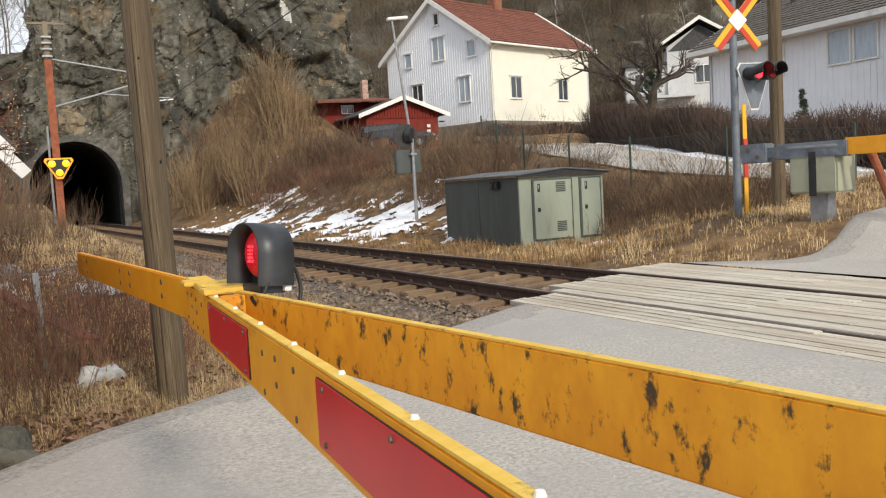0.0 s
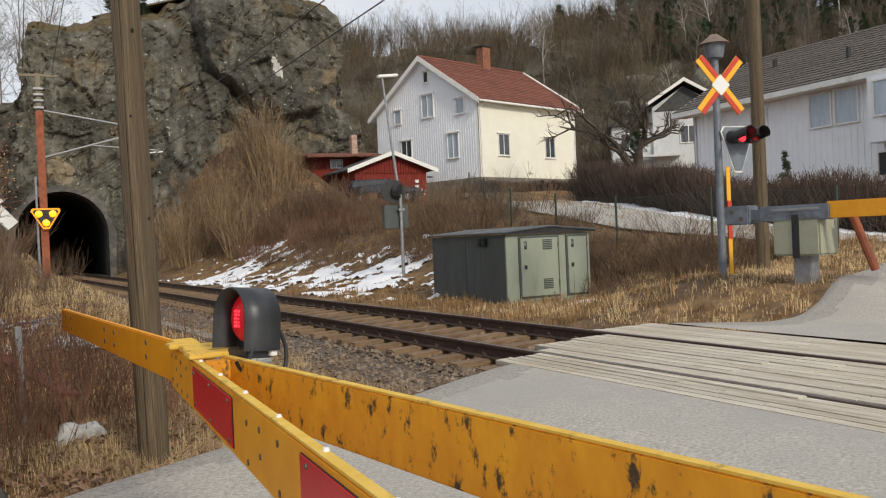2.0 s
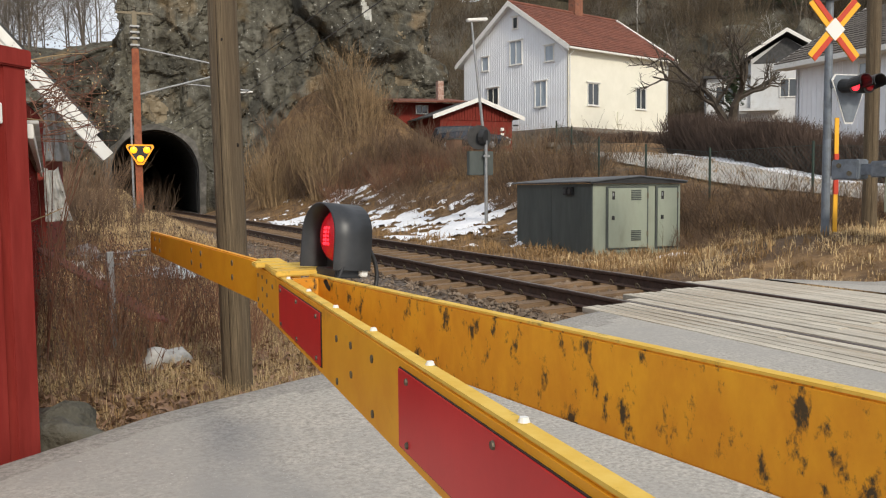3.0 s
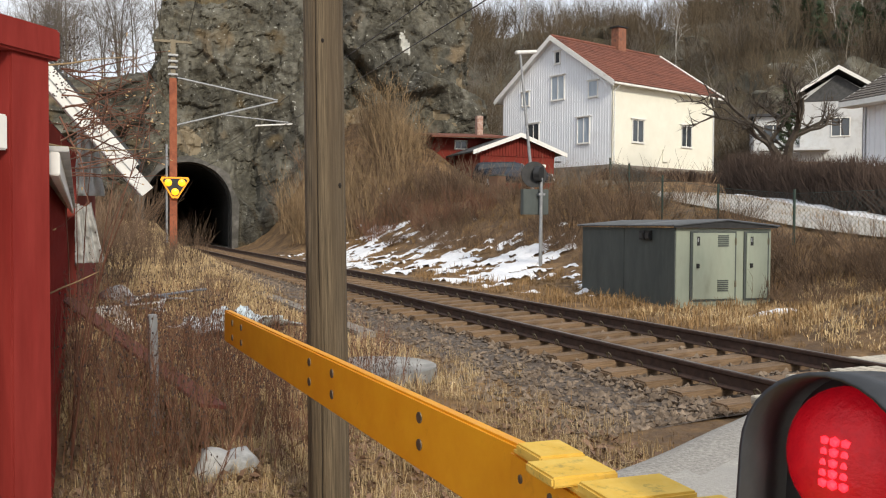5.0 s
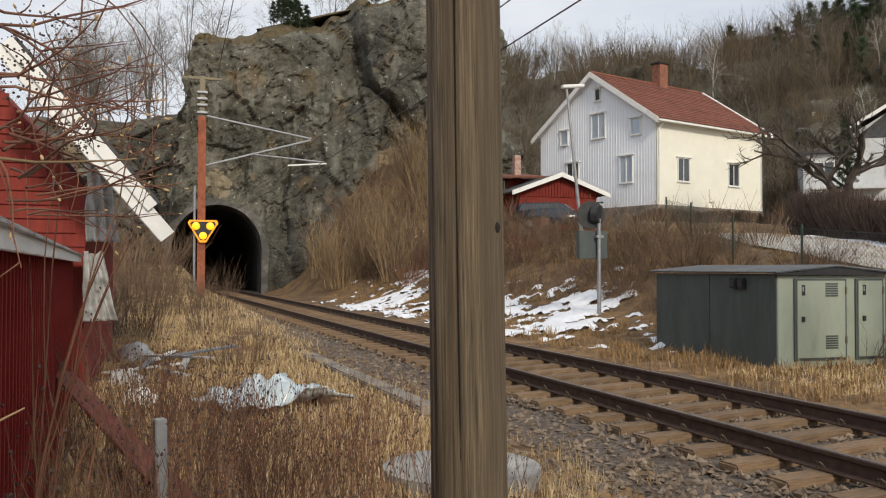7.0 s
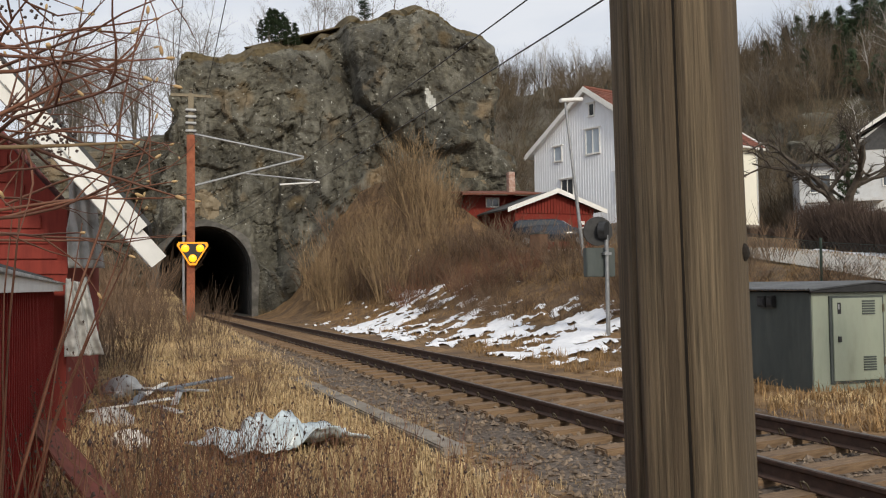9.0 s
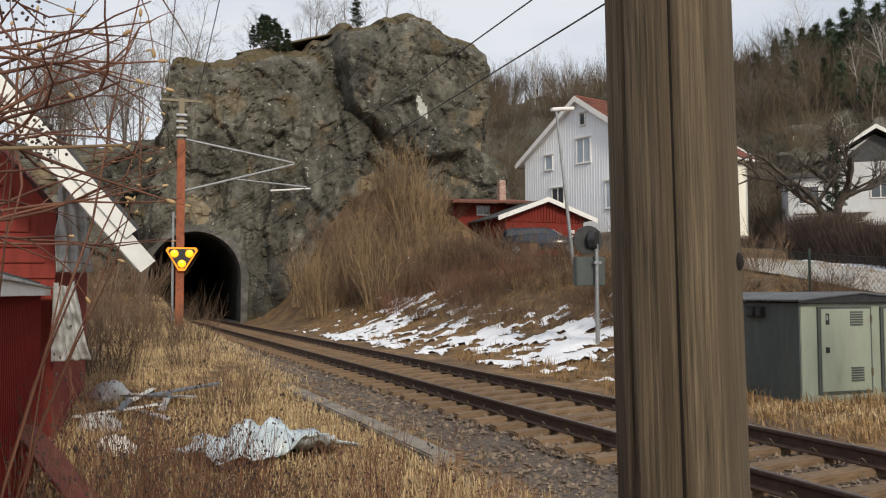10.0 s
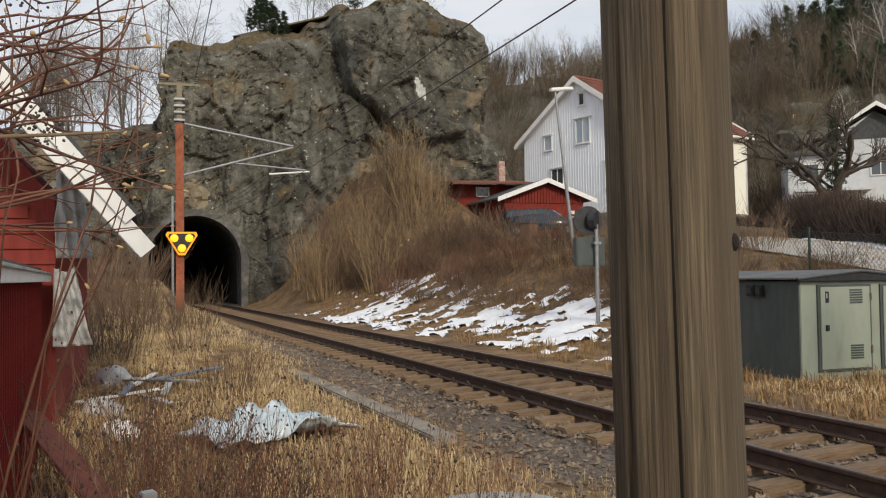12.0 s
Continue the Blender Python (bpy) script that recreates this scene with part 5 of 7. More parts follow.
# ---- signals, lamp post and mast ----
st = empty("track_signal", (12.62, 28.8, hgt(12.62, 28.8)))
tagged(st, "small railway signal on a grey tube, seen from behind", "railway signal")
part("tube", cyl((0, 0, -0.4), (0, 0, 3.0), 0.065, 0.06, 12), M["galv"], st)
part("disc", cyl((-0.22, 0.10, 3.12), (-0.20, 0.18, 3.12), 0.44, 0.44, 28), M["black_metal"], st, "black signal disc")
part("disc_hood", cyl((0.02, -0.04, 3.13), (-0.10, 0.12, 3.13), 0.27, 0.30, 24), M["black_metal"], st)
part("relay_box", box(-0.62, 0.34, 0.10, 0.34, 1.75, 2.62, 0.02), M["green_dark_shaded"], st, "grey green relay box")
part("clamp", box(-0.12, 0.12, -0.09, 0.12, 2.40, 2.48, 0.006), M["galv"], st)
lampz = hgt(16.5, 38.4)
lp = empty("street_lamp", (16.85, 38.4, lampz))
tagged(lp, "thin leaning grey street lamp post", "street lamp")
LH = 9.35 - lampz
part("post", cyl((0.1, 0, -0.5), (-0.72, 0, LH), 0.085, 0.05, 12), M["galv"], lp)
hd = part("head", box(-0.1, 0.95, -0.13, 0.13, -0.07, 0.07, 0.03, pose(-0.85, 0, LH + 0.03, 0, -6, 0)), M["sign_white"], lp, "white lamp head")
MX, MY = 0.98, 39.9
mz = hgt(MX, MY)
ms = empty("catenary_mast", (MX, MY, mz))
tagged(ms, "rust red steel catenary mast with a yellow warning signal", "catenary mast")
MT = 9.1 - mz
part("mast_post", box(-0.15, 0.15, -0.14, 0.14, -0.6, MT - 1.6, 0.02), M["rust_mast"], ms)
part("mast_head", box(-0.10, 0.10, -0.10, 0.10, MT - 1.6, MT, 0.02), M["bolt"], ms)
part("conduit", cyl((-0.26, -0.1, 0.3), (-0.26, -0.1, 4.4), 0.05, 0.05, 10), M["galv"], ms, "grey conduit pipe")
part("cross_bar", box(-0.75, 0.75, -0.05, 0.05, MT - 0.12, MT - 0.02), M["bolt"], ms)
for x in (-0.62, 0.0, 0.62):
    for k in range(3):
        part("insulator", cyl((x, 0, MT + k * 0.08), (x, 0, MT + 0.05 + k * 0.08), 0.07, 0.05, 10), M["bolt"], ms)
for z in (MT - 1.5, MT - 1.2, MT - 0.95, MT - 0.7):
    part("collar", box(-0.2, 0.2, -0.2, 0.2, z, z + 0.09, 0.02), M["galv"], ms)
part("stay_arm", cyl((0.1, 0, MT - 1.55), (4.35, 0.2, MT - 2.25), 0.045, 0.04, 10), M["galv"], ms, "grey catenary arm")
part("stay_arm", cyl((0.1, 0, MT - 3.55), (4.35, 0.2, MT - 2.3), 0.045, 0.04, 10), M["galv"], ms, "grey catenary arm")
part("stay_arm", cyl((1.9, 0.1, MT - 3.0), (4.9, 0.2, MT - 3.2), 0.03, 0.03, 8), M["galv"], ms)
part("registration_arm", cyl((3.4, 0.15, MT - 3.4), (5.0, 0.2, MT - 3.25), 0.035, 0.03, 8), M["sign_white"], ms)
tri = [(-0.52, 0.42), (0.52, 0.42), (0.58, 0.30), (0.12, -0.46), (-0.12, -0.46), (-0.58, 0.30)]
SZ = 2.96 - mz
rim = part("signal_rim", prism(tri, 0.05, pose(0.06, -0.32, SZ)), M["amber_rim"], ms, "orange rim of the warning signal")
part("signal_plate", prism([(x * 0.84, z * 0.82 + 0.01) for x, z in tri], 0.02, pose(0.06, -0.335, SZ)), M["black_metal"], ms, "black warning plate")
for x, z in ((-0.27, 0.18), (0.27, 0.18), (0.0, -0.2)):
    bm = bmesh.new()
    bmesh.ops.create_uvsphere(bm, u_segments=16, v_segments=8, radius=0.15, matrix=Matrix.Translation((x + 0.06, -0.345, SZ + z)) @ Matrix.Diagonal((1, 0.35, 1, 1)))
    part("signal_lamp", bm, M["amber"], ms, "lit amber lamp", True)
wires = []


def wire(a, b, sag, r=0.018):
    a, b = np.array(a, float), np.array(b, float)
    t = np.linspace(0, 1, 24)[:, None]
    p = a + (b - a) * t
    p[:, 2] -= 4 * sag * (t * (1 - t))[:, 0]
    return p, np.full(24, r)


for k, (a, b, sag) in enumerate((((MX - 0.55, MY, 9.35), (0.5, 4.0, 10.2), 0.4), ((MX + 0.6, MY, 9.35), (1.5, 4.0, 10.4), 0.4),
                                 ((MX, 66, 11.0), (MX + 0.1, MY, 9.3), 0.2), ((3.6, 66.5, 5.4), (5.6, 39.9, 5.75), 0.05), ((5.6, 39.9, 5.75), (6.6, -20, 5.75), 0.05), ((3.6, 66.5, 6.2), (5.6, 39.9, 6.9), 0.3), ((5.6, 39.9, 6.9), (6.6, -20, 6.9), 0.4))):
    v, f = tubes([wire(a, b, sag, 0.014)], 5)
    tagged(pydata("overhead_wire", v, f, M["black_metal"]), "thin dark overhead wire", "overhead wire", "wires over the track")


# ---- houses ----
def window(parent, m, w, h, bars=1, glass="glass", frame_w=0.07, cap=True):
    """A window on a wall: m sets its middle on the wall plane, x along the wall, -y outward."""
    fr = bmesh.new()
    o, i_ = (w / 2 + frame_w, h / 2 + frame_w), (w / 2, h / 2)
    rows = []
    for sx, sz_ in ((-1, -1), (1, -1), (1, 1), (-1, 1)):
        rows.append([fr.verts.new((sx * p[0], y, sz_ * p[1])) for p, y in ((o, -0.07), (i_, -0.07), (i_, 0.03), (o, 0.03))])
    for k in range(4):
        a, b = rows[k], rows[(k + 1) % 4]
        for j in range(4):
            fr.faces.new((a[j], a[(j + 1) % 4], b[(j + 1) % 4], b[j]))
    bmesh.ops.recalc_face_normals(fr, faces=fr.faces[:])
    fr.transform(m)
    win = part("window", fr, M["white_wood"], parent, "white framed window")
    for i in range(bars):
        x = -w / 2 + w * (i + 1) / (bars + 1)
        part("mullion", box(x - 0.03, x + 0.03, -0.05, 0.03, -h / 2, h / 2, 0, m), M["white_wood"], win)
    if cap:
        part("head_trim", box(-w / 2 - 0.2, w / 2 + 0.2, -0.14, 0.0, h / 2 + frame_w, h / 2 + frame_w + 0.06, 0, m), M["white_wood"], win)
        part("sill", box(-w / 2 - 0.12, w / 2 + 0.12, -0.11, 0.0, -h / 2 - frame_w - 0.05, -h / 2 - frame_w, 0, m), M["white_wood"], win)
    part("pane", box(-w / 2, w / 2, -0.012, 0.02, -h / 2, h / 2, 0, m), M[glass], win, "window pane")
    return win


def tiles(parent, m, width, length, material, tw=0.30, tl=0.36, name="roof_tiles"):
    """Rows of rounded tiles on a slope: x along the eave, y up the slope."""
    nxs, nys = int(width / tw), int(length / tl)
    per = 6
    V, F = [], []
    xs_ = np.linspace(0, width, nxs * per + 1)
    wave_ = 0.035 * (0.5 + 0.5 * np.sin(xs_ / tw * 2 * math.pi)) ** 1.2
    base = 0
    k = len(xs_)
    for j in range(nys):
        for y, z in ((j * tl, 0.045), ((j + 1) * tl + 0.02, 0.0), (j * tl, 0.0)):
            V.append(np.stack((xs_, np.full(k, y), wave_ + z + 0.004 * (j % 2)), 1))
        for a, b in ((0, 1), (2, 0)):
            F += [(base + a * k + i, base + a * k + i + 1, base + b * k + i + 1, base + b * k + i) for i in range(k - 1)]
        base += 3 * k
    V = np.concatenate(V)
    me = np.array(m)
    V = V @ me[:3, :3].T + me[:3, 3]
    return tagged(pydata(name, V, F, material, parent, "rows of roof tiles"), kind="stuff")


def slope_frame(eave0, eave1, ridge0):
    """A frame with x along the eave, y up the slope to the ridge."""
    x = (Vector(eave1) - Vector(eave0)).normalized()
    y = Vector(ridge0) - Vector(eave0)
    y = (y - x * y.dot(x)).normalized()
    z = x.cross(y)
    m = Matrix((x, y, z)).transposed().to_4x4()
    m.translation = Vector(eave0)
    return m


hs = empty("white_house", (27.26, 57.85, 0), -71.63)
tagged(hs, "white wooden two storey house with brown red tiled roof", "house")
W2, OV, LEN, ZB, ZR, DROP = 5.97, 0.45, 12.23, 5.2, 15.06, 3.98
wi = W2 - OV
ZE = ZR - DROP
zw = ZE + DROP * OV / W2 - 0.12
part("gable_wall", prism([(-wi, ZB), (wi - 0.02, ZB), (wi - 0.02, zw), (0, ZR - 0.16), (-wi, zw)], 0.2, pose(0, OV, 0)), M["house_white"], hs, "white vertical boarding")
part("rear_wall", prism([(-wi, ZB), (wi, ZB), (wi, zw), (0, ZR - 0.16), (-wi, zw)], 0.2, pose(0, LEN - OV - 0.2, 0)), M["house_white"], hs)
part("long_wall", box(wi - 0.2, wi, OV, LEN - OV, ZB, zw), M["house_sunlit"], hs, "plastered long wall with warm sunlight in its colour")
part("long_wall", box(-wi, -wi + 0.2, OV + 0.2, LEN - OV - 0.2, ZB, zw), M["house_white"], hs)
part("plinth", box(-wi - 0.05, wi + 0.04, OV - 0.05, LEN - OV, ZB - 2.0, ZB + 0.42), M["wall_stone"], hs, "grey stone plinth")
bat = None
for i in range(46):
    x = -wi + 0.12 + i * 0.239
    top_z = zw + (ZR - 0.2 - zw) * (1 - abs(x) / wi) - 0.05
    ob = part("batten", box(x - 0.03, x + 0.03, OV - 0.016, OV, ZB + 0.4, top_z), M["house_white"], hs)
rid, ea_r, ea_l = Vector((0, 0, ZR)), Vector((W2, 0, ZE)), Vector((-W2, 0, ZE))
for e0 in (ea_r, ea_l):
    sgn = 1 if e0.x > 0 else -1
    t = 0.16
    part("roof_deck", prism([(0, ZR - t), (e0.x, ZE - t), (e0.x, ZE - 0.03), (0, ZR - 0.03)], LEN, pose(0, 0, 0)), M["roof_red"], hs)
    part("bargeboard", prism([(0, ZR - 0.34), (e0.x + sgn * 0.03, ZE - 0.34), (e0.x + sgn * 0.03, ZE + 0.05), (0, ZR + 0.05)], 0.05, pose(0, -0.05, 0)), M["white_wood"], hs, "white bargeboard")
    part("bargeboard", prism([(0, ZR + 0.02), (e0.x + sgn * 0.03, ZE + 0.02), (e0.x + sgn * 0.03, ZE + 0.12), (0, ZR + 0.12)], 0.25, pose(0, LEN - 0.12, 0)), M["white_wood"], hs, "white verge flashing")
    part("soffit", prism([(0, ZR - 0.2), (e0.x, ZE - 0.2), (e0.x, ZE - 0.165), (0, ZR - 0.165)], LEN, pose(0, 0, 0)), M["white_wood"], hs)
    gx_ = e0.x + sgn * 0.07
    part("gutter", box(gx_ - 0.07, gx_ + 0.07, -0.05, LEN + 0.05, ZE - 0.20, ZE - 0.06, 0.02), M["white_wood"], hs, "white gutter")
sl = math.hypot(W2, DROP)
tiles(hs, slope_frame(ea_r, ea_r + Vector((0, LEN, 0)), rid), LEN, sl, M["roof_red"])
part("ridge", cyl((0, 0, ZR), (0, LEN, ZR), 0.12, 0.12, 10), M["roof_red"], hs)
ch = part("chimney", box(-0.35, 0.35, 6.9, 7.75, ZR - 0.8, ZR + 1.55, 0.02), M["brick"], hs, "red brick chimney")
for k in range(18):
    part("brick_course", box(-0.365, 0.365, 6.885, 7.765, ZR - 0.35 + k * 0.1, ZR - 0.28 + k * 0.1), M["brick"], ch)
part("chimney_cap", box(-0.45, 0.45, 6.75, 7.9, ZR + 1.55, ZR + 1.66, 0.02), M["black_metal"], ch, "dark metal chimney cap")
part("downpipe", cyl((wi + 0.06, OV + 0.1, ZB + 0.4), (wi + 0.06, OV + 0.1, ZE - 0.55), 0.05, 0.05, 8), M["white_wood"], hs, "white downpipe")
part("downpipe", cyl((wi + 0.06, OV + 0.1, ZE - 0.55), (W2 + 0.05, 0.6, ZE - 0.15), 0.05, 0.05, 8), M["white_wood"], hs)
for u, z, w_, h_, bars, g in ((0.33, 13.5, 0.42, 0.75, 0, "glass"), (-2.97, 10.9, 0.66, 0.95, 0, "glass_sky"), (0.38, 11.33, 1.2, 1.6, 1, "glass_sky"), (3.75, 10.87, 0.75, 1.0, 0, "glass_sky"), (-2.1, 8.35, 1.1, 1.2, 1, "glass"), (2.9, 8.1, 1.05, 1.7, 1, "glass_sky")):
    window(hs, pose(u, OV - 0.01, z), w_, h_, bars, g)
for v_, z in ((3.0, 8.0), (8.4, 8.0)):
    window(hs, pose(wi, v_, z, 0, 0, 90), 1.1, 1.45, 1, "glass")
part("meter_box", box(wi, wi + 0.12, 5.65, 6.2, 6.0, 6.9, 0.01), M["house_sunlit"], hs)

# garage and its annex
GZ = hgt(22.7, 53.4) - 0.1
ga = empty("red_garage", (22.85, 53.0, 0), 1.0)
tagged(ga, "red wooden garage with white bargeboards and dark felt roof", "garage")
RZ, EZ, HW = 7.42, 6.22, 3.25
part("front_wall", prism([(-2.65, GZ), (2.65, GZ), (2.65, EZ + 0.1), (0, RZ - 0.2), (-2.65, EZ + 0.1)], 0.15, pose(0, 0.5, 0)), M["red_hut"], ga, "red boarded gable")
for i in range(26):
    x = -2.5 + i * 0.2
    part("gable_board", box(x, x + 0.17, 0.44, 0.5, 5.95, EZ + 0.05 + (RZ - 0.35 - EZ) * (1 - abs(x) / 2.65), 0.004), M["red_hut"], ga)
part("garage_door", box(-2.2, 1.4, 0.42, 0.5, GZ, 5.75, 0.01), M["red_hut"], ga, "red garage door")
part("side_wall", box(-2.65, -2.5, 0.65, 6.6, GZ, EZ + 0.1), M["red_hut"], ga)
part("side_wall", box(2.5, 2.65, 0.65, 6.6, GZ, EZ + 0.1), M["red_hut"], ga)
part("corner_pier", box(-2.7, -2.2, 0.3, 0.6, GZ - 1, 4.9, 0.03), M["concrete"], ga, "pale plastered corner pier")
for sgn in (-1, 1):
    part("roof", prism([(0, RZ - 0.1), (sgn * HW, EZ - 0.1), (sgn * HW, EZ), (0, RZ)], 7.0, pose(0, 0, 0)), M["roof_felt"], ga, "dark felt roof slope")
    part("bargeboard", prism([(0, RZ - 0.24), (sgn * (HW + 0.1), EZ - 0.26), (sgn * (HW + 0.1), EZ + 0.02), (0, RZ + 0.05)], 0.05, pose(0, -0.05, 0)), M["white_wood"], ga, "white bargeboard")
part("bracket", box(2.6, 3.0, 0.2, 0.3, EZ - 0.6, EZ - 0.5), M["black_metal"], ga)
part("house_sign", box(1.75, 2.0, 0.40, 0.42, 4.95, 5.15), M["sign_white"], ga, "small white plate")
part("house_sign", box(1.75, 2.0, 0.40, 0.42, 5.3, 5.5), M["sign_white"], ga, "small white plate")
an = empty("red_annex", (20.6, 58.2, 0), 0)
tagged(an, "low red outbuilding with red sheet roof", "outbuilding")
part("wall", box(-2.3, 3.0, 0.0, 4.0, 3.5, 7.55), M["red_hut"], an)
part("roof", prism([(-2.55, 7.45), (3.2, 7.6), (3.2, 7.7), (-2.55, 7.55)], 4.4, pose(0, -0.3, 0) @ Matrix.Rotation(radians(8), 4, "X")), M["roof_red"], an, "red sheet metal roof")
for i in range(12):
    part("roof_seam", box(-2.5 + i * 0.48, -2.47 + i * 0.48, -0.3, 4.0, 7.56, 7.62, 0, Matrix.Rotation(radians(8), 4, "X")), M["roof_red"], an)
window(an, pose(0.0, -0.01, 7.05), 0.8, 0.5, 1, "glass", cap=False)
part("chimney", box(1.55, 2.0, 0.8, 1.25, 7.4, 9.25, 0.02), M["brick_pale"], an, "flaking pale brick chimney")

# white house with grey tiled roof
h2 = empty("white_house", (31.0, 33.2, 0), -90)
tagged(h2, "white two storey house with grey tiled roof", "house")
part("front_wall", box(0, 16, 0, 0.25, 2.0, 7.35), M["house_white"], h2, "white boarded wall")
for i in range(52):
    part("batten", box(0.1 + i * 0.3, 0.15 + i * 0.3, -0.03, 0, 2.2, 7.3), M["house_white"], h2)
part("gable_wall", prism([(0, 2.0), (10, 2.0), (10, 7.35), (5, 9.9), (0, 7.35)], 0.25, Matrix.Rotation(radians(90), 4, "Z") @ pose(0, -0.25, 0)), M["house_white"], h2)
part("roof_deck", prism([(-0.8, 7.05), (5, 10.15), (5, 10.3), (-0.8, 7.2)], 17.0, Matrix.Rotation(radians(90), 4, "Z") @ pose(0, -16.4, 0)), M["roof_grey"], h2)
part("roof_deck", prism([(5, 10.15), (10.8, 7.05), (10.8, 7.2), (5, 10.3)], 17.0, Matrix.Rotation(radians(90), 4, "Z") @ pose(0, -16.4, 0)), M["roof_grey"], h2)
tiles(h2, slope_frame((-0.6, -0.8, 7.22), (16.4, -0.8, 7.22), (-0.6, 5, 10.32)), 17.0, 6.5, M["roof_grey"])
part("eave_board", box(-0.6, 16.4, -0.86, -0.8, 6.98, 7.22), M["white_wood"], h2, "white eave board")
part("soffit", box(-0.6, 16.4, -0.8, 0.0, 6.98, 7.04), M["white_wood"], h2)
part("verge", prism([(-0.8, 7.0), (5, 10.1), (5, 10.36), (-0.8, 7.26)], 0.06, Matrix.Rotation(radians(90), 4, "Z") @ pose(0, 0.58, 0)), M["white_wood"], h2, "white verge board")
for u in (7.7, 9.0):
    window(h2, pose(u, -0.02, 6.15), 1.05, 1.35, 0, "glass_sky", cap=False)
window(h2, pose(4.3, -0.02, 6.1), 0.9, 1.2, 0, "glass_sky", cap=False)
bay = part("bay", box(10.6, 14.6, -0.9, 0.02, 4.4, 7.0, 0.02), M["house_white"], h2, "white projecting bay")
for u in (11.6, 13.3):
    window(h2, pose(u, -0.92, 6.1), 1.3, 1.3, 0, "glass_sky", cap=False)
window(h2, pose(11.0, -0.02, 3.6), 1.2, 0.9, 1, "glass", cap=False)
for u, y_, z in ((8.0, 1.5, 8.55), (3.0, 2.6, 9.1)):
    part("roof_vent", cyl((u, y_, z - 0.2), (u, y_, z + 0.35), 0.12, 0.1, 10), M["black_metal"], h2)

# farther white house
h3 = empty("white_house", (48.4, 53.6, 0), -36)
tagged(h3, "small white house with dark gable roof behind bare trees", "house")
part("wall", prism([(-2.0, 5.5), (5, 5.5), (5, 10.1), (0.5, 12.9), (-2.0, 11.3)], 7, pose(0, 0, 0)), M["house_shaded"], h3)
part("wing_wall", box(-5.3, -2.0, 0.3, 6.0, 5.5, 9.95), M["house_shaded"], h3, "white side wing greyed by painted shade")
part("wing_roof", box(-5.7, -2.0, -0.1, 6.4, 9.95, 10.15, 0.02), M["roof_felt"], h3, "flat dark wing roof")
part("roof", prism([(-2.5, 11.4), (0.5, 13.3), (0.5, 13.55), (-2.5, 11.65)], 8, pose(0, -0.7, 0)), M["roof_felt"], h3, "dark roof slope")
part("roof", prism([(0.5, 13.3), (6, 9.9), (6, 10.15), (0.5, 13.55)], 8, pose(0, -0.7, 0)), M["roof_felt"], h3, "dark roof slope")
part("bargeboard", prism([(-2.5, 11.33), (0.5, 13.2), (0.5, 13.5), (-2.5, 11.6)], 0.06, pose(0, -0.78, 0)), M["white_wood"], h3, "white bargeboard")
part("bargeboard", prism([(0.5, 13.2), (6, 9.85), (6, 10.1), (0.5, 13.5)], 0.06, pose(0, -0.78, 0)), M["white_wood"], h3, "white bargeboard")
part("gable_panel", prism([(-1.9, 10.95), (3.4, 10.95), (0.5, 12.9)], 0.05, pose(0, -0.05, 0)), M["roof_felt"], h3, "dark gable boards")
window(h3, pose(-3.9, 0.28, 8.7), 1.3, 1.2, 1, "glass", cap=False)
for u in (0.8, 3.2):
    window(h3, pose(u, -0.02, 9.0), 1.2, 1.3, 1, "glass", cap=False)
part("balcony", box(-5, 0, -1.4, 0, 7.2, 7.4), M["house_shaded"], h3)


# ---- car, bin ----
def car():
    ob = empty("car", (19.95, 47.6, hgt(19.95, 47.6) + 0.32), -32)
    tagged(ob, "dark blue estate car parked before the garage", "car")
    side = [(-2.25, 0.42), (-2.3, 0.75), (-2.2, 0.95), (-2.05, 1.38), (-1.75, 1.46), (0.1, 1.46), (0.45, 1.38), (1.05, 0.98), (1.95, 0.86), (2.25, 0.7), (2.3, 0.42), (2.1, 0.3), (-2.1, 0.3)]
    bm = prism(side, 1.72, pose(0, -0.86, 0))
    for v_ in bm.verts:
        if v_.co.z > 1.1:
            v_.co.y *= 0.82
    bmesh.ops.bevel(bm, geom=bm.edges[:], offset=0.05, segments=2, affect="EDGES")
    body_ = part("body", bm, M["car_paint"], ob, "dark blue car body", True)
    for sg in (-1, 1):
        part("side_window", prism([(-1.95, 1.0), (-1.8, 1.36), (0.05, 1.38), (0.85, 1.0)], 0.02, pose(0, sg * 0.79 - 0.01, 0)), M["glass"], ob, "dark side glass")
    ws = part("windscreen", box(-0.66, 0.66, -0.012, 0.012, 0.05, 0.6, 0, pose(1.0, 0, 0.99, 0, 0, 90) @ pose(0, 0, 0, -57, 0, 0)), M["glass_sky"], ob, "windscreen")
    ws.matrix_local = pose(0.03, 0, 0.03)
    for sg in (-1, 1):
        part("headlight", box(2.18, 2.31, sg * 0.6 - 0.19, sg * 0.6 + 0.19, 0.62, 0.76, 0.02), M["headlight"], ob, "clear headlight")
    part("grille", box(2.24, 2.32, -0.33, 0.33, 0.6, 0.74, 0.01), M["black_metal"], ob)
    part("number_plate", box(2.30, 2.335, -0.26, 0.26, 0.42, 0.53), M["sign_white"], ob, "white plate")
    for x in (-1.4, 1.4):
        for sg in (-1, 1):
            w_ = part("wheel", cyl((x, sg * 0.72, 0.31), (x, sg * 0.88, 0.31), 0.31, 0.31, 20), M["tyre"], ob, "black tyre")
            part("rim", cyl((x, sg * 0.86, 0.31), (x, sg * 0.895, 0.31), 0.2, 0.18, 16), M["galv"], w_, "grey rim")
    return ob


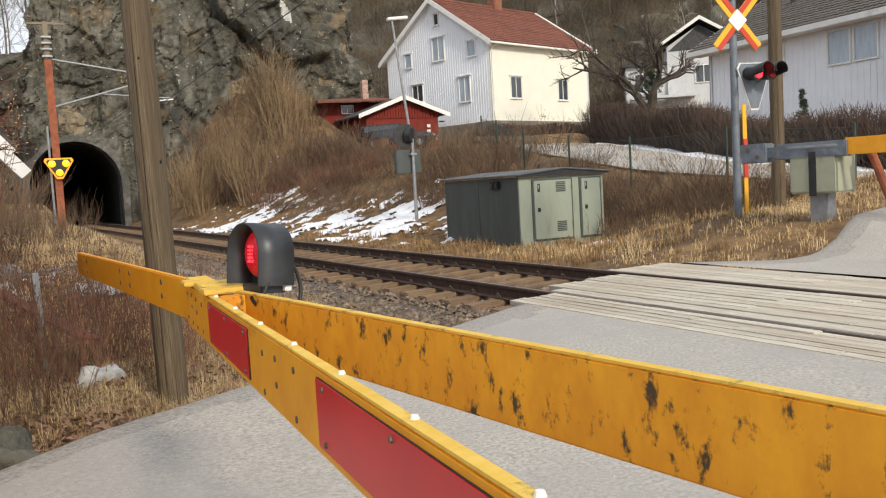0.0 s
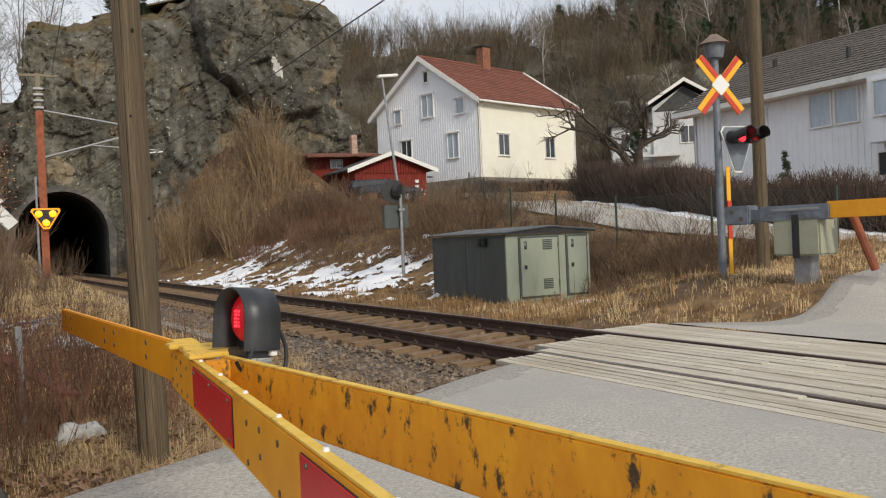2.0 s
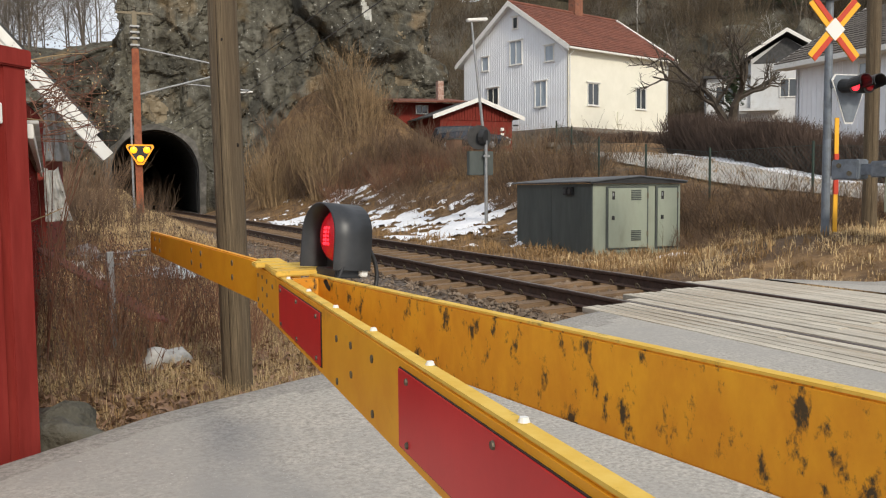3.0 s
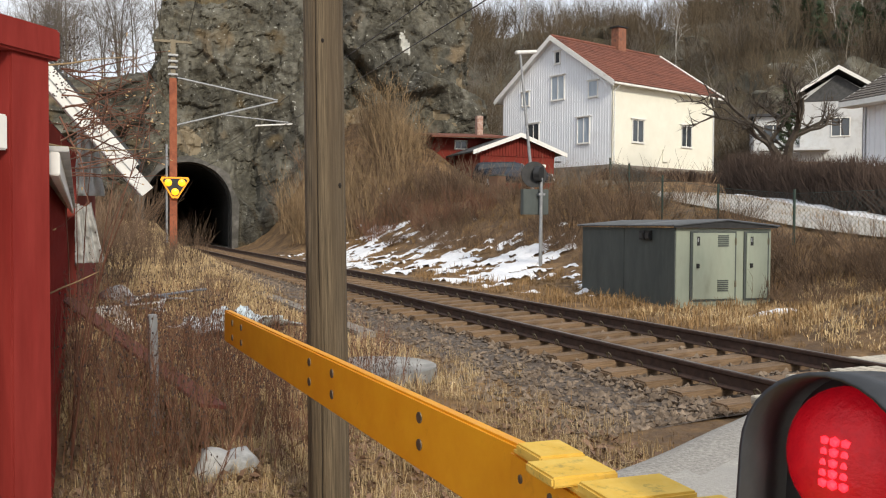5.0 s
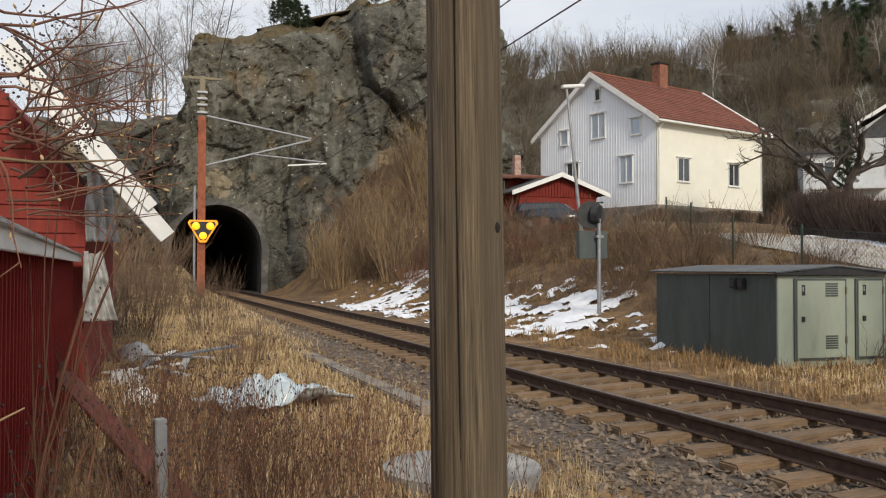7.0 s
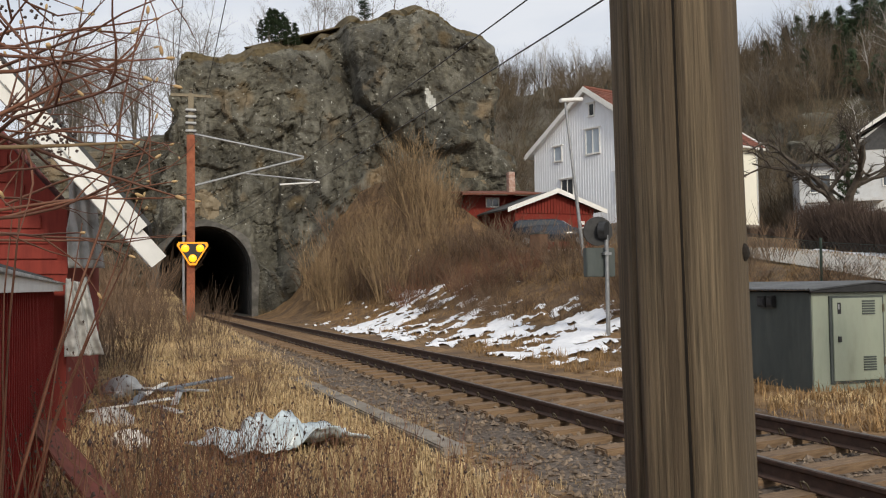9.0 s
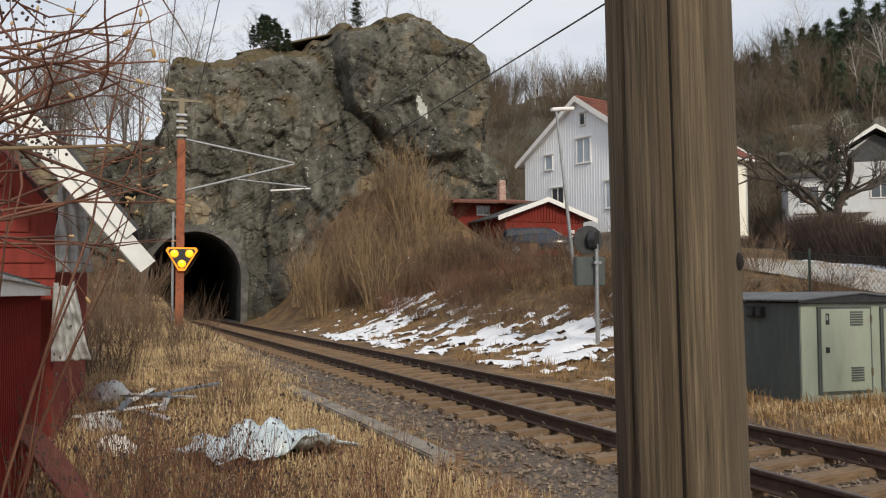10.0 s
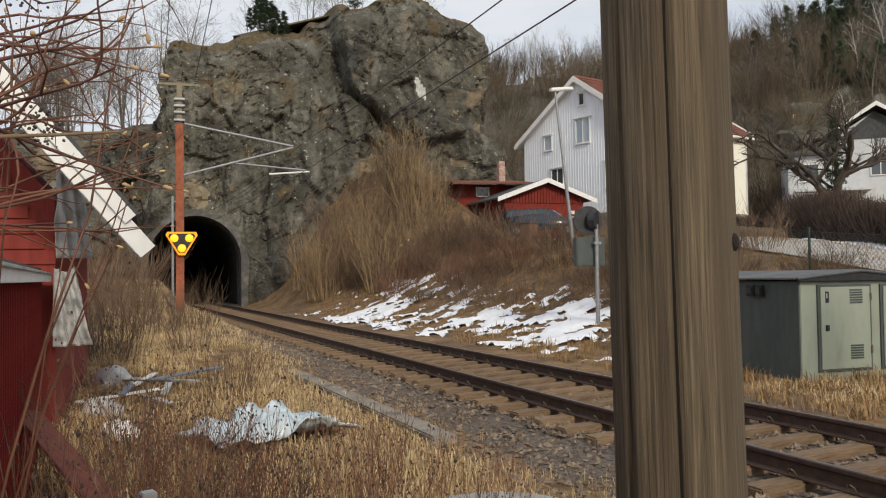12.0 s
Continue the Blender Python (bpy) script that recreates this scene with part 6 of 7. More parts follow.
car()
bn = part("bin_body", box(-0.3, 0.3, -0.35, 0.35, 0, 1.05, 0.03), M["bin"])
bn.name = "waste_bin"
bn.matrix_world = pose(17.7, 44.7, hgt(17.7, 44.7), 0, 0, 20)
tagged(bn, "brown plastic waste bin beside the car", "waste bin")
part("lid", box(-0.32, 0.32, -0.38, 0.38, 1.05, 1.11, 0.02), M["green_dark_shaded"], bn)

# garden wall of stones before the white house
gw = empty("garden_wall", (0, 0, 0))
tagged(gw, "low stone garden wall under a clipped hedge", "garden wall", kind="structure")
a0, a1 = Vector((25.2, 47.2, 0)), Vector((37.5, 50.2, 0))
dv = (a1 - a0).normalized()
st_mesh = [part("stone", box(-0.29, 0.29, -0.2, 0.2, -0.14, 0.14, 0.03), M["wall_stone"], gw).data]
for r in range(3):
    for i in range(21):
        p = a0 + dv * (i * 0.6 + 0.3 * (r % 2))
        ob = new("stone", st_mesh[0]) if r + i else gw.children[0]
        ob.parent = gw
        ob.matrix_local = pose(p.x, p.y + rng.normal(0, 0.02), 3.50 + r * 0.27, 0, rng.normal(0, 1.5), math.degrees(math.atan2(dv.y, dv.x)) + rng.normal(0, 2))

# chain-link fence along the lane
fence = empty("wire_fence", (0, 0, 0))
tagged(fence, "green chain-link fence along the lane", "fence")
fl = np.array([(18.2, 14.6), (17.35, 18.0), (16.3, 20.9), (16.2, 24.0), (16.5, 27.4), (17.4, 31.0), (18.6, 34.5)])
for i, (x, y) in enumerate(fl):
    z = hgt(x, y)
    part("fence_post", cyl((x, y, z - 0.3), (x, y, z + 1.5), 0.035, 0.035, 8), M["fence_green"], fence)
paths = []
for (xa, ya_), (xb, yb) in zip(fl, fl[1:]):
    za, zb_ = hgt(xa, ya_), hgt(xb, yb)
    ln_ = math.hypot(xb - xa, yb - ya_)
    nseg = int(ln_ / 0.13)
    for sgn in (1, -1):
        for i in range(-9, nseg + 1):
            t0, t1, h0, h1 = i / nseg, (i + 9) / nseg, 0.1, 1.35
            if sgn < 0:
                h0, h1 = h1, h0
            if t0 < 0:
                h0, t0 = h0 + (h1 - h0) * (-t0 * nseg / 9), 0
            if t1 > 1:
                h1, t1 = h0 + (h1 - h0) * ((1 - t0) / max(t1 - t0, 1e-6)), 1
            if t1 - t0 < 1e-3:
                continue
            paths.append((np.array([(xa + (xb - xa) * t, ya_ + (yb - ya_) * t, za + (zb_ - za) * t + h) for t, h in ((t0, h0), (t1, h1))]), np.array((0.0035, 0.0035))))
    paths.append((np.array([(xa, ya_, za + 1.38), (xb, yb, zb_ + 1.38)]), np.array((0.008, 0.008))))
v, f = tubes(paths, 3)
tagged(pydata("wire_mesh", v, f, M["mesh_green"], fence), kind="stuff")


# ---- snow ----
def snow(name, x0, x1, y0, y1, step, mask, label):
    X, Y = np.meshgrid(np.arange(x0, x1, step), np.arange(y0, y1, step), indexing="ij")
    m_ = mask(X, Y)
    Z = land(X, Y) + np.clip(m_, -0.15, 0.5) * 0.19 + 0.012
    Fc = grid_faces(*X.shape)
    ok = (m_.reshape(-1)[Fc] > -0.10).all(1)
    V = np.stack((X, Y, Z), -1).reshape(-1, 3)
    used = np.unique(Fc[ok])
    idx = np.full(len(V), -1)
    idx[used] = np.arange(len(used))
    return tagged(pydata(name, V[used], idx[Fc[ok]].tolist(), M["snow"], None, "", True), label, "snow", kind="stuff")


def slope_mask(X, Y):
    s = X - track_x(Y)
    a = (s * 0.75 + Y * 0.35)
    b = (Y * 0.85 - s * 0.3)
    n_ = fbm(a * 0.42 + 4, b * 1.15, 3.0, 4) + 1.0 * (fbm(X * 2.1, Y * 2.1, 8.0) - 0.5)
    zone = ss(s, 2.7, 3.8) * (1 - ss(s, 8.5, 11.5)) * ss(Y, 19.5, 24) * (1 - ss(Y, 44, 60))
    return (n_ - 0.505 - 0.45 * (1 - zone)) * 3.0


snow("snow_patches", 7, 17, 19, 54, 0.13, slope_mask, "melting snow patches on the brown embankment")


def cabin_mask(X, Y):
    n_ = fbm(X * 0.9, Y * 1.3, 12.0)
    return (n_ - 0.50 - 0.7 * (1 - np.exp(-(((X - 11.4) / 2.0) ** 2 + ((Y - 15.4 - 0.2 * (X - 11.4)) / 0.75) ** 2)))) * 3


snow("snow_patch", 8.5, 15, 13, 18.2, 0.09, cabin_mask, "snow patch on the verge near the relay cabin")


def bank_mask(X, Y):
    cl = np.interp(Y, (14, 19, 25, 33, 38), (24.0, 22.2, 22.3, 23.8, 25.6))
    return -3 * ss(Y, 31, 34) + (0.55 * np.exp(-((X - cl + 0.25) / 0.75) ** 2) + 0.55 * (fbm(X * 1.1, Y * 1.1, 2.0) - 0.5) - 0.22) * 2.6


snow("snow_bank", 20, 28, 14, 39, 0.22, bank_mask, "ploughed snow bank along the lane")


def right_mask(X, Y):
    return (fbm(X * 0.5, Y * 0.7, 5.0) - 0.52 - 0.7 * (1 - np.exp(-(((X - 27.0) / 3.5) ** 2 + ((Y - 17.5) / 1.6) ** 2)))) * 3


snow("snow_patch", 22, 33, 14.5, 21, 0.2, right_mask, "snow left on the verge under the hedge")


# ---- dry grass, litter ----
def blades(name, xy, height, width, material, label, lean=0.6):
    n_ = len(xy)
    z = land(xy[:, 0], xy[:, 1])
    a = rng.uniform(0, 2 * math.pi, n_)
    tilt = np.abs(rng.normal(0, lean, n_))
    h = height * rng.uniform(0.4, 1.2, n_)
    dirx, diry = np.cos(a), np.sin(a)
    wx, wy = -diry * width, dirx * width
    b0 = np.stack((xy[:, 0] - wx, xy[:, 1] - wy, z - 0.02), 1)
    b1 = np.stack((xy[:, 0] + wx, xy[:, 1] + wy, z - 0.02), 1)
    mx, my, mz_ = xy[:, 0] + dirx * h * 0.35 * np.sin(tilt), xy[:, 1] + diry * h * 0.35 * np.sin(tilt), z + h * 0.6 * np.cos(tilt * 0.7)
    m0 = np.stack((mx - wx * 0.7, my - wy * 0.7, mz_), 1)
    m1 = np.stack((mx + wx * 0.7, my + wy * 0.7, mz_), 1)
    t = np.stack((xy[:, 0] + dirx * h * np.sin(tilt * 1.5), xy[:, 1] + diry * h * np.sin(tilt * 1.5), z + np.maximum(h * np.cos(np.minimum(tilt * 1.5, 1.5)), 0.01)), 1)
    V = np.stack((b0, b1, m1, m0, t), 1).reshape(-1, 3)
    k = np.arange(n_) * 5
    F = [q for i in k for q in ((int(i), int(i) + 1, int(i) + 2, int(i) + 3), (int(i) + 3, int(i) + 2, int(i) + 4))]
    return tagged(pydata(name, V, F, material), label, "grass", kind="stuff")


def scatter(n_, x0, x1, y0, y1, power=1.0, clump=0.5, freq=1.3, seed=0.0):
    """Points over a patch of land, denser near its start and in clumps, clear of the roads and the ballast."""
    x = rng.uniform(x0, x1, n_ * 3)
    y = y0 + (y1 - y0) * rng.uniform(0, 1, n_ * 3) ** power
    s = x - track_x(y)
    ok = (fbm(x * freq + seed, y * freq) > clump * rng.uniform(0.6, 1.1, n_ * 3))
    ok &= (y - (6.15 + 0.36 * x) > rng.normal(0, 0.10, n_ * 3)) | (s > 2.9)
    ok &= (s < -2.5 + rng.normal(0, 0.3, n_ * 3)) | (s > 2.9)
    ok &= ~((s > 2.2) & (y < 8.7 + 0.33 * (x - 9) + rng.normal(0, 0.2, n_ * 3)))
    ok &= ~((x > 10.75) & (x < 13.4) & (y > 18.2) & (y < 22.8))
    ok &= ~(np.hypot(x - 2.45, y - 12.1) < 0.68)
    ok &= ~(x < np.interp(y, (5.5, 17.9), (-0.45, -1.3)))
    return np.stack((x, y), 1)[ok][:n_]


def tufts(n_, per, radius, box_, power, clump, freq, seed, bare=False):
    """Blades gathered in tufts."""
    c_ = scatter(n_, *box_, power, clump, freq, seed)
    r_ = radius * np.sqrt(rng.uniform(0, 1, (len(c_), per))) * rng.uniform(0.5, 1.3, (len(c_), 1))
    a_ = rng.uniform(0, 6.28, (len(c_), per))
    p_ = np.stack((c_[:, 0:1] + r_ * np.cos(a_), c_[:, 1:2] + r_ * np.sin(a_)), -1).reshape(-1, 2)
    return p_[slope_mask(p_[:, 0], p_[:, 1]) < -0.15] if bare else p_


blades("grass_verge", tufts(1500, 22, 0.11, (-1.2, 4.4, 5.2, 19), 1.4, 0.47, 1.1, 0.0), 0.17, 0.0024, M["grass"], "dry straw coloured grass beside the track", 1.05)
blades("grass_verge", scatter(22000, -1.4, 4.2, 5.2, 26, 1.4, 0.45, 0.9, 3.0), 0.13, 0.0035, M["grass_dark"], "matted brown grass", 1.2)
blades("grass_verge", tufts(2900, 18, 0.30, (-3.0, 3.0, 11, 62), 1.5, 0.41, 0.6, 9.0), 0.19, 0.008, M["grass"], "pale dry grass along the track", 1.7)
blades("grass_bank", tufts(700, 22, 0.22, (9.4, 16.5, 9.2, 18), 1.0, 0.44, 0.9, 15.0), 0.17, 0.006, M["grass"], "pale dry grass tufts on the verge", 1.7)
blades("grass_bank", tufts(1500, 18, 0.16, (8.6, 19, 9, 34), 1.1, 0.46, 0.7, 5.0, True), 0.17, 0.005, M["grass_dark"], "dry grass on the verge by the cabin", 1.15)
blades("grass_bank", tufts(1700, 18, 0.28, (8.4, 22, 12, 56), 1.0, 0.47, 0.5, 1.0, True), 0.30, 0.010, M["grass_dark"], "brown withered grass on the embankment", 1.15)
xy = scatter(4200, -0.8, 3.6, 5.3, 10, 1.6, 0.3, 0.9, 6.0)
n = len(xy)
z = land(xy[:, 0], xy[:, 1]) + rng.uniform(0.005, 0.06, n)
ang = rng.uniform(0, 6.28, n)
sz = rng.uniform(0.015, 0.05, n)
tl1, tl2 = rng.normal(0, 0.5, n), rng.normal(0, 0.5, n)
c, s_ = np.cos(ang), np.sin(ang)
Vl = []
for px, py, pz in ((-1, 0, 0), (0, -0.55, 0.25), (1, 0, 0.1), (0, 0.55, 0.25)):
    Vl.append(np.stack((xy[:, 0] + sz * (px * c - py * s_), xy[:, 1] + sz * (px * s_ + py * c), z + sz * (pz + px * tl1 + py * tl2)), 1))
Vl = np.stack(Vl, 1).reshape(-1, 3)
tagged(pydata("leaf_litter", Vl, [(4 * i, 4 * i + 1, 4 * i + 2, 4 * i + 3) for i in range(n)], M["leaf"]), "brown dead leaves at the road's edge", "leaves", kind="stuff")


# ---- shrubs and trees ----
def shrub_mesh(n_stems, h, r, spread, levels=1, kids=4, base_r=0.3, k=4, up=0.5):
    out = []
    for i in range(n_stems):
        a = rng.uniform(0, 6.28)
        b = base_r * math.sqrt(rng.uniform(0, 1))
        way = np.array((math.cos(a) * spread * rng.uniform(0, 1), math.sin(a) * spread * rng.uniform(0, 1), 1.0))
        branchy((b * math.cos(a), b * math.sin(a), -0.1), way, h * rng.uniform(0.55, 1.1), r * rng.uniform(0.7, 1.2), levels, 0.45, kids, 0.09, up, k, 0.5, out)
    return tubes(out, 3)


def plant_kind(name, mesh, material, places, label, category, group):
    v, f = mesh
    me = bpy.data.meshes.new(name)
    me.from_pydata(v.tolist(), [], f)
    me.materials.append(material)
    for x, y, sc, lift in places:
        ob = new(name, me)
        ob.matrix_world = pose(x, y, hgt(x, y) + lift, 0, 0, rng.uniform(0, 360)) @ Matrix.Diagonal((sc, sc, sc * rng.uniform(0.9, 1.1), 1))
        tagged(ob, label, category, group)


def spread_over(n_, x0, x1, y0, y1, s0, s1, test=None):
    out = []
    while len(out) < n_:
        x, y = rng.uniform(x0, x1), rng.uniform(y0, y1)
        if test is None or test(x, y):
            out.append((x, y, rng.uniform(s0, s1), 0.0))
    return out


# tall thin weeds by the shed
def weed(n_stems, h):
    out, tips = [], []
    for i in range(n_stems):
        a = rng.uniform(0, 6.28)
        b = 0.5 * math.sqrt(rng.uniform(0, 1))
        k = len(out)
        branchy((b * math.cos(a), b * math.sin(a), -0.1), (rng.normal(0, 0.2), rng.normal(0, 0.2), 1.0), h * rng.uniform(0.55, 1.1), 0.0052, 1, 0.4, 4, 0.07, 0.6, 5, 0.42, out)
        tips += [p[-1] for p, r in out[k:]]
    heads = []
    for p in tips:
        if p[2] > 0.35 * h and rng.uniform(0, 1) < 0.7:
            d = rng.normal(0, 0.006, 3)
            heads.append((np.array([p - (0, 0, 0.008), p + d, p + d + (0, 0, 0.010)]), np.array((0.002, 0.0085, 0.003))))
    return tubes(out, 3), tubes(heads, 4)


for k in range(3):
    st_, hd_ = weed(32, 1.05)
    me_a = bpy.data.meshes.new("stems")
    me_a.from_pydata(st_[0].tolist(), [], st_[1])
    me_a.materials.append(M[("twig_red", "twig", "twig_red")[k]])
    me_b = bpy.data.meshes.new("seed_heads")
    me_b.from_pydata(hd_[0].tolist(), [], hd_[1])
    me_b.materials.append(M["seed"])
    for x, y, sc in ((( -0.12, 8.2, 0.95), (-0.45, 9.7, 1.1), (0.2, 10.8, 1.0), (-0.3, 12.2, 1.1), (0.5, 13.3, 0.9), (-0.7, 14.6, 1.2)),
                     ((-0.2, 7.5, 0.7), (0.15, 9.3, 0.9), (-0.3, 10.9, 1.1), (0.6, 12.0, 0.9), (-0.5, 13.2, 1.1), (0.0, 15.2, 1.2), (1.2, 10.4, 0.6)),
                     ((0.9, 8.7, 0.7), (1.3, 9.2, 0.75), (1.9, 10.0, 0.75), (0.6, 11.0, 1.0), (1.5, 11.2, 0.85), (1.4, 12.2, 0.9), (0.3, 12.6, 1.05), (2.3, 12.2, 0.7), (0.1, 10.0, 1.0), (1.0, 10.0, 0.9), (0.35, 8.9, 0.75), (1.6, 9.6, 0.55), (2.0, 10.9, 0.6), (1.7, 12.9, 0.7), (0.7, 9.4, 0.65), (2.1, 14.6, 0.7), (0.9, 11.4, 0.8), (1.0, 13.6, 0.85), (0.1, 14.2, 1.0), (-0.6, 11.4, 1.1), (-0.35, 8.9, 1.05), (0.5, 10.1, 0.8)))[k]:
        ob = empty("brush", (x, y, hgt(x, y)), rng.uniform(0, 360))
        ob.scale = (sc, sc, sc)
        new("stem", me_a).parent = ob
        tagged(new("seed_head", me_b), "dark dry seed heads", kind="stuff").parent = ob
        tagged(ob, "bare reddish brush stems with dark seed heads by the red shed", "brush", "brush by the shed")

# budding shrub against the shed
bush, buds = [], []
for i in range(62):
    y_ = rng.uniform(7.5, 9.8)
    st0 = (np.interp(y_, (5.5, 17.9), (-0.42, -1.28)) + rng.uniform(-0.02, 0.1), y_, rng.uniform(1.75, 2.8))
    way = (rng.uniform(0.1, 1.0), rng.normal(-0.25, 0.5), rng.uniform(-0.15, 0.45))
    branchy(st0, way, rng.uniform(0.4, 0.8), 0.0060, 1, 0.5, 3, 0.14, 0.12, 6, 0.5, bush)
for i in range(8):
    y_ = rng.uniform(8.3, 9.8)
    bush.append(stem((np.interp(y_, (5.5, 17.9), (-0.42, -1.28)) + 0.03, y_, -0.2), (rng.uniform(-0.02, 0.12), rng.normal(0, 0.1), 1), rng.uniform(1.8, 2.8), 0.007, 0.06, 8))
bush = [(p, r) for p, r in bush if p[:, 0].max() < 0.06 and p[:, 2].max() < 2.55 and p[:, 1].min() > 7.1 and not (p[:, 1].min() < 7.6 and p[:, 0].max() > -0.05)]
v, f = tubes(bush, 5)
sb = tagged(pydata("budding_shrub", v, f, M["twig_bud"], None, "", True), "bare red brown shrub with pale buds beside the shed", "shrub")
bm = bmesh.new()
for p, r in bush[::2]:
    d = p[-1] - p[-2]
    q = Vector(d).to_track_quat("Z", "Y").to_matrix().to_4x4()
    bmesh.ops.create_icosphere(bm, subdivisions=1, radius=0.0060, matrix=Matrix.Translation(p[-1]) @ q @ Matrix.Diagonal((0.8, 0.8, 2.1, 1)))
tagged(part("bud", bm, M["bud"], sb, "pale swelling buds", True), kind="stuff")
bm = bmesh.new()
for cxx, cyy, czz, rad in ((-0.72, 10.2, 2.85, 0.24), (-0.85, 9.9, 2.55, 0.2), (-0.55, 10.3, 2.3, 0.14)):
    for i in range(130):
        d = rng.normal(0, 1, 3)
        d = d / np.linalg.norm(d) * rad * rng.uniform(0.5, 1.0)
        bmesh.ops.create_icosphere(bm, subdivisions=1, radius=rng.uniform(0.004, 0.009), matrix=Matrix.Translation((cxx + d[0], cyy + d[1], czz + d[2] * 0.8)))
tagged(part("flower_head", bm, M["seed"], sb, "dark withered flower heads"), kind="stuff")
long_ = [stem((-1.1, 6.9, 0.9), (0.62, 0.35, 0.12), 0.9, 0.010, 0.07, 8), stem((-0.85, 7.6, 1.9), (0.8, 0.12, -0.05), 0.75, 0.008, 0.08, 8), stem((-0.9, 7.5, 2.25), (0.75, 0.2, 0.12), 0.8, 0.008, 0.08, 8)]
for lt in long_:
    v, f = tubes([lt], 5)
    pydata("long_twig", v, f, M["twig_gold"], sb, "long bare twig", True)

slope_ok = lambda x, y: 3.6 < x - float(track_x(y)) and hgt(x, y) > 0.2 and not (abs(x - 20) < 2.6 and y < 50) and not (x > 21 and y > 43)
gold = shrub_mesh(44, 3.2, 0.021, 0.34, 1, 4, 1.0)
plant_kind("golden_shrub", gold, M["twig_gold"], spread_over(15, 9, 16.5, 50, 62, 0.75, 1.2, lambda x, y: x - float(track_x(y)) > 4.5), "golden brown thicket of thin stems below the cliff", "shrub", "shrubs on the embankment")
brown = shrub_mesh(34, 1.9, 0.018, 0.85, 1, 4, 0.7)
plant_kind("brown_shrub", brown, M["twig"], spread_over(64, 8.5, 18, 40, 63, 0.7, 1.3, lambda x, y: slope_ok(x, y) and hgt(x, y) > 0.9 and (y > 45 or x < 13)), "tangled brown leafless shrub on the embankment", "shrub", "shrubs on the embankment")
plant_kind("brown_shrub", brown, M["twig_red"], spread_over(14, 11, 16, 40, 50, 0.6, 0.9, slope_ok), "reddish brown leafless shrub on the embankment", "shrub", "shrubs on the embankment")
low = shrub_mesh(60, 0.8, 0.007, 1.3, 1, 4, 0.6)
plant_kind("bramble", low, M["twig"], spread_over(70, 9, 19, 21, 44, 0.7, 1.2, lambda x, y: slope_ok(x, y) and hgt(x, y) > 0.35), "low tangled brambles on the bank", "bramble", "brambles on the bank")
plant_kind("bramble", low, M["twig"], spread_over(34, 13.0, 16.6, 14.2, 22, 0.8, 1.35), "low tangled brambles on the bank", "bramble", "brambles on the bank")
reeds = shrub_mesh(30, 1.9, 0.008, 0.15, 0, 0, 0.8)
plant_kind("reeds", reeds, M["twig_gold"], [(15.6, 33.2, 1.0, 0), (16.6, 34.0, 1.0, 0), (17.2, 35.4, 0.9, 0), (15.0, 35.0, 1.0, 0), (17.8, 33.0, 0.9, 0), (16.2, 32.2, 1.1, 0), (16.0, 34.6, 1.1, 0), (17.0, 33.4, 1.0, 0), (15.2, 33.9, 0.9, 0)], "upright dry stalks on the bank", "stalks", "stalks on the bank")
plant_kind("brown_shrub", brown, M["twig"], spread_over(26, 14.4, 18.6, 28, 43, 0.5, 0.85), "brown leafless brush beside the lane", "shrub", "brush beside the lane")
plant_kind("brown_shrub", brown, M["twig"], spread_over(16, -7, 0.2, 44, 68, 0.8, 1.5), "tangled brown leafless shrub by the tunnel", "shrub", "shrubs by the tunnel")
plant_kind("brush", shrub_mesh(40, 1.4, 0.009, 0.5, 1, 4, 0.6), M["twig"], spread_over(22, -2.0, 1.6, 20, 44, 0.6, 1.1), "bare brush beside the track", "brush", "brush beside the track")


# hedge: dense upright twigs in a clipped band
def hedge(name, pts_, width, height, n_, material, label):
    pts_ = np.array(pts_, float)
    sg = np.linalg.norm(np.diff(pts_, axis=0), axis=1)
    at_ = np.concatenate(([0], np.cumsum(sg)))
    hd = tagged(empty(name), label, "hedge")
    sections = [[] for i in range(int(at_[-1] / 3.0) + 1)]
    for i in range(n_):
        t = rng.uniform(0, at_[-1])
        out = sections[int(t / 3.0)]
        x, y = np.interp(t, at_, pts_[:, 0]) + rng.uniform(-width, width) / 2, np.interp(t, at_, pts_[:, 1]) + rng.uniform(-width, width) / 2
        z0_ = hgt(x, y)
        hh = height * (0.92 + 0.1 * math.sin(t * 0.9) + rng.normal(0, 0.04))
        b = rng.uniform(0, 0.75) * hh if i % 3 else 0
        l = (hh - b) * rng.uniform(0.7, 1.0)
        out.append(stem((x, y, z0_ + b), (rng.normal(0, 0.35), rng.normal(0, 0.35), 1), l, 0.015, 0.14, 4))
    for out in sections:
        if out:
            pydata("hedge_section", *tubes(out, 3), material, hd)
    return hd


hedge("hedge", [(24.6, 34.0), (23.3, 27), (22.9, 21), (23.4, 16.5), (28, 17.5), (34, 19.5)], 1.3, 2.0, 13000, M["hedge"], "clipped dark brown leafless hedge along the lane")
hedge("hedge", [(25.0, 47.9), (31, 49.4), (37.5, 51)], 0.7, 1.0, 2600, M["hedge"], "low clipped brown hedge above the garden wall")


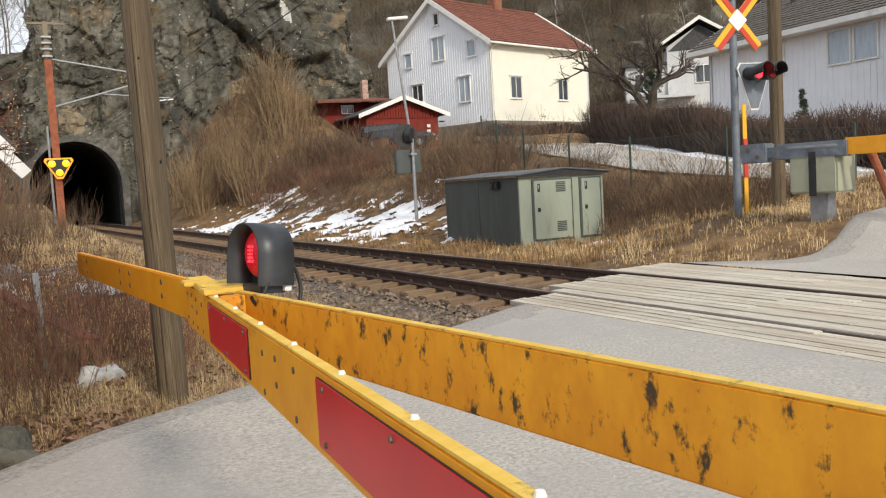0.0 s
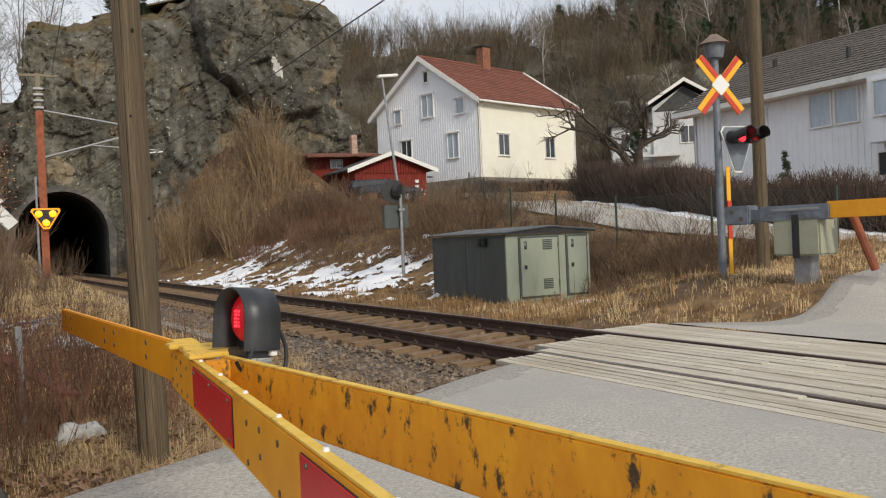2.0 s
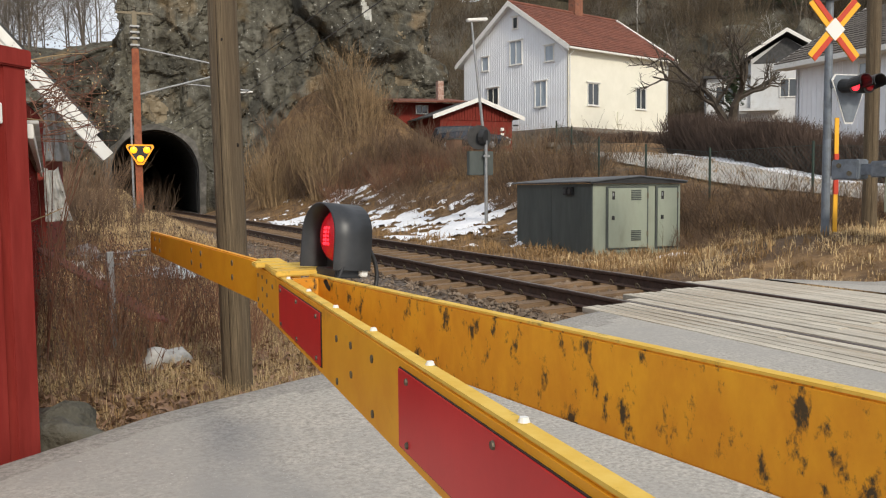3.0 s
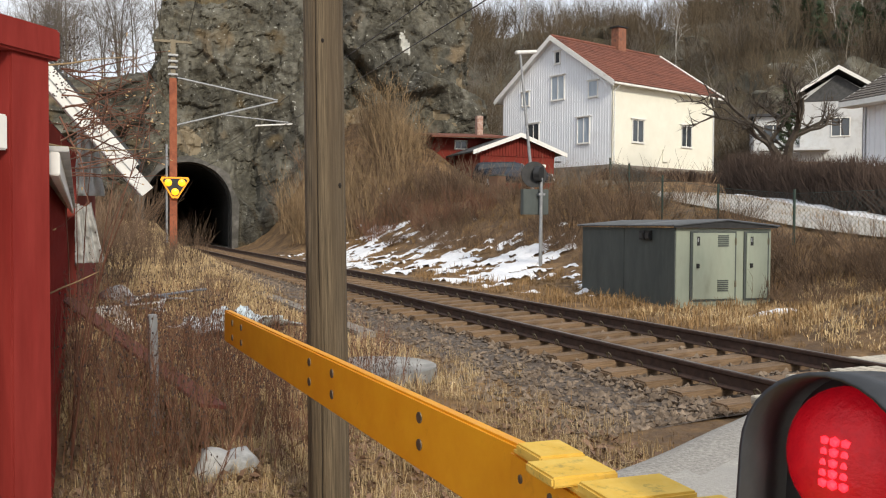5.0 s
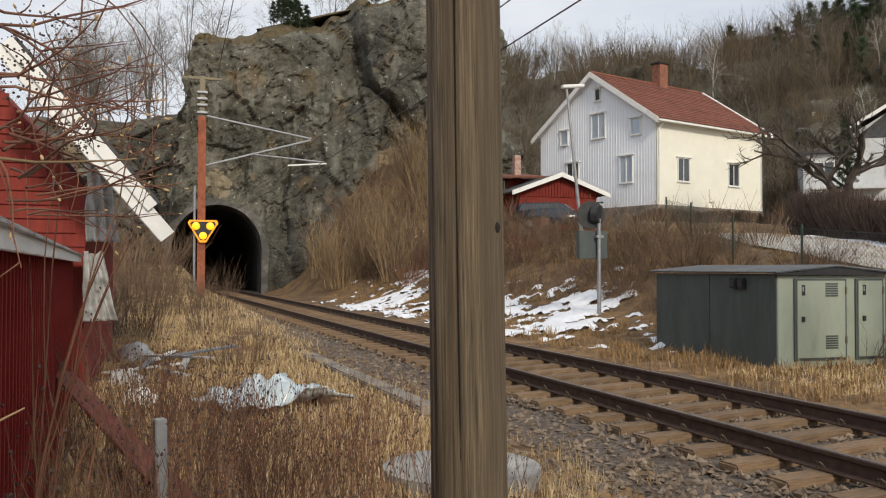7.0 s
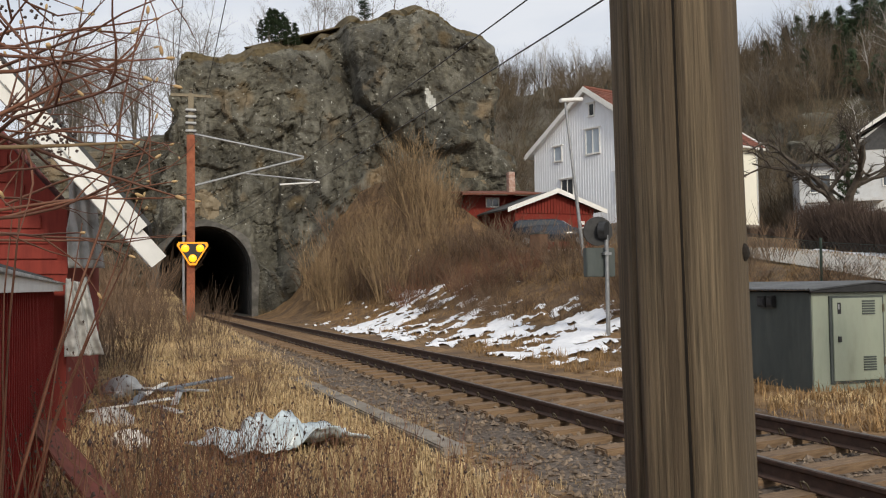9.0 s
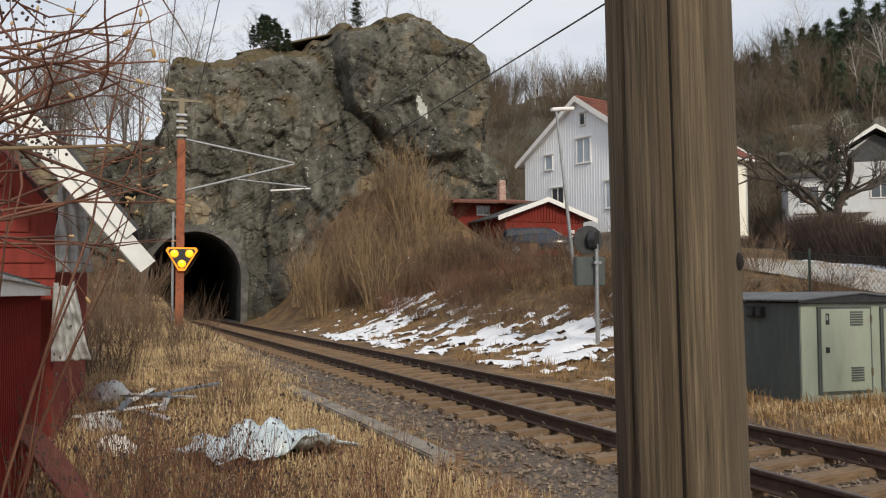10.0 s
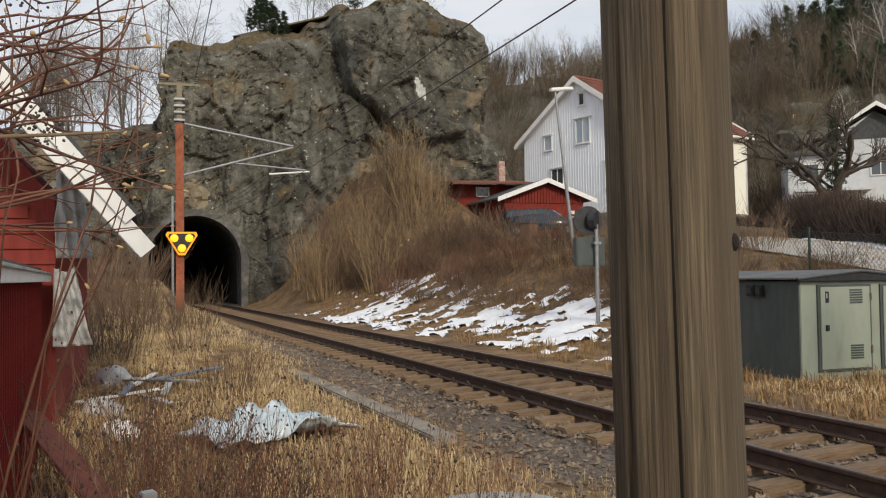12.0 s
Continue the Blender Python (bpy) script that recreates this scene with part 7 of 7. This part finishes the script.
def tree_mesh(h, r, levels=3, kids=5, lean=0.0, spread=0.55, first=0.3, sides=4, limbs=14):
    out = []
    pts_, rad = stem((0, 0, -0.3), (lean, 0, 1), h, r, 0.05, 9)
    rad = np.linspace(r, r * 0.12, len(pts_))
    out.append((pts_, rad))
    for i in range(limbs):
        t = rng.uniform(first, 0.98) * 9
        i0 = min(int(t), 8)
        p = pts_[i0] + (pts_[i0 + 1] - pts_[i0]) * (t - i0)
        a = rng.uniform(0, 6.28)
        d = np.array((math.cos(a) * spread, math.sin(a) * spread, rng.uniform(0.3, 1.0)))
        branchy(p, d, h * 0.36 * (1.15 - t / 10), r * 0.35 * (1.1 - t / 10), levels - 1, 0.5, kids, 0.10, 0.12, 4, 0.55, out)
    return tubes(out, sides)


bare = [tree_mesh(8.0, 0.075, 3, 5, 0.0, 0.55, 0.12, 3, 20) for i in range(3)]
top_places = []
for i in range(40):
    x = rng.uniform(-9, 3.0)
    top_places.append((x, rng.uniform(73, 84), rng.uniform(0.8, 1.35)))
for i in range(26):
    x = rng.uniform(1.0, 25)
    top_places.append((x, rng.uniform(70, 80), rng.uniform(0.4, 0.75)))
for i in range(46):
    top_places.append((rng.uniform(-40, -6), rng.uniform(68, 100), rng.uniform(0.9, 1.5)))


def cliff_top(x, y):
    j = np.argmin(np.hypot(Xa - x, Ya - y) + (Za < 8) * 50)
    return float(Za.reshape(-1)[j])


def plant_tree(name, me, material, x, y, z, sc, label, category, group):
    ob = empty(name, (x, y, z), rng.uniform(0, 360))
    ob.scale = (sc, sc, sc)
    tr = new("crown", me)
    tr.parent = ob
    tagged(ob, label, category, group)
    return ob


def as_mesh(name, vf, material):
    me = bpy.data.meshes.new(name)
    me.from_pydata(vf[0].tolist(), [], vf[1])
    me.materials.append(material)
    return me


bare_me = [as_mesh("crown", b, M["twig_grey"]) for b in bare]
for i, (x, y, sc) in enumerate(top_places):
    z = max(cliff_top(x, y), hgt(x, y)) if x > -12 else hgt(x, y)
    plant_tree("bare_tree", bare_me[i % 3], None, x, y, z - 0.3, sc, "leafless grey tree on the rocky height", "tree", "bare trees on the height")
birch_me = [as_mesh("crown", tree_mesh(9.0, 0.10, 3, 4, 0.06 * i, 0.4, 0.35, 4), M["birch"]) for i in range(2)]
hill_n = 0
for i in range(300):
    x = rng.uniform(24, 120)
    q = rng.uniform(77, 138)
    y = (q - 0.6 * x) / 0.8
    if y < 30 or (y < 66 and x < 42):
        continue
    kind = rng.uniform(0, 1)
    if kind < 0.12:
        plant_tree("birch", birch_me[i % 2], None, x, y, hgt(x, y), rng.uniform(0.7, 1.2), "slender white birch on the hillside", "tree", "birches on the hill")
    else:
        plant_tree("bare_tree", bare_me[i % 3], None, x, y, hgt(x, y), rng.uniform(0.6, 1.1), "leafless tree on the rocky hillside", "tree", "bare trees on the hill")
plant_kind("hill_brush", shrub_mesh(50, 2.2, 0.018, 0.8, 1, 5, 1.0), M["twig_hill"], [(x, (q - 0.6 * x) / 0.8, rng.uniform(1.1, 2.3), 0) for x, q in ((rng.uniform(24, 95), rng.uniform(74, 132)) for i in range(400)) if (q - 0.6 * x) / 0.8 > 58 or x > 44], "brown scrub on the hillside", "scrub", "scrub on the hill")


# rock outcrops on the hillside
crags = []
for k in range(4):
    bm = bmesh.new()
    bmesh.ops.create_icosphere(bm, subdivisions=4, radius=1.0)
    r_ = np.random.default_rng(40 + k)
    cuts = [(Vector(r_.normal(0, 1, 3)).normalized(), r_.uniform(0.45, 0.85)) for i in range(16)]
    for q in bm.verts:
        for n_, d_ in cuts:
            over = q.co.dot(n_) - d_
            if over > 0:
                q.co -= n_ * over
        q.co += q.co.normalized() * 0.10 * noise.noise(q.co * 3.0 + Vector((k, 0, 0)))
        q.co = Vector((q.co.x * 1.3, q.co.y, q.co.z * 0.85))
    me_ = bpy.data.meshes.new("rock_outcrop")
    bm.to_mesh(me_)
    bm.free()
    me_.materials.append(M["rock"])
    crags.append(me_)
for i in range(120):
    x = rng.uniform(25, 105)
    q = rng.uniform(79, 128)
    y = (q - 0.6 * x) / 0.8
    if y < 34 or (y < 68 and x < 46):
        continue
    sc = rng.uniform(1.0, 3.4)
    ob = new("rock_outcrop", crags[i % 4])
    ob.matrix_world = pose(x, y, hgt(x, y) - sc * 0.3, rng.normal(0, 12), rng.normal(0, 12), rng.uniform(0, 360)) @ Matrix.Diagonal((sc, sc, sc * rng.uniform(0.7, 1.3), 1))
    tagged(ob, "grey lichened rock outcrop on the hillside", "rock", "rocks on the hill")


def pine_mesh(h, seed):
    """A pine: tapered trunk, limbs, and needles in many small clumps."""
    out, tufts = [], []
    pts_, rad = stem((0, 0, -0.5), (0, 0, 1), h, 0.16, 0.03, 8)
    out.append((pts_, np.linspace(0.16, 0.03, 9)))
    for i in range(60):
        t = rng.uniform(0.22, 1.0)
        p = pts_[min(int(t * 8), 7)] + (pts_[min(int(t * 8), 7) + 1] - pts_[min(int(t * 8), 7)]) * (t * 8 % 1)
        a = rng.uniform(0, 6.28)
        l = h * 0.26 * (1.05 - t) ** 0.75 * rng.uniform(0.6, 1.15) + 0.2
        b, r_ = stem(p, (math.cos(a), math.sin(a), rng.uniform(-0.1, 0.4)), l, 0.03, 0.1, 3)
        out.append((b, r_))
        for j in range(9):
            k = rng.uniform(0.25, 1.0) * 3
            i0 = min(int(k), 2)
            tufts.append(b[i0] + (b[i0 + 1] - b[i0]) * (k - i0) + rng.normal(0, 0.12 * h / 8, 3))
    trunk = tubes(out, 4)
    V, F = [], []
    for p in tufts:
        for j in range(8):
            d = rng.normal(0, 1, 3)
            d[2] = abs(d[2]) * 0.6
            d /= np.linalg.norm(d)
            w_ = np.cross(d, (0.3, 0.5, 0.8))
            l = rng.uniform(0.3, 0.6) * h / 9
            b = len(V)
            V += [p - w_ * 0.025 * h / 9, p + w_ * 0.025 * h / 9, p + d * l + w_ * 0.035 * h / 9, p + d * l - w_ * 0.035 * h / 9]
            F.append((b, b + 1, b + 2, b + 3))
    return as_mesh("trunk", trunk, M["twig_grey"]), as_mesh("crown", (np.array(V), F), M["needle"])


pines = [pine_mesh(9.0, i) for i in range(3)]


def plant_pine(x, y, z, sc, i, label, group):
    ob = empty("pine", (x, y, z), rng.uniform(0, 360))
    ob.scale = (sc, sc, sc)
    for nm, me in zip(("trunk", "crown"), pines[i % 3]):
        o = new(nm, me)
        o.parent = ob
    tagged(ob, label, "pine tree", group)


n_p = 0
while n_p < 230:
    x = rng.uniform(44, 170)
    q = rng.uniform(116, 165)
    y = (q - 0.6 * x) / 0.8
    if y < 20 or (x - 30) / max(y, 1) < 0.38 * rng.uniform(0.7, 1.3):
        continue
    plant_pine(x, y, hgt(x, y) - 0.2, (0.5 + 0.5 * float(ss(x / max(y, 1), 0.7, 1.05))) * rng.uniform(0.8, 1.2), n_p, "dark green pine in the hill forest", "pines on the hill")
    n_p += 1
n_p = 0
while n_p < 95:
    x = rng.uniform(50, 110)
    y = x / rng.uniform(0.82, 1.5)
    q = 0.8 * y + 0.6 * x
    if q < 101 or q > 128:
        continue
    plant_pine(x, y, hgt(x, y) - 0.2, rng.uniform(0.4, 0.68), n_p, "dark green pine in the hill forest", "pines on the hill")
    n_p += 1
for x, y, sc in ((8.1, 68.6, 0.34), (7.4, 68.8, 0.3), (8.8, 68.8, 0.28), (6.9, 69.2, 0.22), (8.4, 69.6, 0.3), (9.4, 69.2, 0.24), (7.7, 69.6, 0.26), (15.0, 70.5, 0.33), (31, 78, 0.5), (29.5, 80, 0.45), (39, 82, 0.6), (35, 84, 0.5)):
    plant_pine(x, y, max(cliff_top(x, y) if x < 25 else -9, hgt(x, y)) - 0.2, sc, int(x), "small dark pine on the rock's edge", "pines on the rock")

# gnarled fruit tree by the houses
out = []
for a in (-0.5, 0.35, 1.4):
    branchy((0, 0, -0.3), (math.cos(a * 2) * 0.6, math.sin(a * 2) * 0.4, 1), 3.6, 0.25, 4, 0.6, 4, 0.22, 0.2, 6, 0.62, out)
v, f = tubes(out, 5)
ft = empty("fruit_tree", (35.4, 43.2, hgt(35.4, 43.2)))
tagged(ft, "gnarled leafless fruit tree in a garden", "tree")
pydata("crown", v * 1.15, f, M["bark"], ft)
for x, y, sc in ((36.3, 44.0, 0.55), (27.8, 24.6, 0.28)):
    ob = empty("conifer_shrub", (x, y, hgt(x, y)))
    ob.scale = (sc * 0.6, sc * 0.6, sc)
    for nm, me in zip(("trunk", "crown"), pines[0]):
        o = new(nm, me)
        o.parent = ob
    tagged(ob, "narrow dark green garden conifer", "shrub")
